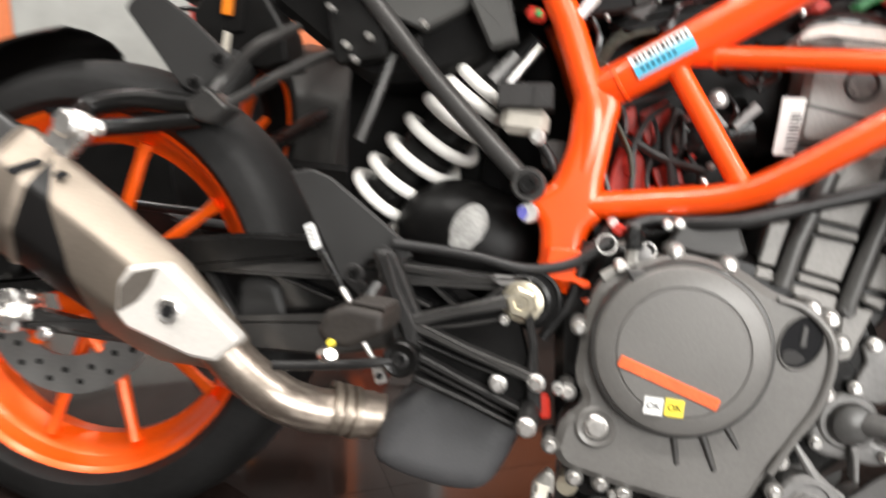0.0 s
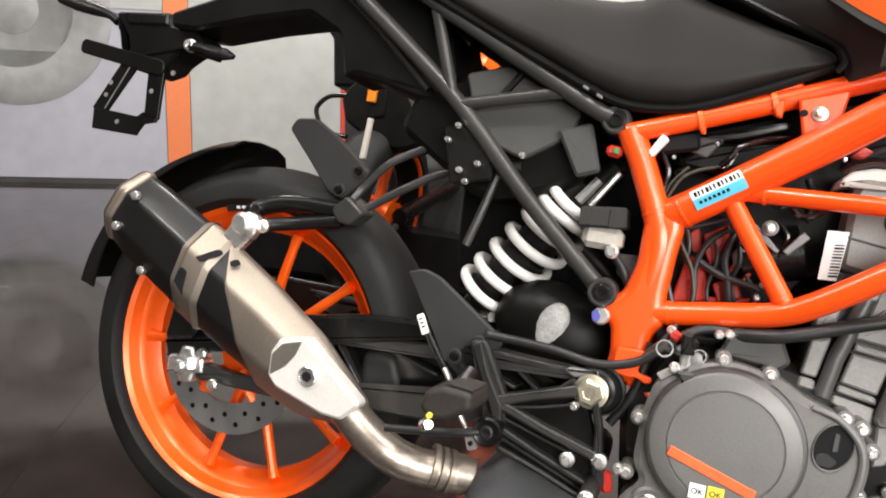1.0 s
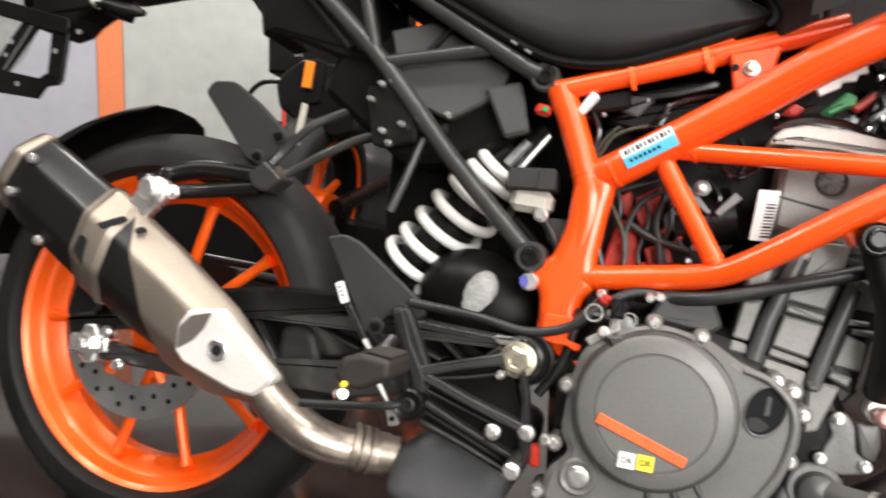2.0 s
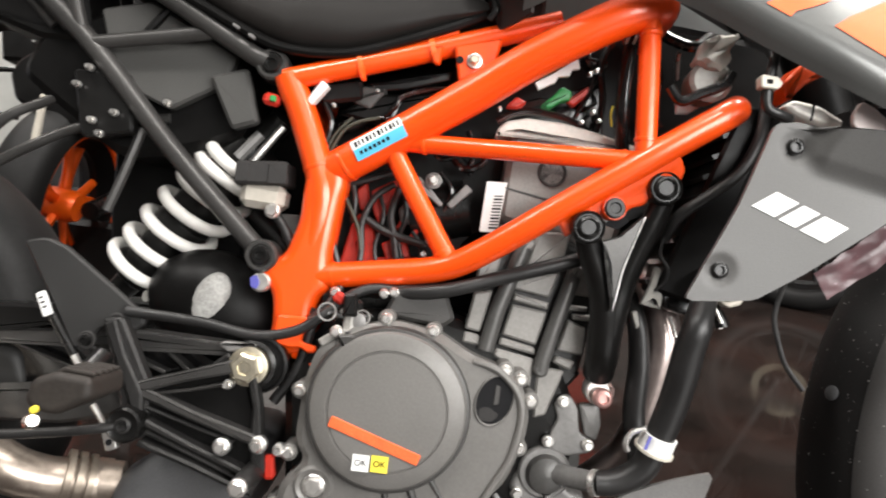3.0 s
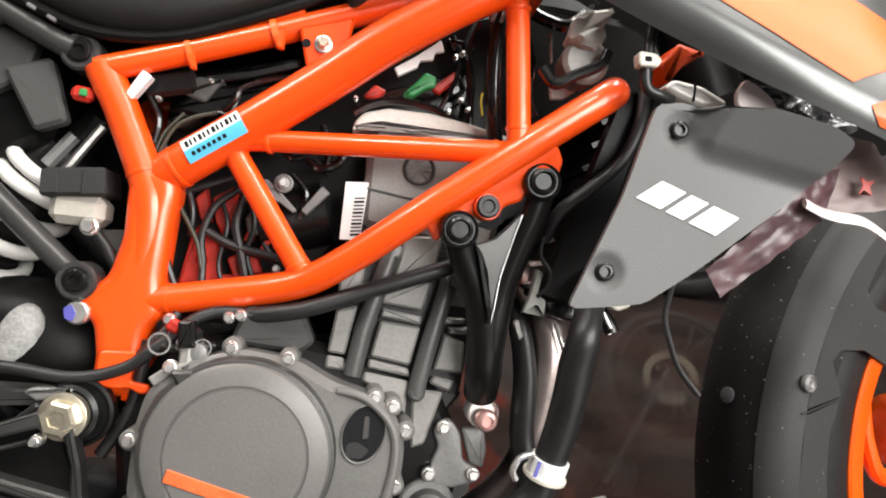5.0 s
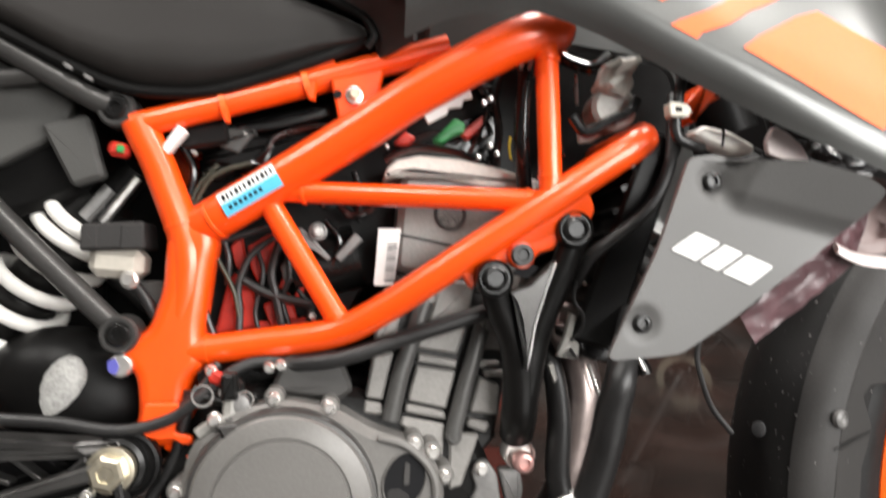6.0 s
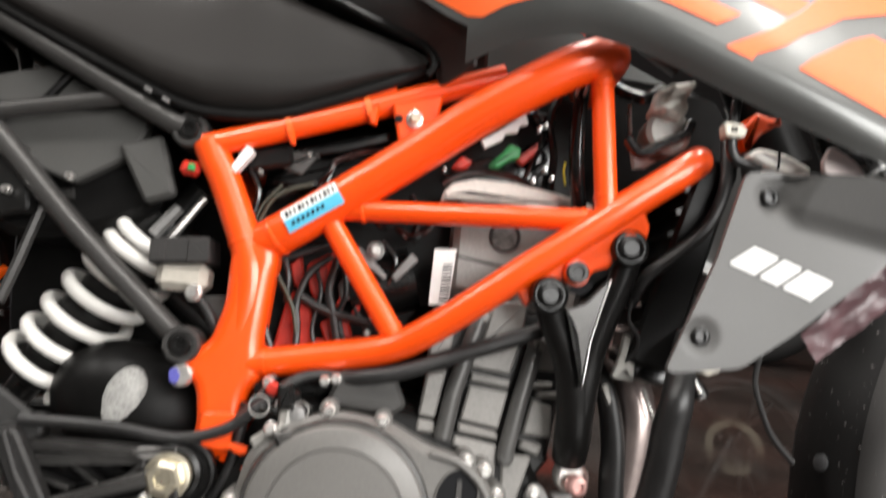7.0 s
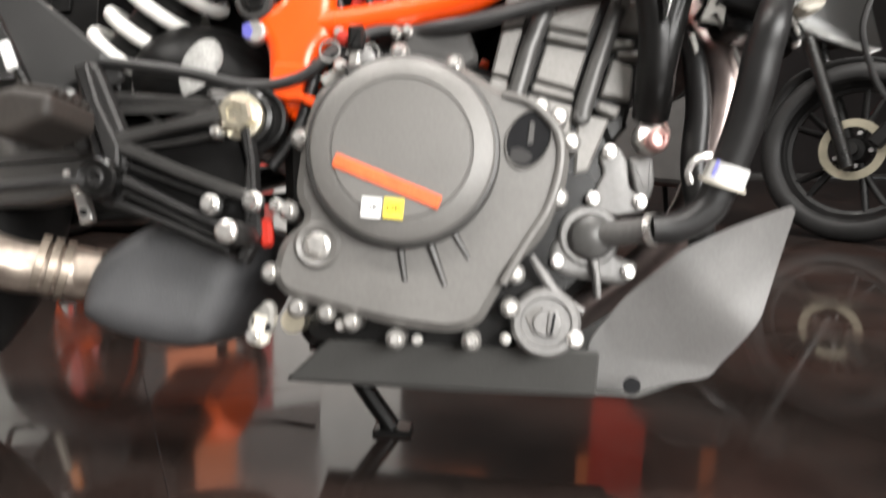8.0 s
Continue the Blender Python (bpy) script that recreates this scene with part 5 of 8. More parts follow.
# ---- engine ----
COVER = [(0.060, 0.330), (0.055, 0.270), (0.068, 0.250), (0.044, 0.228), (0.038, 0.196), (0.050, 0.180), (0.10, 0.168), (0.151, 0.158), (0.201, 0.154), (0.226, 0.163), (0.250, 0.212), (0.278, 0.243), (0.295, 0.287), (0.298, 0.318), (0.286, 0.350), (0.262, 0.362), (0.232, 0.372), (0.20, 0.392), (0.15, 0.402), (0.10, 0.390), (0.07, 0.365)]
# black paint stands for the shaded gaps round the covers
crank = part("crankcase", prism([(0.03, 0.33), (0.04, 0.20), (0.06, 0.13), (0.24, 0.125), (0.29, 0.17), (0.34, 0.22), (0.36, 0.30), (0.33, 0.37), (0.2, 0.41), (0.08, 0.41)], -0.105, 0.14, 0.01, 0.02), BLACK_PAINT, bike, "engine block, black for the dark gaps between its covers")
part("clutch_cover", prism(COVER, -0.150, -0.10, 0.008, 0.012), ENGINE, crank, "grey painted clutch cover")
CC = (0.151, 0.311)
# same paint as the lid, darkened here for the shade on its side wall
part("clutch_rim", lathe((CC[0], -0.150, CC[1]), [(0.01, 0.0855), (-0.010, 0.0850), (-0.0145, 0.0835), (-0.0155, 0.0815), (-0.0155, 0.078)], sides=72), ENGINE_DARK, crank, "side wall of the round cover, shade put into its colour")
part("clutch_lid", lathe((CC[0], -0.150, CC[1]), [(0.0, 0.0805), (-0.0155, 0.0805), (-0.0185, 0.0785), (-0.0205, 0.074), (-0.0228, 0.0645), (-0.0232, 0.0622), (-0.0215, 0.0614), (-0.0215, 0.0600), (-0.0236, 0.0592), (-0.0244, 0.030), (-0.0246, 0.0)], sides=72), ENGINE, crank, "round grey clutch lid", 25)
bx, bz = (0.097 + 0.184) / 2, (0.2985 + 0.2655) / 2
part("stripe", box((bx, -0.1742, bz), (0.098, 0.0028, 0.0115), (0, 20, 0), 0.0008), material("orange_stripe_print", (0.78, 0.125, 0.03), 0.5, 0, 500, 0.22, 60, 0.2), crank, "orange raised stripe with worn lettering")
for x, m_, txt in ((0.1285, WHITE, "OK"), (0.1475, YELLOW, "OK")):
    st = part("inspection_sticker", box((x, -0.1748, 0.2590), (0.0172, 0.0008, 0.0165), (0, 3, 0), 0), m_, crank, "small square inspection sticker")
    word(txt, 0.0088, pose(x, -0.1756, 0.2590, 90, 0, 0) @ pose(0, 0, 0, 0, 0, 0), INK, st, 0.0002)
for a, b, r in (((0.152, 0.231), (0.158, 0.198), 0.0042), ((0.178, 0.233), (0.193, 0.196), 0.0046), ((0.199, 0.242), (0.213, 0.220), 0.0036)):
    part("rib", tube([(a[0], -0.150, a[1]), (b[0], -0.149, b[1])], (r, r * 0.7), sides=10, straight=True, squash=0.9), ENGINE_DARK, crank)
# no hole is cut: a flat black oval carries the shade inside it
oil = bmesh.new()
add_lathe(oil, (0.260, -0.1495, 0.327), [(0.004, 0.0225), (-0.0008, 0.0225), (-0.0012, 0.0218), (-0.0008, 0.0205), (-0.0006, 0.012), (-0.0006, 0.0)], sides=36)
bmesh.ops.transform(oil, matrix=pose(0.260, 0, 0.327) @ pose(0, 0, 0, 0, 20, 0) @ Matrix.Diagonal((0.80, 1, 1.14, 1)) @ pose(-0.260, 0, -0.327), verts=oil.verts)
bmesh.ops.recalc_face_normals(oil, faces=oil.faces)
part("oil_opening", oil, INK, crank, "flat black oval that stands for an opening")
part("oil_boss", lathe((0.079, -0.148, 0.226), [(0.01, 0.021), (-0.003, 0.021), (-0.006, 0.018), (-0.004, 0.014), (-0.001, 0.013), (-0.001, 0)], sides=32), ENGINE, crank)
part("drain_bolt", hex_bolt(0.079, -0.149, 0.226, 0.0095), STEEL, crank)
BOLTS = [(0.142, 0.403), (0.192, 0.3935), (0.270, 0.358), (0.2865, 0.350), (0.298, 0.3275), (0.289, 0.278), (0.254, 0.209), (0.251, 0.179), (0.218, 0.148), (0.151, 0.1465), (0.111, 0.160), (0.088, 0.167), (0.062, 0.170), (0.036, 0.200), (0.049, 0.256), (0.0565, 0.3215)]
for x, z in BOLTS:
    part("bolt_boss", lathe((x, -0.140, z), [(0.04, 0.0092), (-0.001, 0.0092), (-0.0025, 0.0080), (-0.0025, 0)], sides=16), ENGINE, crank)
for x, z in BOLTS:
    part("cover_bolt", hex_bolt(x, -0.1435, z, 0.0050), STEEL, crank)
for x, z in ((0.248, 0.151), (0.101, 0.156), (0.170, 0.1465)):
    part("cover_bolt", hex_bolt(x, -0.137, z, 0.0042), STEEL, crank)
# raised edge that runs from the round lid down the front of the cover
part("cover_ridge", tube([(0.236, -0.150, 0.366), (0.262, -0.151, 0.358), (0.284, -0.151, 0.336), (0.289, -0.151, 0.308), (0.280, -0.151, 0.268), (0.262, -0.151, 0.236), (0.243, -0.151, 0.200)], (0.0035, 0.0045, 0.0045, 0.004), sides=10), ENGINE, crank)
part("oil_lip", lathe((0.260, -0.1495, 0.327), [(0.003, 0.0245), (-0.0022, 0.0245), (-0.0030, 0.0236), (-0.0022, 0.0226), (0.002, 0.0222)], sides=36), ENGINE, crank).matrix_local = pose(0.260, 0, 0.327) @ pose(0, 0, 0, 0, 20, 0) @ Matrix.Diagonal((0.80, 1, 1.14, 1)) @ pose(-0.260, 0, -0.327)
# two dark pieces laid on the oval suggest its shaded inside
part("opening_core", prism([(0.2585, 0.322), (0.2645, 0.323), (0.2655, 0.342), (0.2605, 0.343)], -0.1515, -0.1495, 0.0006, 0.002), ENGINE_DARK, crank)
part("opening_step", prism([(0.244, 0.306), (0.258, 0.304), (0.266, 0.312), (0.254, 0.320), (0.244, 0.318)], -0.1512, -0.1495, 0.0006, 0.004), MATT, crank)
# breather cap and clamp over the lid's upper edge
cap = part("breather_cap", lathe((0.104, -0.135, 0.3955), [(-0.012, 0.0075), (-0.011, 0.0088), (0.006, 0.0088), (0.008, 0.007), (0.008, 0)], axis=(0.1, 0, 1), sides=8), THERMO, crank, "pale hexagonal sensor body")
part("clamp_foot", lathe((0.105, -0.135, 0.3835), [(-0.004, 0.012), (0.002, 0.0125), (0.004, 0.0105), (0.004, 0)], axis=(0.1, 0, 1), sides=24), ENGINE_DARK, cap)
part("clamp_tongue", prism([(0.094, 0.384), (0.114, 0.385), (0.112, 0.372), (0.1075, 0.355), (0.103, 0.370)], -0.1665, -0.152, 0.002, 0.003), ENGINE_DARK, cap)
part("connector_body", beam([(0.103, 0.402), (0.1015, 0.426)], (0.016, 0.013), -0.146, -0.128, 0.003), BLACK_PAINT, cap)
part("wire_ring", lathe((0.116, -0.140, 0.402), [(-0.0008, 0.0068), (-0.0008, 0.0082), (0.0008, 0.0082), (0.0008, 0.0068), (-0.0008, 0.0068)], sides=24), STEEL, cap)
part("lever_arm", beam([(0.074, 0.372), (0.090, 0.383), (0.104, 0.386)], (0.010, 0.009, 0.007), -0.146, -0.136, 0.0015), THERMO, cap)
part("bolt", hex_bolt(0.0905, -0.147, 0.386, 0.0052), STEEL, cap)
part("wire_ring", lathe((0.077, -0.132, 0.405), [(-0.0008, 0.0085), (-0.0008, 0.0102), (0.0008, 0.0102), (0.0008, 0.0085), (-0.0008, 0.0085)], sides=24), STEEL, cap)
# oil filter lid
part("filter_lid", lathe((0.283, -0.132, 0.167), [(0.03, 0.031), (-0.004, 0.031), (-0.008, 0.028), (-0.008, 0.023), (-0.005, 0.0215), (-0.005, 0.012), (-0.010, 0.011), (-0.010, 0)], sides=40), CASTING, crank, "round grey oil filter lid")
part("filter_slot", pillow([(0.283, 0.157), (0.292, 0.154), (0.297, 0.166), (0.292, 0.179), (0.284, 0.178)], -0.144, -0.136, 0.002, 0.003), CASTING, crank, "", 60)
part("filter_slot", box((0.2885, -0.1445, 0.167), (0.0022, 0.001, 0.018), (0, 8, 0), 0), INK, crank)
part("filter_arrow", prism([(0.264, 0.172), (0.272, 0.180), (0.280, 0.181), (0.274, 0.170), (0.280, 0.158), (0.272, 0.156)], -0.1385, -0.136, 0.0006, 0.001), ENGINE, crank)
part("cover_bolt", hex_bolt(0.309, -0.138, 0.154, 0.0062), STEEL, crank)
# water pump
part("water_pump", domed([(0.284, 0.232), (0.299, 0.258), (0.320, 0.275), (0.339, 0.270), (0.350, 0.246), (0.346, 0.230), (0.370, 0.224), (0.364, 0.208), (0.352, 0.203), (0.329, 0.206), (0.300, 0.209), (0.288, 0.216)], -0.110, -0.06, 0.007, 0.008), CASTING, crank, "grey water pump housing", 60)
part("pump_collar", lathe((0.322, -0.108, 0.247), [(0.01, 0.0285), (-0.003, 0.0285), (-0.0055, 0.0262), (-0.0055, 0.0240)], sides=36), CASTING, crank)
part("pump_dome", lathe((0.323, -0.108, 0.246), [(0.01, 0.0215), (-0.008, 0.0215), (-0.015, 0.0185), (-0.019, 0.011), (-0.020, 0)], sides=32), DUCT, crank)
part("pump_outlet", tube([(0.335, -0.120, 0.249), (0.368, -0.157, 0.252)], 0.0112, straight=True), CASTING, crank)
part("clip", lathe((0.368, -0.157, 0.252), [(-0.003, 0.0138), (0.003, 0.0138), (0.003, 0.010), (-0.003, 0.010), (-0.003, 0.0138)], axis=(0.77, -0.6, 0.1), sides=24), STEEL, crank)
part("pump_rib", beam([(0.326, 0.226), (0.329, 0.212), (0.331, 0.190)], (0.008, 0.006, 0.0045), -0.122, -0.104, 0.0015), CASTING, crank)
for x, z in ((0.293, 0.223), (0.358, 0.216)):
    part("cover_bolt", hex_bolt(x, -0.112, z, 0.0052), STEEL, crank)
part("sensor_bracket", pillow([(0.322, 0.272), (0.326, 0.292), (0.333, 0.306), (0.328, 0.320), (0.335, 0.332), (0.346, 0.331), (0.354, 0.318), (0.357, 0.292), (0.372, 0.284), (0.372, 0.272), (0.345, 0.266)], -0.112, -0.098, 0.003, 0.005), CASTING, crank, "", 60)
part("sensor_bracket", pillow([(0.356, 0.322), (0.378, 0.324), (0.381, 0.300), (0.377, 0.283), (0.364, 0.288), (0.360, 0.304)], -0.106, -0.094, 0.003, 0.004), CASTING, crank, "", 60)
for x, z in ((0.337, 0.3255), (0.366, 0.2805), (0.323, 0.2815)):
    part("cover_bolt", hex_bolt(x, -0.115, z, 0.0052), STEEL, crank)
part("filter_arc", tube([(0.268, -0.132, 0.226), (0.280, -0.134, 0.208), (0.292, -0.134, 0.193), (0.316, -0.132, 0.178)], (0.003, 0.005, 0.005, 0.003), sides=10), CASTING, crank)
part("lower_bolt", lathe((0.3755, -0.130, 0.3345), [(0.004, 0.0105), (-0.004, 0.0105), (-0.007, 0.0085), (-0.008, 0.0055), (-0.004, 0.005), (-0.004, 0)], sides=16), material("copper_tinted_bolt", (0.62, 0.36, 0.33), 0.35, 0.7, 100, 0.2, 20, 0.05), bike, "copper-tinted lower mount bolt")
part("lower_collar", lathe((0.3735, -0.122, 0.3405), [(0.02, 0.0155), (-0.003, 0.0155), (-0.0045, 0.0145), (-0.003, 0.013), (0.004, 0.0125)], sides=28), STEEL, bike)

# cylinder and head, leaning forward
tilt = radians(12)


def up_cyl(s, t):
    """s across, t up the leaning cylinder; returns x, z."""
    return (0.292 + s * math.cos(tilt) + t * math.sin(tilt), 0.36 + t * math.cos(tilt) - s * math.sin(tilt))


barrel = part("cylinder", prism([up_cyl(-0.066, 0.0), up_cyl(0.062, 0.0), up_cyl(0.062, 0.145), up_cyl(-0.068, 0.145)], -0.096, 0.088, 0.004, 0.006), CAST_BLACK, bike, "grey cylinder with vertical ducts and raised panels")
part("cylinder_foot", prism([up_cyl(-0.030, -0.055), up_cyl(0.030, -0.06), up_cyl(0.066, 0.01), up_cyl(-0.06, 0.01)], -0.096, 0.08, 0.004, 0.006), CAST_BLACK, barrel)
# raised wall panels between dark joints, narrow ledges and two oil ducts
for panel in ([(0.233, 0.436), (0.253, 0.440), (0.242, 0.393), (0.225, 0.396)], [(0.225, 0.393), (0.241, 0.390), (0.243, 0.378), (0.223, 0.381)],
              [(0.238, 0.488), (0.262, 0.490), (0.254, 0.446), (0.233, 0.441)], [(0.299, 0.508), (0.334, 0.508), (0.327, 0.472), (0.285, 0.462)],
              [(0.281, 0.458), (0.325, 0.466), (0.315, 0.436), (0.275, 0.443)], [(0.275, 0.426), (0.314, 0.420), (0.304, 0.383), (0.266, 0.392)],
              [(0.265, 0.389), (0.303, 0.380), (0.304, 0.372), (0.263, 0.381)], [(0.261, 0.377), (0.303, 0.368), (0.300, 0.334), (0.287, 0.350), (0.274, 0.359), (0.258, 0.369)],
              [(0.343, 0.474), (0.362, 0.468), (0.365, 0.439), (0.340, 0.441)], [(0.337, 0.414), (0.357, 0.406), (0.356, 0.375), (0.327, 0.379)],
              [(0.327, 0.373), (0.348, 0.368), (0.343, 0.358), (0.323, 0.366)], [(0.307, 0.361), (0.337, 0.357), (0.319, 0.308), (0.306, 0.304)]):
    part("wall_panel", prism(panel, -0.1085, -0.086, 0.0022, 0.003), BARREL, barrel)
for ledge in ([(0.277, 0.438), (0.315, 0.430), (0.313, 0.423), (0.275, 0.430)], [(0.336, 0.430), (0.357, 0.429), (0.356, 0.424), (0.336, 0.423)], [(0.341, 0.420), (0.364, 0.420), (0.364, 0.413), (0.342, 0.414)]):
    part("ledge", prism(ledge, -0.1125, -0.086, 0.0018, 0.001), BARREL, barrel)
for pts, r in (([(0.287, -0.109, 0.497), (0.272, -0.110, 0.455), (0.259, -0.110, 0.418), (0.249, -0.110, 0.374)], 0.0088), ([(0.3425, -0.109, 0.470), (0.334, -0.110, 0.443), (0.325, -0.111, 0.414), (0.312, -0.111, 0.367), (0.3105, -0.110, 0.356)], 0.0085)):
    part("oil_duct", tube(pts, r, sides=14, straight=True), DUCT, barrel)
    part("duct_plug", lathe((pts[0][0] + 0.0005, -0.112, pts[0][2] - 0.004), [(0.006, 0.0085), (-0.003, 0.0075), (-0.0055, 0.005), (-0.0055, 0)], sides=16), BARREL, barrel)
part("duct_end", lathe((0.3105, -0.112, 0.357), [(0.006, 0.0085), (-0.003, 0.0078), (-0.0055, 0.005), (-0.0055, 0)], sides=16), DUCT, barrel)
head = part("cylinder_head", prism([up_cyl(-0.070, 0.147), up_cyl(0.064, 0.147), up_cyl(0.068, 0.222), up_cyl(0.05, 0.238), up_cyl(-0.03, 0.258), up_cyl(-0.074, 0.252), up_cyl(-0.082, 0.240)], -0.09, 0.09, 0.007, 0.01), BARREL, bike, "grey cylinder head")
# the very pale base holds the overhead light that falls on this cover
part("head_cover", pillow([(0.244, 0.610), (0.247, 0.621), (0.256, 0.629), (0.279, 0.634), (0.320, 0.631), (0.360, 0.622), (0.402, 0.610), (0.402, 0.596), (0.381, 0.600), (0.345, 0.6025), (0.309, 0.610), (0.274, 0.617), (0.255, 0.614)], -0.100, 0.087, 0.004, 0.003), COVER_LIT, head, "head cover, overhead light put into its pale colour", 60)
part("head_plug", lathe((*up_cyl(-0.026, 0.215)[:1], -0.091, up_cyl(-0.026, 0.215)[1]), [(0.005, 0.0165), (-0.0015, 0.0165), (-0.002, 0.015), (0.001, 0.013), (0.001, 0)], sides=28), ENGINE_DARK, head)
part("head_line", prism([up_cyl(-0.072, 0.183), up_cyl(0.0645, 0.183), up_cyl(0.0645, 0.1855), up_cyl(-0.072, 0.1855)], -0.0915, 0.09, 0.0005, 0.001), ENGINE_DARK, head)
bar_label = part("label", prism([(0.239, 0.561), (0.262, 0.561), (0.254, 0.504), (0.234, 0.504)], -0.0912, -0.0895, 0.0002, 0.001), WHITE, head, "white barcode label on the head")
for k in range(11):
    z = 0.509 + 0.0036 * k
    xo = (z - 0.504) * 0.11
    part("label_bar", box((0.2485 + xo, -0.0914, z), (0.010, 0.0004, 0.0014 if k % 3 else 0.0022), (0, -3, 0), 0), INK, bar_label)

# black cast engine brace from the two frame mounts down to the lower bolt
brace = bmesh.new()
add_tube(brace, [(0.342, -0.164, 0.502), (0.349, -0.160, 0.482), (0.361, -0.154, 0.455), (0.369, -0.148, 0.425), (0.371, -0.136, 0.385), (0.372, -0.116, 0.358)], (0.0140, 0.0135, 0.014, 0.0165, 0.0175, 0.0165), sides=18)
add_tube(brace, [(0.416, -0.166, 0.545), (0.408, -0.162, 0.520), (0.396, -0.157, 0.490), (0.384, -0.152, 0.456), (0.376, -0.147, 0.420), (0.372, -0.138, 0.385)], (0.0125, 0.0125, 0.0125, 0.013, 0.015, 0.015), sides=18)
bmesh.ops.recalc_face_normals(brace, faces=brace.faces)
bra = part("engine_brace", brace, BLACK_PAINT, bike, "glossy black Y-shaped engine brace", 60)
part("brace_web", prism([(0.354, 0.498), (0.373, 0.504), (0.397, 0.527), (0.386, 0.496), (0.377, 0.469), (0.371, 0.442), (0.369, 0.427), (0.368, 0.450), (0.365, 0.475), (0.360, 0.490)], -0.1765, -0.160, 0.0012, 0.002), GREY_TUBE, bra, "grey flat web between the arms")
# pale bar stands for the highlight line on the web's edge
part("edge_highlight", beam([(0.397, 0.526), (0.386, 0.496), (0.377, 0.469), (0.372, 0.442), (0.369, 0.428)], (0.0014, 0.0014, 0.0016, 0.0018, 0.001), -0.1785, -0.165, 0.0005), DISC, bra, "bright strip that draws the highlight along the web")
part("web_notch", prism([(0.354, 0.515), (0.370, 0.511), (0.381, 0.520), (0.370, 0.526)], -0.1772, -0.175, 0.0004, 0.001), INK, bra)

# hoses and pipes at the front of the engine
part("header_pipe", tube([(0.405, -0.04, 0.50), (0.425, -0.065, 0.465), (0.440, -0.082, 0.432), (0.447, -0.09, 0.395), (0.441, -0.09, 0.352), (0.432, -0.085, 0.315), (0.415, -0.06, 0.26), (0.36, -0.02, 0.20), (0.25, 0.0, 0.14), (0.05, -0.02, 0.14)], (0.018, 0.021, 0.0165, 0.02, 0.02), sides=20), CHROME, bike, "polished exhaust header")
part("side_hose", tube([(0.402, -0.10, 0.445), (0.413, -0.105, 0.416), (0.4185, -0.105, 0.370), (0.416, -0.105, 0.315), (0.424, -0.105, 0.270), (0.43, -0.09, 0.235)], (0.010, 0.0125, 0.012), sides=16), HOSE, bike, "black rubber side hose")
part("coolant_hose", tube([(0.478, -0.150, 0.476), (0.462, -0.178, 0.452), (0.452, -0.194, 0.432), (0.447, -0.2, 0.416), (0.443, -0.194, 0.395), (0.44, -0.188, 0.37), (0.435, -0.178, 0.338), (0.428, -0.17, 0.31), (0.422, -0.166, 0.292), (0.415, -0.163, 0.274), (0.401, -0.16, 0.261), (0.385, -0.158, 0.254), (0.368, -0.157, 0.252)], (0.0115, 0.0135, 0.0155, 0.0155, 0.0150, 0.0140, 0.0128), sides=18), HOSE, bike, "black coolant hose")
clamp = part("hose_clamp", lathe((0.425, -0.168, 0.300), [(-0.0085, 0.0178), (0.0085, 0.0178), (0.0085, 0.014), (-0.0085, 0.014), (-0.0085, 0.0178)], axis=(0.26, -0.24, 0.93), sides=28), WHITE, bike, "white banded hose clamp")
part("clamp_lip", lathe((0.4228, -0.1659, 0.2921), [(-0.0015, 0.0202), (0.0015, 0.0202), (0.0015, 0.018), (-0.0015, 0.018), (-0.0015, 0.0202)], axis=(0.26, -0.24, 0.93), sides=28), CREAM, clamp)
part("curved_hose", tube([(0.530, -0.135, 0.690), (0.522, -0.15, 0.660), (0.513, -0.162, 0.618), (0.495, -0.165, 0.582), (0.467, -0.165, 0.556), (0.437, -0.16, 0.532), (0.424, -0.145, 0.505)], 0.0062, sides=12), HOSE, bike, "thin black overflow hose")
part("sense_wire", tube([(0.421, -0.16, 0.508), (0.419, -0.158, 0.490), (0.428, -0.156, 0.476), (0.427, -0.154, 0.462), (0.418, -0.15, 0.452)], 0.0018, sides=8), HOSE, bike)
part("hose_joint", domed([(0.424, 0.448), (0.440, 0.458), (0.462, 0.452), (0.474, 0.440), (0.468, 0.426), (0.446, 0.430), (0.430, 0.436)], -0.142, -0.10, 0.006, 0.005), GLOSS, bike, "black plastic hose joint", 60)
mount = part("radiator_mount", prism([(0.404, 0.436), (0.412, 0.455), (0.418, 0.478), (0.424, 0.474), (0.419, 0.454), (0.427, 0.448), (0.425, 0.432), (0.418, 0.444)], -0.150, -0.142, 0.001, 0.002), THERMO, bike, "bare metal radiator bracket")
part("tab", prism([(0.430, 0.478), (0.441, 0.472), (0.437, 0.454), (0.430, 0.460)], -0.148, -0.144, 0.001, 0.002), THERMO, mount)
part("tab", prism([(0.398, 0.428), (0.404, 0.430), (0.408, 0.414), (0.404, 0.410)], -0.140, -0.134, 0.001, 0.002), THERMO, mount)
part("header_spring", tube([(0.446, -0.115, 0.425), (0.452, -0.117, 0.405), (0.456, -0.116, 0.395)], 0.0022, sides=8), STEEL, bike)
part("clamp_mark", box((0.4110, -0.1855, 0.3020), (0.003, 0.002, 0.014), (0, 20, 0), 0), BLUE, bike)
part("clamp_ear", tube([(0.410, -0.176, 0.314), (0.397, -0.178, 0.310), (0.391, -0.178, 0.299), (0.394, -0.176, 0.291)], 0.003, sides=8), STEEL, bike)
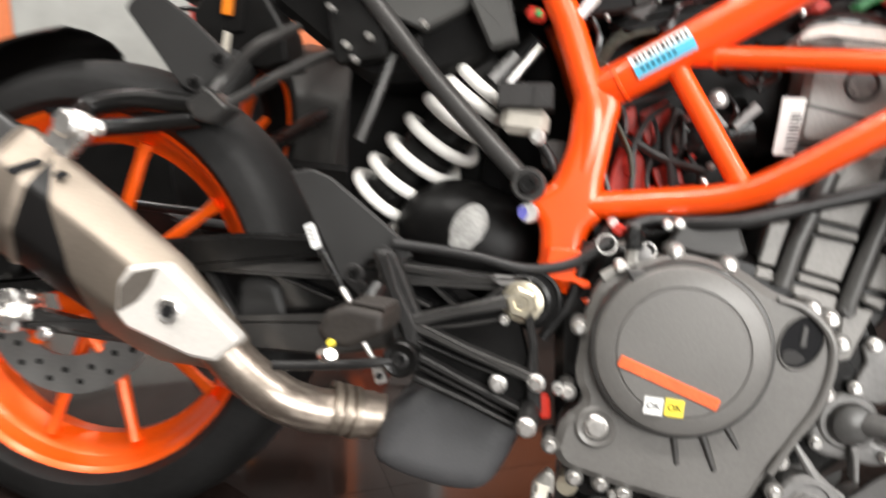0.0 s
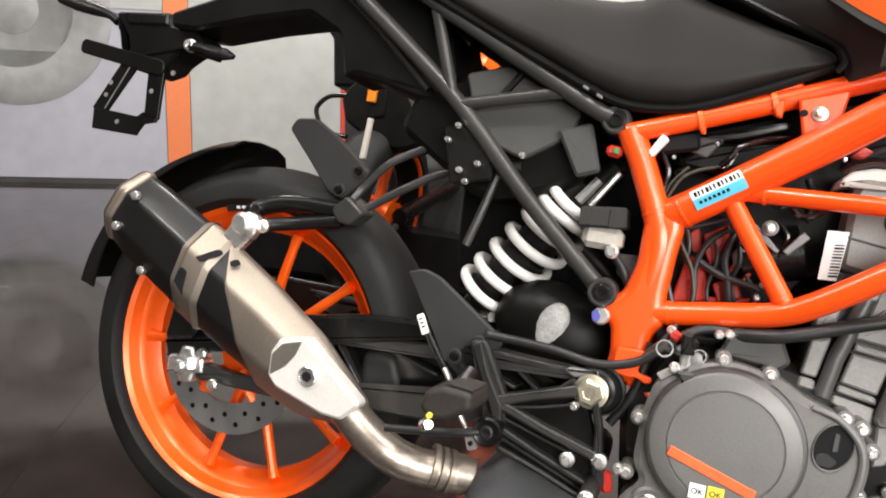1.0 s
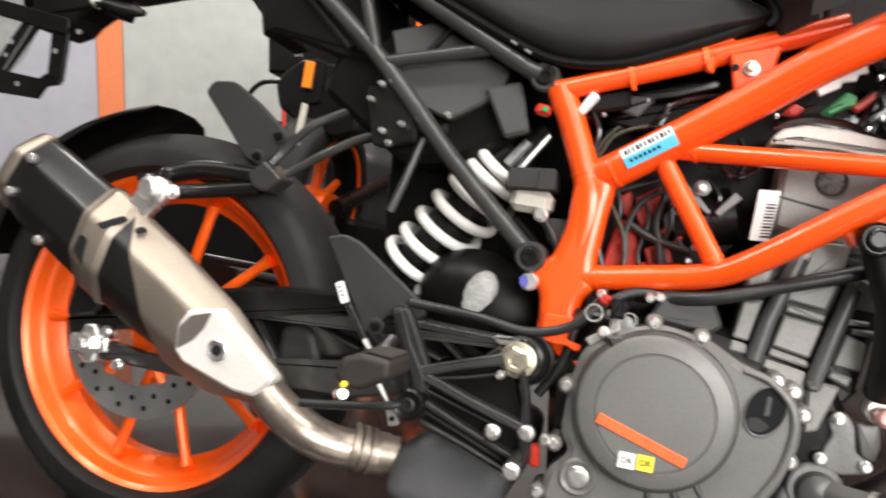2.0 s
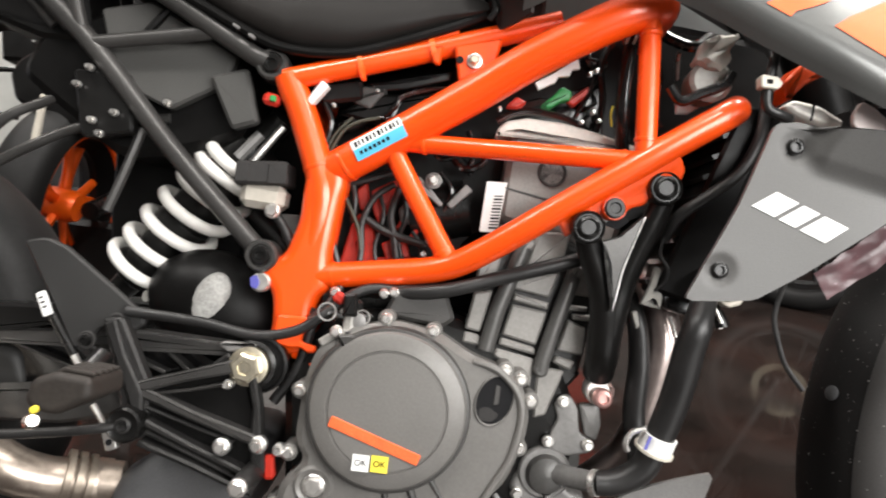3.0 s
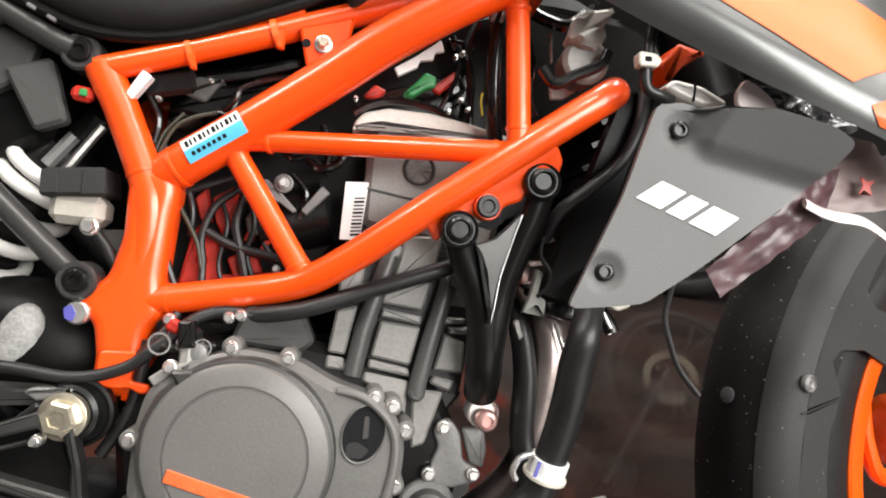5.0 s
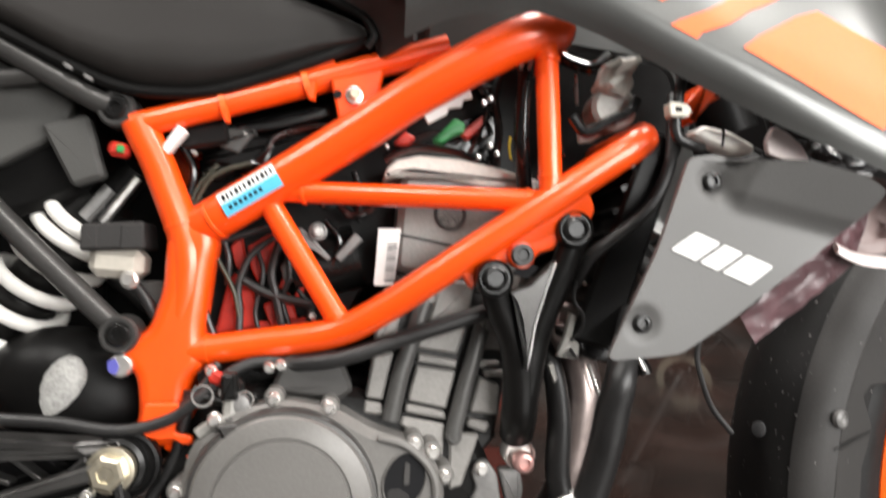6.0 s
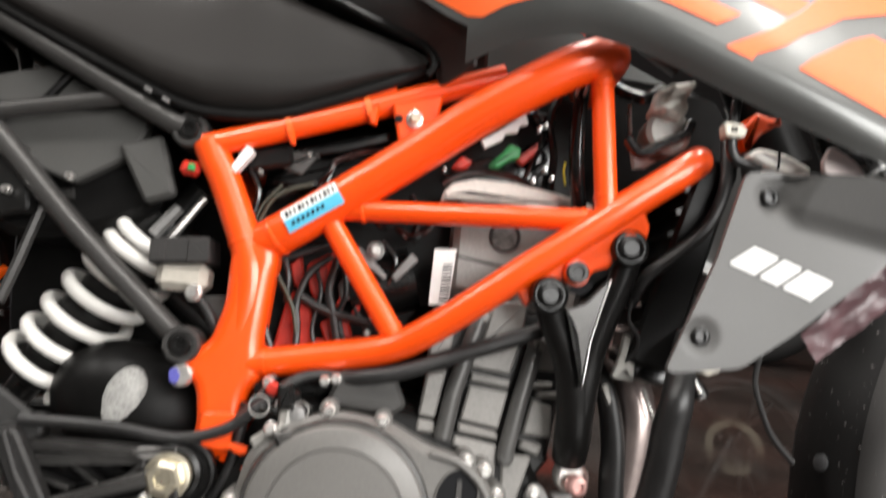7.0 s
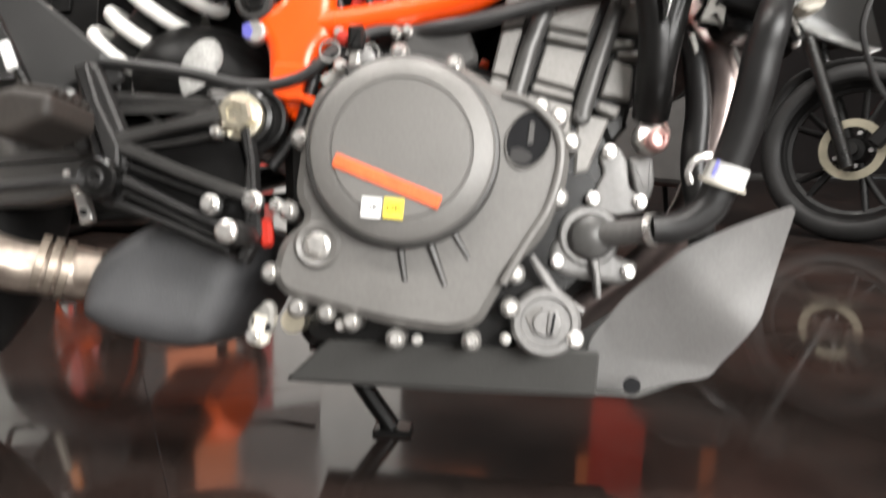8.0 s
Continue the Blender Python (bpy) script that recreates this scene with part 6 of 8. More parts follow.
part("black_hose", tube([(0.362, -0.122, 0.490), (0.354, -0.128, 0.487), (0.346, -0.129, 0.481), (0.296, -0.129, 0.465), (0.258, -0.128, 0.4535), (0.205, -0.127, 0.437), (0.165, -0.118, 0.431), (0.12, -0.09, 0.428)], 0.0078), HOSE, bike)
rad = part("radiator", prism([(0.418, 0.452), (0.50, 0.655), (0.535, 0.645), (0.46, 0.44)], -0.15, 0.15, 0.004, 0.006), BLACK, bike, "black radiator behind the side panel")
for k in range(9):
    s = (k + 0.5) / 9
    part("fin", box((0.418 + 0.082 * s, 0, 0.452 + 0.203 * s), (0.012, 0.29, 0.005), (0, -22, 0), 0), BLACK_PAINT, rad)
stub = part("radiator_stub", tube([(0.474, -0.15, 0.448), (0.486, -0.152, 0.428), (0.489, -0.152, 0.420)], (0.006, 0.007, 0.008), sides=12), BLACK_PAINT, bike, "black drain stub with bright edge")
part("stub_pin", tube([(0.4775, -0.160, 0.440), (0.4855, -0.160, 0.424)], 0.0018, sides=8, straight=True), STEEL, stub)
part("stub_cap", pillow([(0.478, 0.446), (0.486, 0.452), (0.504, 0.452), (0.500, 0.444), (0.488, 0.440)], -0.172, -0.150, 0.003, 0.003), CREAM, stub, "pale nylon cap")
for x, z in ((0.462, 0.418), (0.487, 0.421), (0.474, 0.432)):
    part("stub_bolt", hex_bolt(x, -0.150, z, 0.003), STEEL, stub)

# belly pan
pan_side = [(0.329, 0.147), (0.335, 0.159), (0.358, 0.195), (0.398, 0.237), (0.435, 0.257), (0.480, 0.277), (0.467, 0.180), (0.436, 0.122), (0.398, 0.114), (0.381, 0.102), (0.328, 0.102)]


def pan_relief(x, z):
    """The wing flares outward towards its tip and breaks along a soft crease."""
    d = ((z - 0.204) + 0.9 * (x - 0.411)) / 1.345
    return 0.42 * (math.hypot(d, 0.016) - 0.016) - 0.80 * max(0.0, z - 0.135) * max(0.0, (x - 0.34) / 0.16)


pan = part("belly_pan", skin_panel(pan_side, -0.118, pan_relief, 0.006, 40, 40), BELLY, bike, "silver-grey belly pan, its rear skirt coloured as in shadow")
# skirt, floor and far wall take the pan's shadow as a darker plastic
part("pan_skirt", prism([(0.043, 0.098), (0.084, 0.140), (0.336, 0.142), (0.336, 0.098), (0.2, 0.096)], -0.109, -0.103, 0.002, 0.004, lift=lambda x, z: 0.35 * max(0.0, 0.14 - z)), PANEL, pan, "lower skirt of the pan, shadow put into its dark grey")
part("pan_floor", prism([(0.045, 0.0985), (0.376, 0.099), (0.415, 0.115), (0.415, 0.119), (0.376, 0.104), (0.045, 0.1035)], -0.090, 0.106, 0.001, 0.002), PANEL, pan)
part("pan_wall", prism([(0.043, 0.098), (0.084, 0.140), (0.322, 0.140), (0.355, 0.200), (0.400, 0.230), (0.400, 0.12), (0.386, 0.099)], 0.104, 0.112, 0.002, 0.006), PANEL, pan)
part("pan_hole", lathe((0.365, -0.1125, 0.113), [(0.001, 0.008), (-0.0006, 0.008), (-0.0006, 0)], sides=18), INK, pan)
sensor = part("oil_sensor", prism([(0.022, 0.140), (0.020, 0.156), (0.027, 0.166), (0.036, 0.176), (0.043, 0.170), (0.043, 0.152), (0.036, 0.140)], -0.150, -0.133, 0.003, 0.005), THERMO, bike, "pale cast switch housing with dark openings")
for x, z, r in ((0.028, 0.156, 0.0036), (0.0375, 0.152, 0.0040)):
    part("opening", lathe((x, -0.1502, z), [(0.002, r), (-0.0004, r), (-0.0004, 0)], sides=14), INK, sensor)
part("bolt", hex_bolt(0.027, -0.152, 0.144, 0.0055), STEEL, sensor)
part("oil_sensor", box((0.031, -0.142, 0.150), (0.018, 0.018, 0.03), (0, 10, 0), 0.004), CREAM, bike)
part("copper_washer", lathe((0.056, -0.126, 0.157), [(0.02, 0.011), (-0.004, 0.011), (-0.004, 0)], sides=20), BRASSY, bike)
part("side_stand", tube([(0.05, 0.05, 0.17), (0.085, 0.065, 0.09), (0.128, 0.085, 0.026)], 0.011), BLACK_PAINT, bike, "black side stand")
part("stand_foot", box((0.130, 0.088, 0.022), (0.045, 0.035, 0.008), (-LEAN, 0, 0), 0.002), BLACK_PAINT, bike)

# ---- shock absorber ----
TOP, FOOT = Vector((-0.062, -0.006, 0.574)), Vector((-0.196, 0.030, 0.427))
axis = (FOOT - TOP).normalized()
L = (FOOT - TOP).length
u = axis.cross(Vector((0, 1, 0))).normalized()
v = axis.cross(u)
TURNS = 7.0
coil = []
for k in range(int(TURNS * 24) + 1):
    a = 2 * math.pi * k / 24 + 0.6
    s = k / (TURNS * 24)
    # close-wound at both ends, open in the middle
    q = s * TURNS
    lead = 0.017 * min(q, 1.1) + 0.017 * max(0.0, q - TURNS + 0.9)
    h = lead + (L - 0.034) * min(1.0, max(0.0, (q - 1.1) / (TURNS - 2.0)))
    coil.append(TOP + axis * h + (u * math.cos(a) + v * math.sin(a)) * 0.0435)
shock = part("shock_spring", tube(coil, 0.0077, sides=10, straight=True), SPRING, bike, "white coil spring of the shock absorber", 60)
bm = bmesh.new()
add_lathe(bm, TOP, [(-0.075, 0.016), (-0.03, 0.018), (-0.03, 0.030), (-0.008, 0.036), (0.002, 0.036), (0.004, 0.031), (0.10, 0.031), (0.104, 0.034), (0.128, 0.034), (0.132, 0.027), (0.185, 0.027), (0.19, 0.034), (0.205, 0.034), (0.215, 0.018), (0.245, 0.016)], axis=axis, sides=28)
bmesh.ops.recalc_face_normals(bm, faces=bm.faces)
part("shock_body", bm, BLACK_PAINT, shock)
part("adjuster", tube([TOP + Vector((0.02, -0.03, -0.004)), TOP + Vector((0.055, -0.03, 0.042))], 0.005, sides=8, straight=True), STEEL, shock)
part("adjuster", tube([TOP + Vector((0.005, -0.038, 0.0)), TOP + Vector((0.03, -0.036, 0.03))], 0.007, sides=8, straight=True), CASTING, shock)
link = bmesh.new()
add_ball(link, (-0.071, -0.01, 0.392), (0.094, 0.05, 0.068), (0, 20, 0), 28)
lk = part("air_duct", link, BLACK, bike, "rounded black air duct with a worn patch", 60)
scuff = bmesh.new()
add_ball(scuff, (-0.076, -0.049, 0.397), (0.023, 0.014, 0.043), (10, 24, 0), 20)
part("worn_patch", scuff, WORN, lk, "pale worn patch", 60)

# rear brake reservoir
res = part("brake_reservoir", box((-0.016, -0.062, 0.528), (0.052, 0.04, 0.03), (0, 5, 0), 0.008), MILKY, bike, "milky brake fluid reservoir with a dark cap")
part("cap", prism([(-0.047, 0.539), (-0.044, 0.566), (0.012, 0.568), (0.014, 0.541)], -0.088, -0.038, 0.003, 0.004), MATT, res)
for x0, x1 in ((-0.046, -0.030), (-0.009, 0.013)):
    part("cap_facet", prism([(x0, 0.541), (x0 + 0.001, 0.564), (x1, 0.565), (x1, 0.542)], -0.0895, -0.086, 0.001, 0.001), MATT, res)
part("bolt", hex_bolt(-0.001, -0.085, 0.511, 0.007), STEEL, bike)
part("reservoir_bracket", prism([(0.0, 0.51), (0.03, 0.51), (0.03, 0.47), (0.006, 0.48)], -0.06, -0.05, 0.002, 0.003), PANEL, bike)
part("reservoir_hose", tube([(0.0, -0.075, 0.508), (0.014, -0.078, 0.49), (0.024, -0.075, 0.468)], 0.0055), HOSE, bike)

# inner plastics under the seat
# added sheet that hides the pale wall behind the open frame
part("far_side_blocker", prism([(-0.15, 0.44), (-0.17, 0.60), (-0.10, 0.74), (0.12, 0.74), (0.45, 0.80), (0.47, 0.62), (0.42, 0.44), (0.20, 0.36), (0.0, 0.36)], 0.115, 0.125, 0.003, 0.02), BLACK, bike, "black sheet added on the far side to keep gaps dark")
part("inner_fender", prism([(-0.20, 0.565), (-0.33, 0.66), (-0.30, 0.72), (-0.16, 0.76), (-0.05, 0.70), (-0.05, 0.60), (-0.12, 0.575)], -0.045, 0.06, 0.01, 0.02), BLACK, bike, "black inner rear fender")
# added sheet: keeps the gap behind the shock black
part("gap_blocker", prism([(-0.262, 0.615), (-0.10, 0.615), (-0.075, 0.52), (-0.08, 0.43), (-0.255, 0.43), (-0.262, 0.50)], 0.086, 0.094, 0.003, 0.012), BLACK, bike, "black sheet added behind the shock absorber to block the wall")
part("side_panel", prism([(-0.225, 0.735), (-0.165, 0.748), (-0.06, 0.69), (-0.075, 0.655), (-0.135, 0.622), (-0.20, 0.650)], -0.066, -0.050, 0.003, 0.006), PANEL, bike, "dark grey inner side panel")
part("panel_rib", tube([(-0.172, -0.069, 0.702), (-0.14, -0.069, 0.742)], 0.005, straight=True), BLACK, bike)
part("hinge_flap", prism([(-0.088, 0.662), (-0.044, 0.674), (-0.028, 0.612), (-0.058, 0.602)], -0.078, -0.062, 0.004, 0.006), PANEL, bike)
# filler block: makes the bay behind the tubes read black
part("airbox", prism([(0.03, 0.50), (0.06, 0.68), (0.30, 0.74), (0.44, 0.78), (0.58, 0.76), (0.60, 0.66), (0.50, 0.56), (0.42, 0.52), (0.23, 0.50), (0.20, 0.42), (0.06, 0.42)], -0.03, 0.06, 0.012, 0.03), BLACK, bike, "black airbox block, enlarged to keep the frame's inside dark")
part("bay_floor", prism([(0.06, 0.63), (0.10, 0.655), (0.19, 0.665), (0.185, 0.645), (0.11, 0.62)], -0.068, -0.03, 0.004, 0.006), BLACK, bike)
part("relay", box((0.065, -0.06, 0.655), (0.05, 0.03, 0.025), (0, -10, 0), 0.004), BLACK_PAINT, bike)
part("connector", beam([(0.033, 0.634), (0.050, 0.658)], (0.008, 0.011), -0.098, -0.084, 0.002), WHITE, bike, "cream cable connector")
part("connector", box((-0.011, -0.085, 0.637), (0.020, 0.014, 0.014), (0, 10, 0), 0.004), RED, bike)
part("connector", box((-0.008, -0.093, 0.637), (0.007, 0.005, 0.007), (0, 10, 0), 0.001), GREEN, bike)
part("connector", pillow([(0.293, 0.650), (0.307, 0.663), (0.316, 0.673), (0.327, 0.668), (0.326, 0.658), (0.316, 0.656), (0.303, 0.647)], -0.095, -0.083, 0.003, 0.003), GREEN, bike, "green cable connector")
part("connector", prism([(0.322, 0.658), (0.346, 0.677), (0.348, 0.668), (0.330, 0.652)], -0.090, -0.080, 0.002, 0.002), RED, bike)
part("connector", prism([(0.284, 0.673), (0.306, 0.686), (0.330, 0.703), (0.333, 0.692), (0.324, 0.690), (0.322, 0.683), (0.309, 0.681), (0.307, 0.675), (0.288, 0.665)], -0.104, -0.098, 0.0008, 0.001), WHITE, bike)
part("connector", prism([(0.254, 0.647), (0.266, 0.660), (0.278, 0.654), (0.268, 0.646)], -0.088, -0.076, 0.002, 0.003), RED, bike)
part("throttle_body", lathe((0.20, -0.035, 0.530), [(-0.05, 0.028), (-0.05, 0.034), (0.02, 0.034), (0.02, 0.03)], axis=(1, 0, 0.25), sides=24), BLACK_PAINT, bike)
red_root = part("injector_bracket", prism([(0.074, 0.455), (0.086, 0.505), (0.094, 0.518), (0.113, 0.497), (0.117, 0.462)], -0.056, -0.045, 0.002, 0.003), RED, bike, "dark red moulded bracket")
for pts, y in (([(0.106, 0.545), (0.134, 0.560), (0.137, 0.548), (0.128, 0.522), (0.117, 0.506), (0.110, 0.520)], -0.054), ([(0.150, 0.530), (0.159, 0.528), (0.147, 0.500), (0.138, 0.501)], -0.066), ([(0.164, 0.520), (0.171, 0.517), (0.160, 0.488), (0.153, 0.490)], -0.064),
               ([(0.122, 0.484), (0.149, 0.497), (0.157, 0.470), (0.130, 0.462)], -0.058), ([(0.088, 0.545), (0.100, 0.556), (0.106, 0.520), (0.094, 0.522)], -0.05), ([(0.074, 0.452), (0.175, 0.462), (0.175, 0.472), (0.074, 0.464)], -0.052)):
    part("plate", prism(pts, y, y + 0.010, 0.0018, 0.003), RED, red_root)
part("plate_eye", lathe((0.098, -0.0565, 0.482), [(-0.0004, 0.0045), (-0.0022, 0.0055), (-0.0004, 0.0065), (0.001, 0.0055), (-0.0004, 0.0045)], sides=18), RED, red_root)
part("relay_face", pillow([(0.140, 0.524), (0.148, 0.534), (0.158, 0.528), (0.154, 0.508), (0.144, 0.508)], -0.068, -0.058, 0.003, 0.003), CASTING, bike, "dull grey relay")
for pts, r in (([(0.100, -0.070, 0.452), (0.101, -0.070, 0.480), (0.100, -0.072, 0.505), (0.112, -0.072, 0.535), (0.134, -0.068, 0.553)], 0.0038), ([(0.140, -0.074, 0.548), (0.133, -0.076, 0.518), (0.137, -0.076, 0.495), (0.143, -0.072, 0.462)], 0.0045),
               ([(0.105, -0.072, 0.510), (0.120, -0.074, 0.501), (0.137, -0.076, 0.494), (0.176, -0.074, 0.484)], 0.0046), ([(0.066, -0.082, 0.505), (0.070, -0.082, 0.480), (0.079, -0.080, 0.452)], 0.0034),
               ([(0.076, -0.070, 0.540), (0.084, -0.070, 0.522), (0.096, -0.071, 0.498), (0.101, -0.070, 0.470)], 0.0026), ([(0.052, -0.062, 0.541), (0.095, -0.066, 0.554), (0.140, -0.062, 0.570)], 0.0042), ([(0.086, -0.066, 0.548), (0.090, -0.068, 0.530), (0.088, -0.066, 0.505)], 0.003),
               ([(0.146, -0.070, 0.545), (0.150, -0.072, 0.515), (0.143, -0.070, 0.490), (0.150, -0.066, 0.460)], 0.0028), ([(0.118, -0.066, 0.540), (0.124, -0.070, 0.515), (0.116, -0.068, 0.480), (0.120, -0.066, 0.455)], 0.0024), ([(0.158, -0.062, 0.500), (0.170, -0.064, 0.480), (0.166, -0.062, 0.460)], 0.003)):
    part("cable", tube(pts, r, sides=8), HOSE, bike)
OLIVE = material("olive_cable_sheath", (0.035, 0.036, 0.022), 0.5, 0, 150, 0.2, 15, 0.05)
for pts, r in (([(0.081, -0.076, 0.530), (0.096, -0.077, 0.500), (0.101, -0.076, 0.474)], 0.0022), ([(0.057, -0.076, 0.582), (0.071, -0.078, 0.608), (0.088, -0.078, 0.620), (0.112, -0.076, 0.627)], 0.0022), ([(0.053, -0.072, 0.585), (0.062, -0.072, 0.606), (0.080, -0.072, 0.626)], 0.0018)):
    part("cable", tube(pts, r, sides=8), OLIVE, bike)
for x, z in ((0.173, 0.474), (0.151, 0.538), (0.178, 0.490)):
    part("screw", hex_bolt(x, -0.078, z, 0.0032), STEEL, bike)
# upper bay: black mouldings, loom and hoses that catch small glints
for pts, y, mat in (([(0.076, 0.646), (0.089, 0.664), (0.118, 0.662), (0.099, 0.637)], -0.070, PANEL), ([(0.060, 0.618), (0.086, 0.634), (0.104, 0.628), (0.074, 0.612)], -0.064, MATT), ([(0.092, 0.668), (0.144, 0.676), (0.192, 0.690), (0.190, 0.678), (0.14, 0.664), (0.10, 0.658)], -0.066, GLOSS), ([(0.338, 0.712), (0.366, 0.710), (0.368, 0.700), (0.345, 0.699)], -0.085, GLOSS),
                    ([(0.255, 0.640), (0.268, 0.662), (0.30, 0.672), (0.34, 0.664), (0.372, 0.70), (0.374, 0.63), (0.30, 0.628)], -0.045, GLOSS), ([(0.335, 0.672), (0.352, 0.684), (0.362, 0.662), (0.346, 0.654)], -0.072, GLOSS), ([(0.340, 0.640), (0.356, 0.652), (0.364, 0.636), (0.350, 0.628)], -0.078, BLACK_PAINT)):
    part("bay_moulding", pillow(pts, y, y + 0.02, 0.0035, 0.004), mat, bike, "", 60)
for pts, r in (([(0.245, -0.098, 0.628), (0.262, -0.10, 0.637), (0.284, -0.10, 0.641), (0.320, -0.098, 0.636), (0.352, -0.09, 0.622)], 0.0045), ([(0.117, -0.072, 0.630), (0.128, -0.074, 0.640), (0.136, -0.074, 0.653), (0.168, -0.074, 0.664), (0.20, -0.07, 0.668)], 0.0036), ([(0.112, -0.070, 0.628), (0.124, -0.072, 0.628), (0.133, -0.072, 0.646)], 0.003),
               ([(0.356, -0.09, 0.62), (0.362, -0.092, 0.66), (0.358, -0.09, 0.70), (0.37, -0.08, 0.73)], 0.0045), ([(0.330, -0.086, 0.635), (0.343, -0.088, 0.660), (0.352, -0.086, 0.69), (0.345, -0.08, 0.715)], 0.0028), ([(0.215, -0.07, 0.62), (0.222, -0.072, 0.596), (0.218, -0.07, 0.575)], 0.004), ([(0.200, -0.07, 0.585), (0.214, -0.074, 0.575), (0.232, -0.074, 0.582), (0.240, -0.07, 0.60)], 0.0042),
               ([(0.170, -0.068, 0.60), (0.186, -0.072, 0.585), (0.205, -0.07, 0.588), (0.222, -0.068, 0.570)], 0.0036), ([(0.186, -0.066, 0.57), (0.200, -0.068, 0.55), (0.192, -0.066, 0.525)], 0.0034), ([(0.05, -0.066, 0.60), (0.075, -0.07, 0.588), (0.105, -0.066, 0.60)], 0.003), ([(0.044, -0.07, 0.645), (0.056, -0.072, 0.62), (0.052, -0.07, 0.596)], 0.0036)):
    part("cable", tube(pts, r, sides=8), GLOSS, bike)
# bright studs placed as the glints on the black pieces
for x, z, r in ((0.345, 0.688, 0.0022), (0.352, 0.692, 0.002), (0.339, 0.633, 0.002), (0.247, 0.642, 0.0022), (0.358, 0.636, 0.0018), (0.351, 0.645, 0.002), (0.062, 0.633, 0.002), (0.11, 0.652, 0.0018)):
    part("glint_stud", hex_bolt(x, -0.098, z, r), STEEL, bike)
part("yellow_wire", tube([(0.374, -0.092, 0.632), (0.372, -0.094, 0.645), (0.374, -0.092, 0.655)], 0.0012, sides=6), YELLOW, bike)
part("breather_hose", tube([(0.385, -0.13, 0.735), (0.381, -0.13, 0.71), (0.378, -0.128, 0.67), (0.378, -0.125, 0.64), (0.384, -0.11, 0.60)], 0.0078), GLOSS, bike, "black breather hose")
for dx in (0.0, 0.008):
    part("hose_clip", beam([(0.374 + dx, 0.712), (0.379 + dx, 0.726)], 0.003, -0.142, -0.138, 0.0006), STEEL, bike)
part("bracket", pillow([(0.158, 0.562), (0.163, 0.562), (0.174, 0.552), (0.192, 0.532), (0.188, 0.529), (0.174, 0.540), (0.166, 0.541)], -0.082, -0.076, 0.0015, 0.002), CASTING, bike)
part("bracket", beam([(0.198, 0.530), (0.220, 0.554)], (0.008, 0.011), -0.080, -0.074, 0.0012), CASTING, bike)
part("clip_bolt", hex_bolt(0.179, -0.088, 0.558, 0.0046), STEEL, bike)
part("bolt_ring", lathe((0.179, -0.086, 0.558), [(0.002, 0.0092), (-0.001, 0.0092), (-0.0015, 0.0078), (0.0, 0.0072)], sides=20), CASTING, bike)
# starter cables above the clutch lid
part("starter_motor", lathe((0.105, -0.075, 0.418), [(-0.04, 0.018), (0.05, 0.018), (0.052, 0.012)], axis=(1, 0, 0.1), sides=24), BLACK_PAINT, bike)
part("clutch_lever", box((0.105, -0.125, 0.412), (0.018, 0.016, 0.016), (0, 0, 0), 0.004), BLACK_PAINT, bike)
part("lever_boss", lathe((0.112, -0.134, 0.398), [(0.012, 0.008), (-0.008, 0.008), (-0.009, 0.006), (-0.009, 0)], sides=16), CASTING, bike)
part("sensor", box((0.088, -0.122, 0.420), (0.014, 0.012, 0.012), (0, 30, 0), 0.003), RED, bike)
part("clutch_lever", tube([(0.078, -0.12, 0.402), (0.10, -0.13, 0.399), (0.125, -0.126, 0.402)], 0.0045, sides=8), BLACK_PAINT, bike)
for x, z in ((0.082, 0.426), (0.094, 0.405), (0.135, 0.428), (0.146, 0.430)):
    part("bolt", hex_bolt(x, -0.118, z, 0.0045), STEEL, bike)
part("clutch_cable", tube([(-0.14, -0.125, 0.390), (-0.06, -0.12, 0.383), (0.0, -0.118, 0.373), (0.045, -0.118, 0.382), (0.075, -0.118, 0.403), (0.12, -0.11, 0.432), (0.2, -0.105, 0.425)], 0.0058), HOSE, bike, "black clutch cable")
part("clutch_cable", tube([(0.02, -0.112, 0.37), (0.05, -0.112, 0.388), (0.075, -0.112, 0.412), (0.085, -0.10, 0.43)], 0.0045), HOSE, bike)
part("cable", tube([(0.06, -0.10, 0.405), (0.045, -0.10, 0.34), (0.02, -0.10, 0.30)], 0.006), HOSE, bike)
part("red_cable", tube([(0.045, -0.09, 0.30), (0.05, -0.09, 0.33), (0.04, -0.09, 0.36)], 0.006), RED, bike)
part("red_cable", box((0.027, -0.128, 0.236), (0.012, 0.012, 0.026), (0, -8, 0), 0.003), RED, bike)
part("frame_tongue", tube([(0.04, -0.09, 0.355), (0.062, -0.10, 0.346), (0.074, -0.10, 0.343)], (0.009, 0.006), sides=10, squash=0.6), ORANGE, bike)
part("casing_top", prism([(0.135, 0.405), (0.15, 0.438), (0.20, 0.44), (0.214, 0.405), (0.20, 0.395)], -0.12, -0.08, 0.004, 0.006), ENGINE_DARK, bike)
part("thermostat", lathe((0.4557, -0.162, 0.6697), [(0.0266, 0.0195), (-0.0089, 0.0221), (-0.0124, 0.0177), (-0.0124, 0.0)], sides=24), THERMO, bike, "pale cast thermostat housing")
wrap = prism([(0.4433, 0.7069), (0.4371, 0.6865), (0.446, 0.6794), (0.4628, 0.6777), (0.4716, 0.6883), (0.4699, 0.6989), (0.4787, 0.7131), (0.4592, 0.7148)], -0.1868, -0.1664, 0.005, 0.003)
bmesh.ops.triangulate(wrap, faces=wrap.faces)
bmesh.ops.subdivide_edges(wrap, edges=wrap.edges, cuts=2)
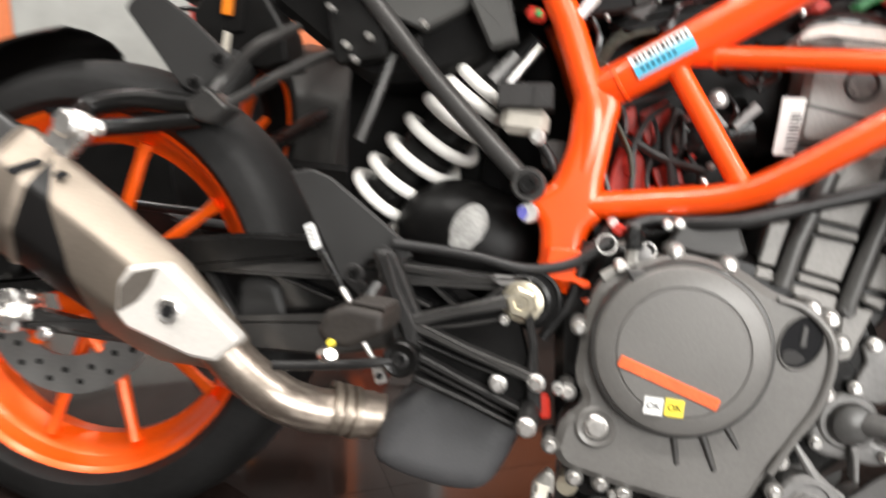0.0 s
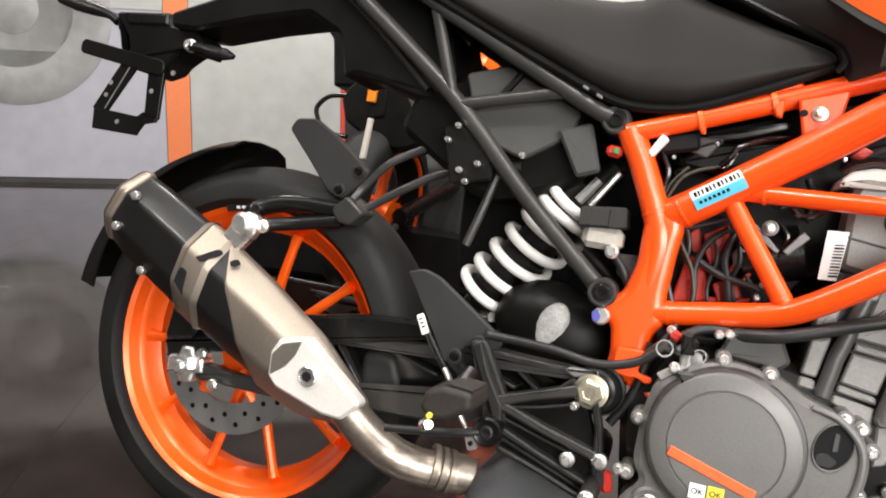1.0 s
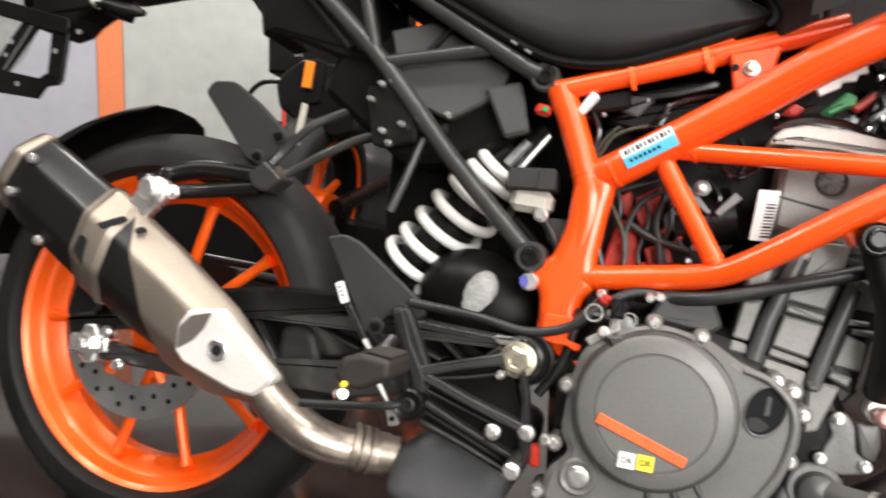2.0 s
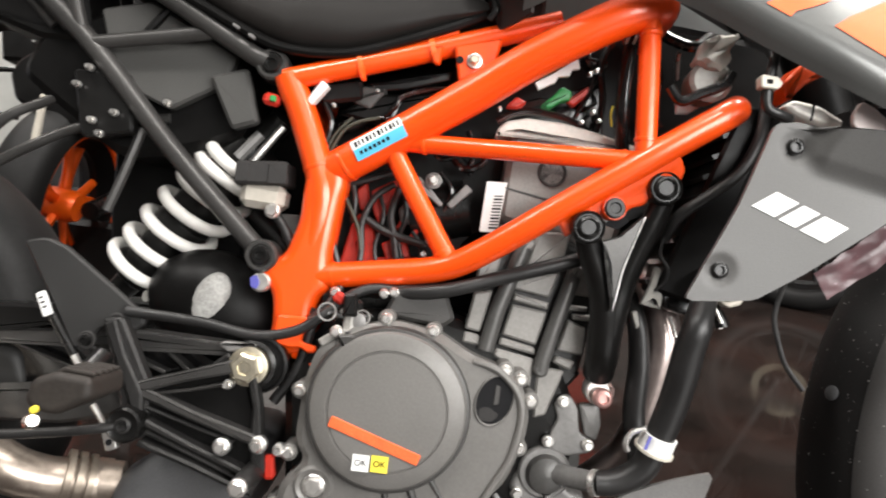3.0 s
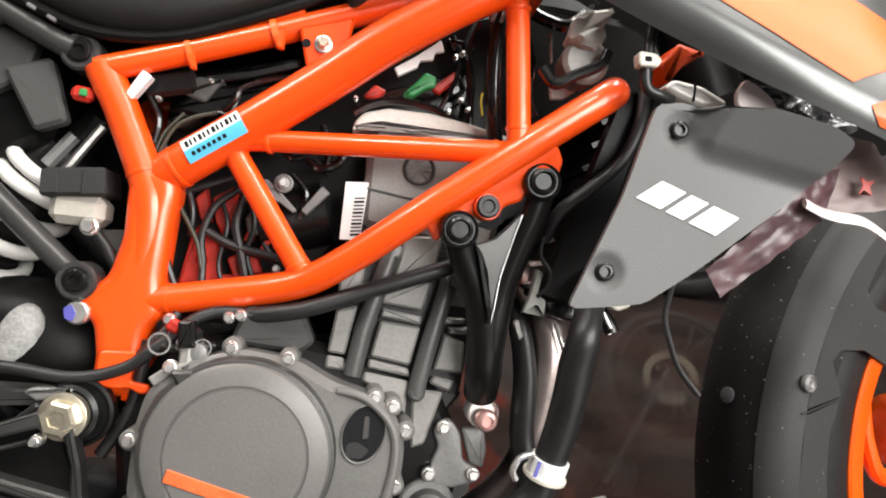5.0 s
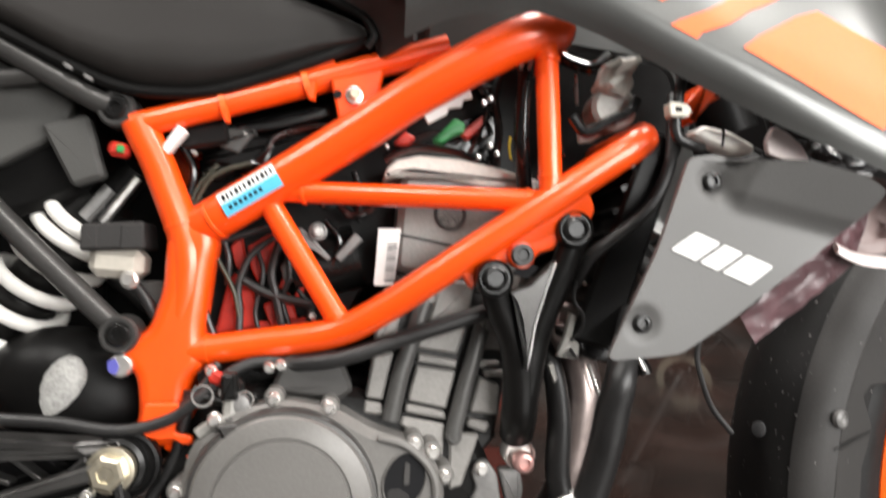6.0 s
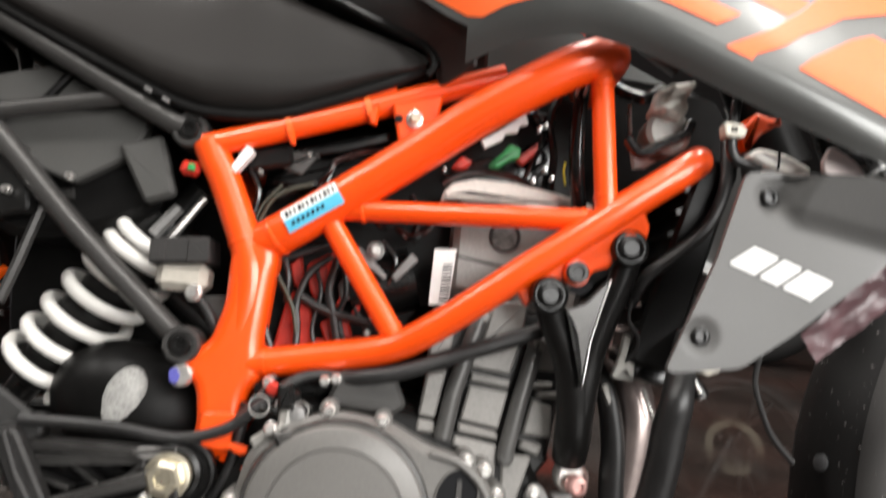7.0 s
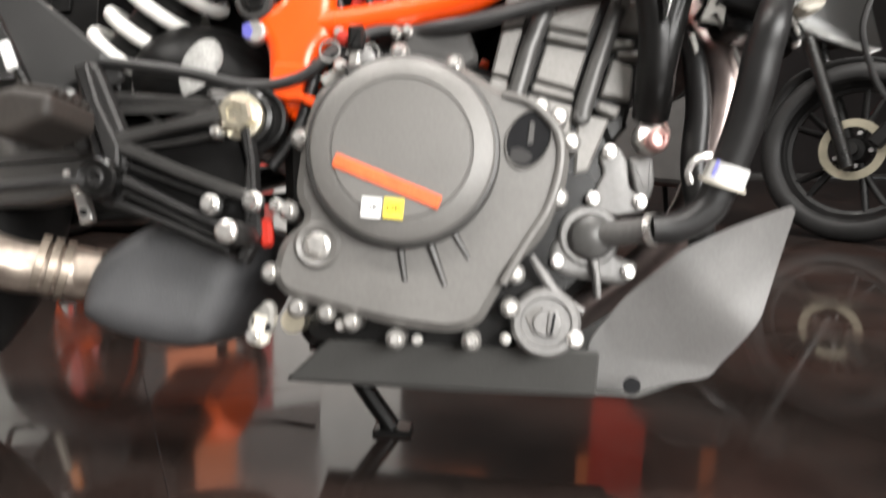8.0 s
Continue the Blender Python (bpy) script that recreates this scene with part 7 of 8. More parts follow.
for vert in wrap.verts:
    vert.co += Vector((0, 1, 0)) * 0.009 * noise.noise(vert.co * 70) + Vector((1, 0, 1)) * 0.003 * noise.noise(vert.co * 130)
part("thermostat_wrap", wrap, CRUMPLED, bike, "crumpled white wrapping", 12)
part("bracket", prism([(0.4330, 0.6670), (0.4390, 0.6610), (0.4640, 0.6570), (0.4610, 0.6530), (0.4490, 0.6450), (0.4360, 0.6440)], -0.128, -0.120, 0.001, 0.001), WHITE, bike, "small white bracket")
part("bracket_edge", beam([(0.4445, 0.722), (0.445, 0.690)], 0.003, -0.092, -0.086, 0.0006), STEEL, bike)
horn = part("horn_ring", domed([(0.516, 0.640), (0.527, 0.648), (0.553, 0.643), (0.577, 0.630), (0.574, 0.623), (0.553, 0.623), (0.530, 0.632)], -0.206, -0.185, 0.006, 0.004), SHIELD, bike, "bright metal collar under the tank", 60)
part("collar_gap", beam([(0.5455, 0.6445), (0.5435, 0.628)], 0.002, -0.2068, -0.200, 0.0004), INK, horn)
clipb = part("pipe_clip", prism([(0.48, 0.6589), (0.4826, 0.6607), (0.4967, 0.6589), (0.5011, 0.6536), (0.4967, 0.6475), (0.4809, 0.6484)], -0.2382, -0.2258, 0.0012, 0.002), CREAM, bike, "white hose clip")
part("clip_slot", prism([(0.4853, 0.6563), (0.4914, 0.6563), (0.4914, 0.6519), (0.4853, 0.6519)], -0.2385, -0.2373, 0.0002, 0.001), INK, clipb)
part("vent_hose", tube([(0.4967, -0.2276, 0.6836), (0.4923, -0.2294, 0.6642), (0.4892, -0.2294, 0.644), (0.4919, -0.2294, 0.6308), (0.5029, -0.2276, 0.6264), (0.517, -0.2188, 0.6246)], 0.0048), HOSE, bike)
part("thermostat_band", tube([(0.4106, -0.1868, 0.6564), (0.4221, -0.1885, 0.6423), (0.4407, -0.1885, 0.6511), (0.4628, -0.1885, 0.6609), (0.4716, -0.1868, 0.6741)], 0.0052, sides=10), GLOSS, bike)
part("upper_loom", tube([(0.41, -0.09, 0.752), (0.432, -0.095, 0.735), (0.46, -0.095, 0.728), (0.48, -0.09, 0.742)], 0.0065, sides=10), GLOSS, bike)
part("side_loom", tube([(0.418, -0.085, 0.72), (0.424, -0.088, 0.69), (0.421, -0.088, 0.655), (0.428, -0.085, 0.635)], 0.006, sides=10), GLOSS, bike)
part("loom_clip", prism([(0.414, 0.672), (0.424, 0.672), (0.424, 0.656), (0.414, 0.656)], -0.100, -0.092, 0.001, 0.002), PANEL, bike)

# ---- seat ----
def seat_section(x, z0, z1, w0, w1):
    """A padded cross-section at x: z0 lower edge, z1 crown, half widths at the lower edge and the shoulder."""
    pts = []
    for y, z in ((-w0 * 0.7, z0 - 0.004), (-w0, z0 + 0.006), (-w0 * 1.0, z0 + 0.3 * (z1 - z0)), (-w1, z0 + 0.72 * (z1 - z0)), (-w1 * 0.93, z0 + 0.9 * (z1 - z0)), (-w1 * 0.72, z0 + 0.985 * (z1 - z0)), (0, z1 + 0.012)):
        pts.append((x, y, z))
    return pts + [(x, -p[1], p[2]) for p in pts[-2::-1]]


SEAT_ROWS = [(-0.62, 0.975, 1.03, 0.06, 0.05), (-0.55, 0.955, 1.025, 0.08, 0.07), (-0.42, 0.908, 1.0, 0.098, 0.09), (-0.32, 0.862, 0.95, 0.104, 0.096), (-0.241, 0.820, 0.872, 0.108, 0.10), (-0.155, 0.775, 0.846, 0.109, 0.101), (-0.103, 0.750, 0.842, 0.109, 0.101),
             (-0.049, 0.720, 0.834, 0.109, 0.10), (0.005, 0.700, 0.834, 0.109, 0.10), (0.035, 0.698, 0.850, 0.109, 0.10), (0.069, 0.699, 0.838, 0.109, 0.10), (0.124, 0.714, 0.813, 0.109, 0.102), (0.175, 0.731, 0.789, 0.108, 0.104), (0.207, 0.739, 0.774, 0.107, 0.104), (0.222, 0.744, 0.766, 0.104, 0.102), (0.230, 0.750, 0.759, 0.096, 0.096)]
bm = grid_mesh([seat_section(*r) for r in SEAT_ROWS], closed=True)
bm.verts.ensure_lookup_table()
n = len(seat_section(*SEAT_ROWS[0]))
bm.faces.new(bm.verts[:n])
bm.faces.new(bm.verts[-n:])
bmesh.ops.recalc_face_normals(bm, faces=bm.faces)
bmesh.ops.subdivide_edges(bm, edges=bm.edges, cuts=1, smooth=0.6, use_grid_fill=True)
seat = part("seat", bm, SEAT, bike, "charcoal grained vinyl seat", 70)
LOW = [(-0.50, -0.075, 0.93), (-0.32, -0.098, 0.855), (-0.155, -0.10, 0.768), (-0.049, -0.10, 0.713), (0.005, -0.10, 0.693), (0.069, -0.10, 0.692), (0.124, -0.10, 0.707), (0.19, -0.10, 0.731), (0.225, -0.095, 0.747)]
part("seat_base", tube(LOW, 0.006, sides=10), BLACK, seat)
for x, z in ((-0.052, 0.716), (-0.034, 0.706)):
    part("seat_clip", box((x, -0.105, z - 0.004), (0.009, 0.006, 0.004), (0, 30, 0), 0.001), CASTING, seat)

# ---- tank and its side shroud ----
T_LOW = [(0.215, -0.125, 0.738), (0.235, -0.15, 0.730), (0.26, -0.17, 0.729), (0.296, -0.195, 0.739), (0.333, -0.213, 0.741), (0.366, -0.225, 0.738), (0.406, -0.235, 0.722), (0.438, -0.24, 0.706), (0.484, -0.25, 0.679), (0.529, -0.26, 0.654), (0.573, -0.27, 0.630), (0.621, -0.28, 0.607), (0.70, -0.285, 0.570), (0.76, -0.27, 0.545)]
T_CREASE = [(0.21, -0.14, 0.758), (0.232, -0.165, 0.752), (0.26, -0.19, 0.757), (0.293, -0.215, 0.767), (0.33, -0.233, 0.769), (0.363, -0.242, 0.765), (0.408, -0.253, 0.742), (0.442, -0.260, 0.723), (0.490, -0.268, 0.696), (0.541, -0.277, 0.667), (0.588, -0.283, 0.642), (0.638, -0.288, 0.617), (0.72, -0.292, 0.578), (0.78, -0.275, 0.555)]
TANK_STEPS = [(0.0, 0.0, 0.0), (-0.020, 0.011, 0.052), (-0.042, 0.026, 0.108), (-0.062, 0.045, 0.175), (-0.080, 0.075, 0.26)]


def tank_point(uu, vv):
    """uu: 0 to 13 along the tank, vv: 0 lower edge, 1 crease, 2 to 5 over the shoulder."""
    i = min(int(uu), 12)
    f = uu - i

    def along_line(line):
        a, b, c, d = (Vector(line[min(max(i + k, 0), 13)]) for k in (-1, 0, 1, 2))
        return 0.5 * (2 * b + (c - a) * f + (2 * a - 5 * b + 4 * c - d) * f * f + (3 * b - a - 3 * c + d) * f ** 3)
    lo, cr = along_line(T_LOW), along_line(T_CREASE)
    if vv <= 1:
        return lo + (cr - lo) * vv
    k = min(int(vv - 1), 3)
    g = vv - 1 - k
    s0, s1 = Vector(TANK_STEPS[k]), Vector(TANK_STEPS[k + 1])
    q = cr + s0 + (s1 - s0) * g
    return Vector((q[0], min(q[1], -0.002), q[2]))


def tank_skin():
    """The skin; its rear edge slants forwards towards the bottom."""
    rows = []
    for i in range(53):
        row = []
        for vv in (0, 0.35, 1.0, 1.35, 2, 2.5, 3, 3.5, 4, 4.5, 5):
            start = 2.0 if vv <= 1.0 else max(0.0, 2.0 - 1.1 * (vv - 1.0))
            row.append(tuple(tank_point(start + (13 - start) * i / 52, vv)))
        rows.append(row)
    return grid_mesh(rows)


tank = part("tank_shroud", thicken(tank_skin(), 0.004), TANK, bike, "graphite metallic tank shroud with orange decals", 85)
mirror = tank_skin()
bmesh.ops.transform(mirror, matrix=Matrix.Diagonal((1, -1, 1, 1)), verts=mirror.verts)
part("tank_side", thicken(mirror, 0.004), TANK, tank, "", 50)
part("tank_top", tube([(0.16, 0, 0.90), (0.26, 0, 0.945), (0.40, 0, 0.94), (0.56, 0, 0.84)], (0.05, 0.075), sides=20, squash=0.7), TANK, tank)


def tank_decal(low, high, mat, label="", lift=0.0009):
    """A film on the tank's side between two lines given along and over it."""
    low, high = [Vector((*p, 0)) for p in low], [Vector((*p, 0)) for p in high]
    n = 4 * (len(low) - 1)
    rows = []
    for i in range(n + 1):
        k = min(i // 4, len(low) - 2)
        f = i / 4 - k
        a, b = low[k].lerp(low[k + 1], f), high[k].lerp(high[k + 1], f)
        row = []
        for m in range(9):
            q = a.lerp(b, m / 8)
            p = tank_point(q[0], q[1])
            e = tank_point(q[0] + 0.02, q[1]) - p
            g = tank_point(q[0], q[1] + 0.02) - p
            nn = e.cross(g).normalized()
            if nn[1] > 0:
                nn = -nn
            row.append(tuple(p + nn * lift))
        rows.append(row)
    bm = grid_mesh(rows)
    bmesh.ops.recalc_face_normals(bm, faces=bm.faces)
    return part("decal", thicken(bm, 0.0002), mat, tank, label, 60)


tank_decal([(0.00, 3.17), (2.10, 1.16), (2.40, 1.01), (4.85, 1.03), (5.17, 1.12)], [(0.00, 3.33), (1.31, 2.74), (2.91, 1.90), (4.05, 1.47), (5.11, 1.15)], DECAL, "", 0.0008)
tank_decal([(0.00, 3.34), (0.00, 3.17), (0.00, 2.96)], [(0.22, 3.28), (0.17, 3.14), (0.50, 3.06)], DECAL, "", 0.0010)
tank_decal([(2.06, 3.11), (2.79, 2.33), (3.96, 1.78), (5.00, 1.58), (5.77, 1.61), (7.80, 1.71)], [(2.63, 3.01), (3.44, 2.50), (4.43, 2.04), (5.55, 2.13), (6.72, 2.25), (8.46, 2.26)], DECAL, "", 0.0012)
tank_decal([(4.55, 2.00), (5.23, 1.91)], [(6.06, 2.86), (6.96, 3.15)], DECAL, "", 0.0014)
tank_decal([(7.14, 2.90), (8.30, 2.85), (9.53, 2.78)], [(7.77, 3.35), (8.94, 3.35), (10.26, 3.31)], DECAL, "", 0.0008)
tank_decal([(8.67, 3.92), (9.72, 3.83), (10.89, 3.74)], [(9.61, 4.27), (10.55, 4.21), (11.33, 4.11)], DECAL, "", 0.0010)
tank_decal([(8.13, 1.25), (8.31, 1.46), (9.65, 2.52), (11.24, 3.58), (12.24, 4.37)], [(7.72, 1.26), (7.95, 1.46), (9.46, 2.68), (10.82, 3.70), (12.37, 4.99)], DECAL, "", 0.0012)
tank_decal([(9.00, 1.60), (10.00, 1.50), (11.11, 1.32)], [(9.46, 2.01), (11.16, 3.23), (12.54, 3.05)], DECAL, "", 0.0010)
tank_decal([(11.55, 3.89), (11.99, 4.01)], [(11.86, 4.20), (12.16, 4.25)], DECAL, "", 0.0008)
tank_decal([(0.64, 2.67), (1.66, 2.27)], [(0.70, 2.72), (1.69, 2.31)], WHITE, "", 0.0022)
tank_decal([(1.66, 2.27), (2.11, 2.01)], [(1.62, 2.51), (2.12, 2.23)], WHITE, "", 0.0022)
tank_decal([(2.11, 2.01), (2.46, 1.79)], [(2.29, 2.15), (2.57, 1.97)], WHITE, "", 0.0022)
tank_decal([(2.71, 1.71), (2.85, 1.54)], [(2.67, 1.89), (2.89, 1.78)], WHITE, "", 0.0022)
tank_decal([(2.95, 1.48), (3.15, 1.36)], [(3.10, 1.67), (3.39, 1.54)], WHITE, "", 0.0022)
tank_decal([(3.23, 1.33), (3.55, 1.18)], [(3.42, 1.49), (3.81, 1.28)], WHITE, "", 0.0022)
tank_decal([(11.43, 0.40), (12.30, 0.80)], [(11.20, 1.02), (12.00, 1.95)], DECAL, "", 0.0012)

# dark panel between the seat and the tank
rows = []
for z, x0, x1, y1 in ((0.728, 0.238, 0.268, -0.168), (0.742, 0.236, 0.268, -0.174), (0.768, 0.222, 0.262, -0.178), (0.800, 0.155, 0.225, -0.156), (0.83, 0.097, 0.185, -0.138), (0.87, 0.050, 0.155, -0.115), (0.92, 0.045, 0.13, -0.09)):
    y0 = -0.104 if z < 0.85 else -0.09
    rows.append([(x0 + (x1 - x0) * k / 6, y0 + (y1 - y0) * (k / 6) ** 1.2, z) for k in range(7)])
part("tank_rear_panel", thicken(grid_mesh(rows), 0.004), MATT, tank, "matt black panel between seat and tank", 60)
part("rear_panel_core", prism([(0.050, 0.862), (0.05, 0.90), (0.2, 0.96), (0.3, 0.90), (0.29, 0.745), (0.247, 0.737), (0.238, 0.750), (0.222, 0.773), (0.165, 0.799), (0.10, 0.831)], -0.098, 0.098, 0.004, 0.01), MATT, tank)
part("panel_seam", tube([(0.048, -0.104, 0.858), (0.105, -0.108, 0.829), (0.165, -0.110, 0.797), (0.212, -0.111, 0.776), (0.230, -0.112, 0.762), (0.235, -0.114, 0.748), (0.228, -0.110, 0.738)], 0.0042, sides=8), BLACK_PAINT, tank)

# ---- radiator side panel ----
SIDE = [(0.483, 0.609), (0.506, 0.611), (0.528, 0.604), (0.559, 0.605), (0.588, 0.598), (0.616, 0.591), (0.638, 0.579), (0.624, 0.560), (0.601, 0.538), (0.516, 0.477), (0.472, 0.450), (0.448, 0.448), (0.411, 0.446), (0.455, 0.534)]


SCREWS = ((0.502, 0.589), (0.4415, 0.475))


def panel_relief(x, z):
    """The upper front part flares outwards beyond a soft crease; the screws sit in shallow wells."""
    d = ((z - 0.5636) + 0.241 * (x - 0.5214)) / 1.03
    s = min(1.0, max(0.0, (d + 0.006) / 0.022)) * min(1.0, max(0.0, (x - 0.505 - 0.25 * (z - 0.57)) / 0.02))
    y = -0.52 * max(0.0, d + 0.004) * s * s * (3 - 2 * s)
    for sx, sz in SCREWS:
        r = math.hypot(x - sx, z - sz)
        y += 0.0035 * math.exp(-(r / 0.0125) ** 4)
    q = Vector((x - 0.502, z - 0.589))
    k = min(1.0, max(0.0, (q[0] * 0.6 - q[1] * 0.8) / 0.028))
    off = abs(q[0] * 0.8 + q[1] * 0.6)
    return y + 0.003 * (1 - k) * math.exp(-(off / (0.011 - 0.006 * k)) ** 4) * (1 if q[0] * 0.6 - q[1] * 0.8 > 0 else 0)


side = part("radiator_panel", skin_panel(SIDE, -0.270, panel_relief, 0.006), SHROUD, bike, "grey moulded radiator side panel with white emblem", 40)
for x, z in SCREWS:
    part("screw", lathe((x, -0.2665, z), [(0.004, 0.0075), (-0.003, 0.0075), (-0.004, 0.006), (-0.004, 0.0042), (-0.001, 0.004), (-0.001, 0)], sides=20), BLACK_PAINT, side)
# white emblem as three plain slanted blocks
E0, EU, EV = Vector((0.4650, 0.5335)), Vector((0.0675, -0.0290)), Vector((0.0125, 0.0140))
for blk in ([(0.0, 0.0), (0.30, 0.0), (0.40, 1.0), (0.10, 1.0)], [(0.36, 0.0), (0.58, 0.0), (0.68, 1.0), (0.46, 1.0)], [(0.64, 0.0), (0.98, 0.0), (1.06, 1.0), (0.74, 1.0)]):
    part("emblem_block", prism([tuple(E0 + EU * a + EV * b * 1.2) for a, b in blk], -0.2712, -0.2695, 0.0003, 0.0012), WHITE, side, "white emblem block")

# ---- front wheel, fender, packing film ----
STEER = pose(0.94, 0, 0.288, 2.5, 0, 20)
front = wheel_parts(bike, STEER, 0.292, 0.115, RIM_ORANGE, "front_wheel", half_rim=0.044, label="dusty black front tyre on an orange cast wheel", swept=True)
# one plastic in two greys: rear shade and side light are in the colour
FENDER_SHADED = material("dusty_fender_plastic_shaded", (0.011, 0.0102, 0.010), 0.55, 0, 500, 0.2, 6, 0.1, speck=((0.30, 0.29, 0.28), 210, 0.705), spec=0.2)
FENDER_LIT = material("dusty_fender_plastic_lit", (0.037, 0.0352, 0.034), 0.52, 0, 600, 0.15, 6, 0.15, speck=((0.26, 0.25, 0.24), 210, 0.73), spec=0.25)
fd = bmesh.new()
add_disc(fd, (0, 0.058, 0), 0.10, 0.15)
part("front_brake_disc", fd, DISC, front)
rows = []
for k in range(27):
    a = radians(50 + 156 * k / 26)
    rr = 0.340
    rows.append([((rr - d) * math.cos(a), y, (rr - d) * math.sin(a)) for y, d in ((-0.064, 0.062), (-0.062, 0.045), (-0.054, 0.022), (-0.046, 0.007), (-0.040, 0.002), (-0.02, -0.001), (0, -0.003), (0.02, -0.001), (0.040, 0.002), (0.046, 0.007), (0.054, 0.022), (0.062, 0.045), (0.064, 0.062))])
fen = part("front_fender", thicken(grid_mesh(rows), 0.003), FENDER_SHADED, bike, "dusty front fender, shade put into its dark grey", 50)
fen.matrix_local = STEER
wing = [(0.312 * math.cos(radians(a)), 0.312 * math.sin(radians(a))) for a in range(168, 116, -4)] + [(-0.150, 0.232), (-0.197, 0.214), (-0.210, 0.196), (-0.222, 0.178), (-0.207, 0.160), (-0.173, 0.151), (-0.09, 0.12), (-0.13, 0.086), (-0.184, 0.100), (-0.223, 0.118), (-0.259, 0.119), (-0.271, 0.109), (-0.266, 0.097), (-0.256, 0.075)]
part("fender_side", prism(wing, -0.0654, -0.0625, 0.0004, 0.003), FENDER_LIT, fen, "textured fender side, light put into its paler grey")
flap = [(-0.3065, 0.0585), (-0.258, 0.0705), (-0.263, 0.056), (-0.271, 0.039), (-0.273, 0.0), (-0.268, -0.06), (-0.300, -0.086), (-0.3105, -0.03), (-0.3115, 0.0)]
part("fender_flap", prism(flap, -0.0650, -0.0620, 0.0004, 0.002), FENDER_LIT, fen, "textured lower fender flap, light put into its paler grey")
part("flap_seam", beam([(-0.312, 0.0605), (-0.258, 0.0725)], 0.0016, -0.0660, -0.0640, 0.0003), GUARD, fen, "thin dark seam")
edge = []
for r, y in ((0.3405, -0.036), (0.3395, -0.0425), (0.336, -0.049), (0.330, -0.0555), (0.322, -0.0608), (0.3115, -0.0648)):
    edge.append([(r * math.cos(radians(a)), y, r * math.sin(radians(a))) for a in range(112, 201, 4)])
part("fender_shoulder", thicken(grid_mesh(edge), 0.002), FENDER_LIT, fen, "rounded fender shoulder, light put into its paler grey", 60)
part("screw", lathe((-0.304, -0.0656, 0.089), [(0.003, 0.0085), (-0.0015, 0.0085), (-0.0025, 0.0072), (-0.001, 0.006), (-0.0022, 0.004), (-0.001, 0)], sides=18), CASTING, fen)
part("dimple", lathe((-0.338, 0.0, 0.068), [(0.0, 0.008), (0.002, 0.008), (0.003, 0.005), (0.003, 0.0)], (-1, 0, 0.2), sides=16), HEAT, fen)
for s in (-1, 1):
    leg = part("fork_leg", tube([(0.0, 0.09 * s, 0.0), (-0.24, 0.09 * s, 0.52)], 0.027, sides=20, straight=True), BLACK_PAINT, bike)
    leg.matrix_local = STEER
for k in range(26):
    a = 2 * math.pi * k / 26
    for s in (-1, 1):
        p = [(0.2795 * math.cos(a), 0.040 * s, 0.2795 * math.sin(a)), (0.2885 * math.cos(a + 0.05), 0.026 * s, 0.2885 * math.sin(a + 0.05)), (0.2915 * math.cos(a + 0.12), 0.012 * s, 0.2915 * math.sin(a + 0.12))]
        part("tread_groove", tube(p, (0.0016, 0.0022), sides=6, steps=3), INK, front)
for k in range(24):
    a = 2 * math.pi * k / 24
    for s in (-1, 1):
        p = [(0.2785 * math.cos(a), 0.058 * s, 0.2785 * math.sin(a)), (0.2915 * math.cos(a + 0.06), 0.036 * s, 0.2915 * math.sin(a + 0.06)), (0.2960 * math.cos(a + 0.14), 0.014 * s, 0.2960 * math.sin(a + 0.14))]
        part("tread_groove", tube(p, (0.0018, 0.0026), sides=6, steps=3), INK, rear)


def film_sheet(name, corners, mat, label, seed, rough=0.006):
    """Crumpled film between four corners."""
    r = random.Random(seed)
    a, b, c, d = (Vector(p) for p in corners)
    rows = []
    for i in range(22):
        s = i / 21
        row = []
        for k in range(16):
            t = k / 15
            q = (a * (1 - s) + d * s) * (1 - t) + (b * (1 - s) + c * s) * t
            q = q + Vector((0, rough * (noise.noise(q * 60 + Vector((seed, 0, 0))) + 0.6 * noise.noise(q * 150)), 0.002 * noise.noise(q * 90)))
            row.append(tuple(q))
        rows.append(row)
    return part(name, thicken(grid_mesh(rows), 0.0006), mat, bike, label, 70)


film_sheet("packing_film", [(0.532, -0.252, 0.478), (0.548, -0.247, 0.456), (0.636, -0.25, 0.520), (0.616, -0.255, 0.546)], WRAP, "crumpled pinkish packing film with air bubbles", 3, 0.0022)
film_sheet("packing_film", [(0.612, -0.252, 0.528), (0.645, -0.240, 0.524), (0.660, -0.24, 0.566), (0.632, -0.25, 0.568)], WRAP, "crumpled pinkish packing film with air bubbles", 5, 0.0022)
film_sheet("packing_sheet", [(0.630, -0.230, 0.526), (0.735, -0.228, 0.536), (0.706, -0.222, 0.594), (0.640, -0.230, 0.604)], SHEET, "brownish translucent packing sheet", 8, 0.003)
film_sheet("bubble_film", [(0.585, -0.19, 0.60), (0.70, -0.17, 0.585), (0.745, -0.16, 0.64), (0.60, -0.19, 0.655)], BUBBLE, "dark glossy bubble film", 9, 0.012)
part("packing_mark", prism([(0.679, 0.546), (0.684, 0.550), (0.692, 0.545), (0.690, 0.553), (0.695, 0.559), (0.687, 0.558), (0.681, 0.562), (0.683, 0.554)], -0.2375, -0.2365, 0.0002, 0.0005), RED, bike, "red mark on the packing sheet")
part("panel_tab", prism([(0.5730, 0.6410), (0.5850, 0.6350), (0.5970, 0.6250), (0.6050, 0.6120), (0.5930, 0.6070), (0.5660, 0.6170), (0.5650, 0.6280)], -0.242, -0.236, 0.001, 0.004), STRAP, bike, "pale rounded tab")
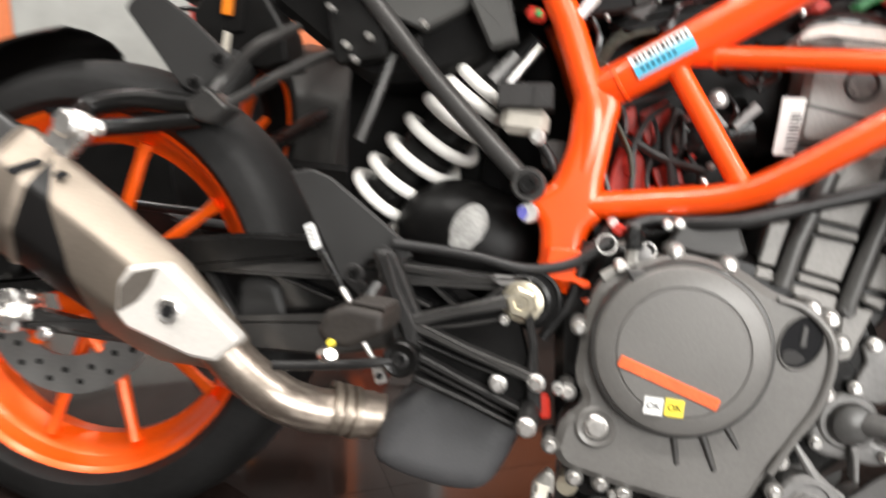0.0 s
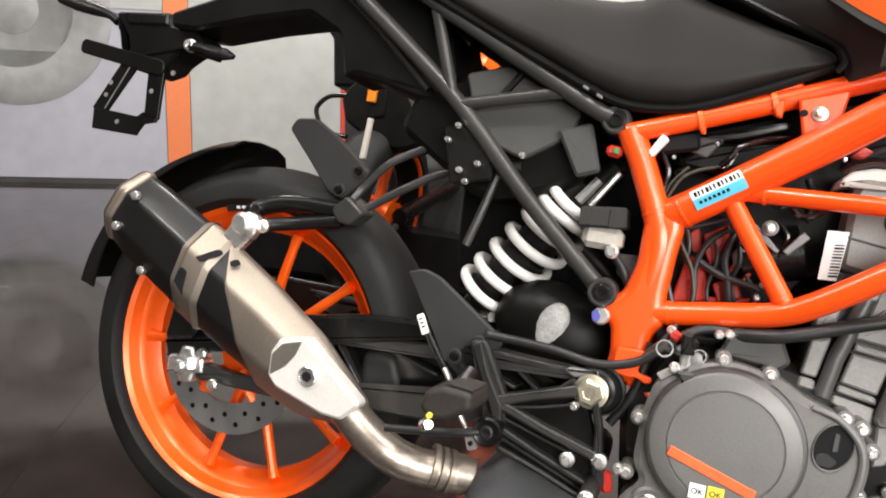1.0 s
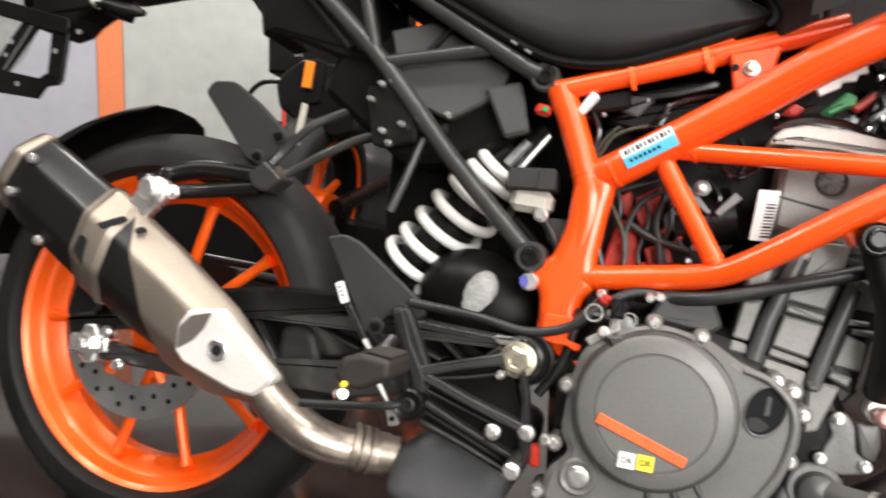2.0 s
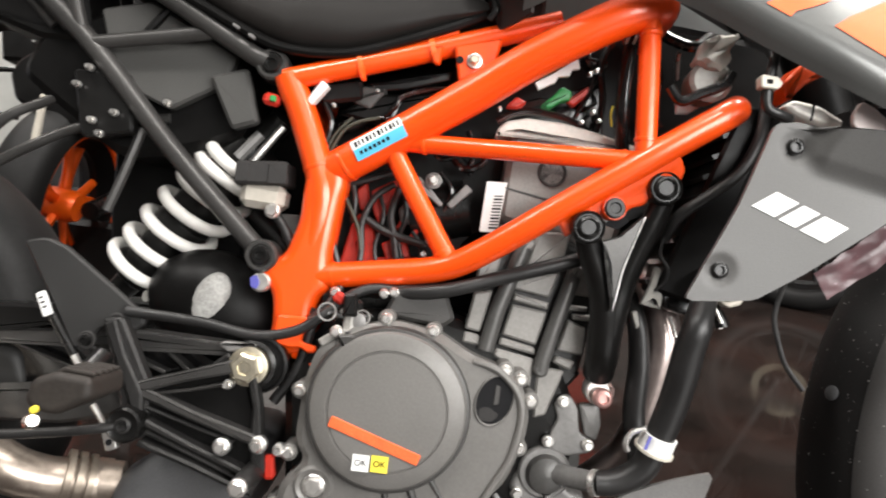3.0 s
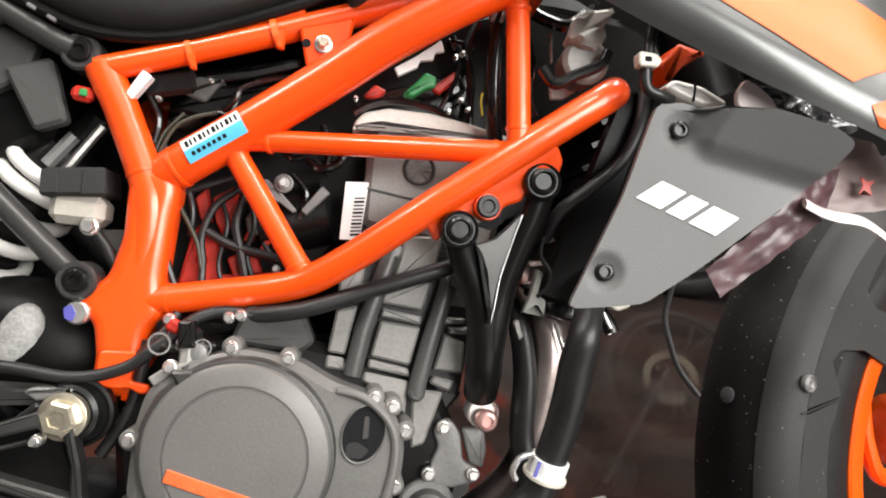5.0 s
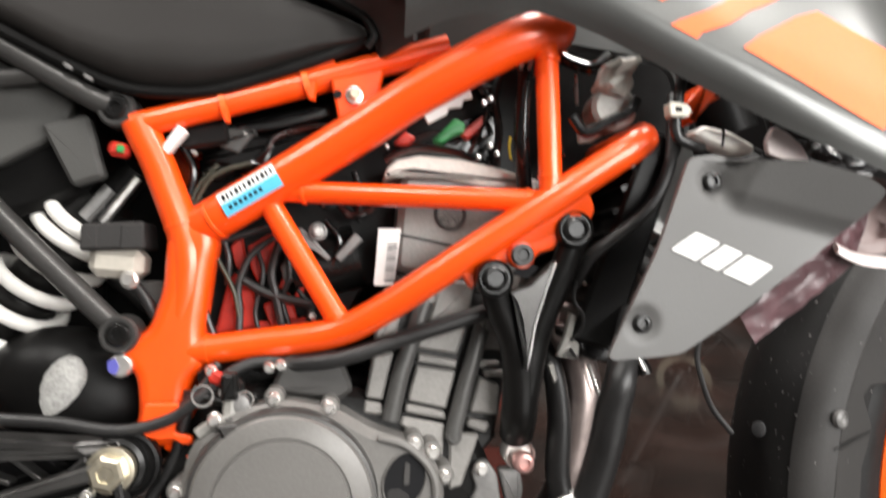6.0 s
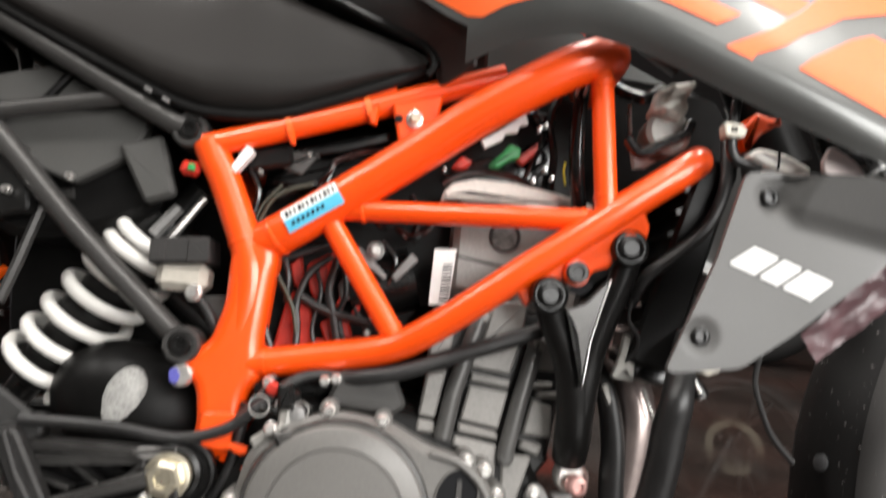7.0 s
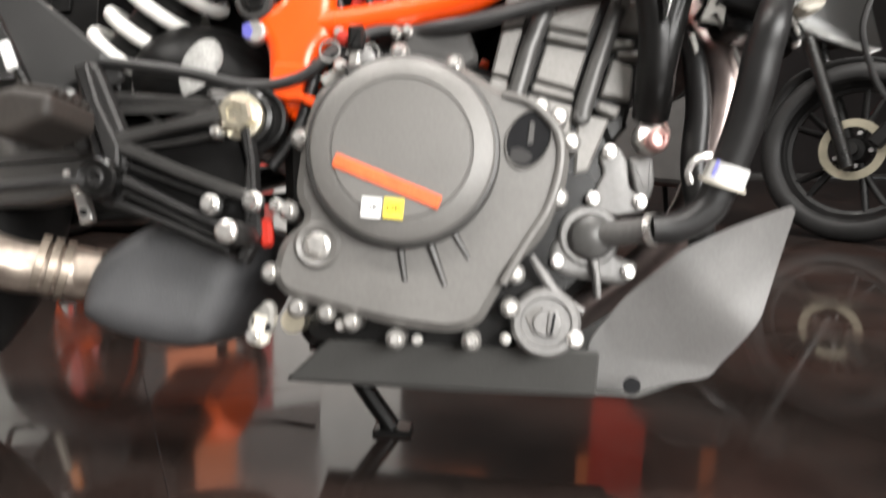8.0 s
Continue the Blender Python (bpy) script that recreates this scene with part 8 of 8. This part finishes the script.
part("packing_strap", tube([(0.614, -0.260, 0.535), (0.630, -0.258, 0.528), (0.646, -0.256, 0.5245), (0.673, -0.252, 0.521), (0.700, -0.248, 0.506), (0.722, -0.243, 0.486), (0.75, -0.23, 0.45)], 0.0068, sides=10, squash=0.35), STRAP, bike, "pale plastic packing strap")
part("cooling_wire", tube([(0.552, -0.15, 0.468), (0.549, -0.15, 0.46), (0.543, -0.15, 0.434), (0.549, -0.15, 0.407), (0.558, -0.15, 0.384), (0.577, -0.15, 0.360)], 0.0028, sides=8), HOSE, bike)

# ---- tail ----
part("tail_unit", prism([(-0.240, 0.700), (-0.300, 0.700), (-0.400, 0.735), (-0.423, 0.727), (-0.436, 0.793), (-0.490, 0.825), (-0.587, 0.815), (-0.697, 0.797), (-0.745, 0.802), (-0.750, 0.825), (-0.649, 0.853), (-0.560, 0.900), (-0.500, 0.930), (-0.400, 0.930), (-0.260, 0.800)], -0.05, 0.05, 0.006, 0.008), BLACK, bike, "black tail unit under the seat")
for y in (-0.062, -0.05):
    part("tail_rail", tube([(-0.262, y, 0.710), (-0.34, y, 0.79), (-0.425, y, 0.872)] if y < -0.055 else [(-0.285, y, 0.715), (-0.37, y, 0.80), (-0.46, y, 0.88)], 0.006, sides=10, straight=True), GREY_TUBE, bike)
part("plate_bracket", prism([(-0.877, 0.833), (-0.767, 0.831), (-0.760, 0.809), (-0.713, 0.803), (-0.696, 0.782), (-0.701, 0.763), (-0.730, 0.770), (-0.756, 0.753), (-0.771, 0.737), (-0.799, 0.728), (-0.835, 0.736), (-0.860, 0.750), (-0.844, 0.770), (-0.851, 0.793), (-0.874, 0.803)], -0.03, 0.03, 0.004, 0.004), BLACK, bike, "black number plate bracket without plate")
part("light_lens", prism([(-0.855, 0.831), (-0.766, 0.828), (-0.766, 0.809), (-0.850, 0.811)], -0.034, 0.034, 0.003, 0.004), BLACK_PAINT, bike, "dark rear light unit")


def strip(a, b, w):
    """Outline of a flat bar between two points in x and z."""
    p, q = Vector(a), Vector(b)
    n_ = (q - p).normalized()
    n_ = Vector((-n_[1], n_[0])) * w / 2
    return [tuple(p + n_), tuple(q + n_), tuple(q - n_), tuple(p - n_)]


plate = part("plate_holder", prism(strip((-0.938, 0.772), (-0.760, 0.735), 0.025), -0.040, -0.034, 0.001, 0.011), BLACK, bike, "black open plate holder frame")
for outline in ([(-0.848, 0.749), (-0.814, 0.744), (-0.874, 0.662), (-0.905, 0.666)],
                [(-0.902, 0.666), (-0.876, 0.664), (-0.809, 0.655), (-0.797, 0.663), (-0.769, 0.657), (-0.770, 0.647), (-0.795, 0.643), (-0.809, 0.623), (-0.902, 0.631)],
                [(-0.794, 0.731), (-0.761, 0.738), (-0.766, 0.651), (-0.794, 0.656)]):
    part("bar", prism(outline, -0.036, -0.030, 0.001, 0.002), BLACK, plate)
part("edge_strip", beam([(-0.829, 0.741), (-0.877, 0.665)], 0.0022, -0.0375, -0.034, 0.0004), CASTING, plate, "thin bright strip along the leg")
for x, z in ((-0.911, 0.765), (-0.743, 0.729), (-0.848, 0.644), (-0.869, 0.710), (-0.783, 0.698), (-0.877, 0.689)):
    part("hole", lathe((x, -0.0362, z), [(0.002, 0.0042), (-0.0006, 0.0042), (-0.0006, 0)], sides=12), STEEL, plate)
part("indicator_stalk", tube([(-0.701, -0.050, 0.770), (-0.679, -0.050, 0.768), (-0.657, -0.050, 0.762), (-0.637, -0.050, 0.758), (-0.618, -0.050, 0.754)], (0.010, 0.008, 0.0115, 0.0125, 0.005), sides=12, squash=0.7), BLACK, bike)
part("indicator_stalk", tube([(-0.898, 0.000, 0.825), (-0.919, 0.000, 0.836), (-0.951, 0.000, 0.845), (-0.991, 0.000, 0.855), (-1.032, 0.000, 0.867)], (0.011, 0.009, 0.0135, 0.015, 0.013), sides=12, squash=0.7), BLACK, bike)
part("bolt", hex_bolt(-0.702, -0.05, 0.771, 0.0085, True), STEEL, bike)
part("inner_link", tube([(-0.17, -0.05, 0.60), (-0.19, -0.05, 0.54), (-0.205, -0.05, 0.50)], 0.006, sides=8), GREY_TUBE, bike)
for x, z in ((-0.235, 0.64), (-0.222, 0.66), (-0.19, 0.61), (-0.215, 0.60), (-0.205, 0.585), (-0.13, 0.625)):
    part("clip_bolt", hex_bolt(x, -0.085, z, 0.0035), STEEL, bike)
part("loom_clip", prism([(-0.245, 0.66), (-0.18, 0.66), (-0.17, 0.59), (-0.23, 0.58)], -0.078, -0.06, 0.003, 0.008), BLACK_PAINT, bike)


# ---- floor tiles ----
TILE = 0.80
tile_mesh = mesh_of(box((0, 0, -0.006), (TILE - 0.0005, TILE - 0.0005, 0.012), bevel=0.0003), FLOOR, "tile", 10)
for i in range(-7, 8):
    for k in range(-4, 14):
        tile = new("tile", tile_mesh)
        tile.parent = floor
        tile.matrix_world = pose(0, 0, 0, 0, 0, ROOM_TURN) @ pose(TILE * i + 0.3, TILE * k - 0.2, 0.002)
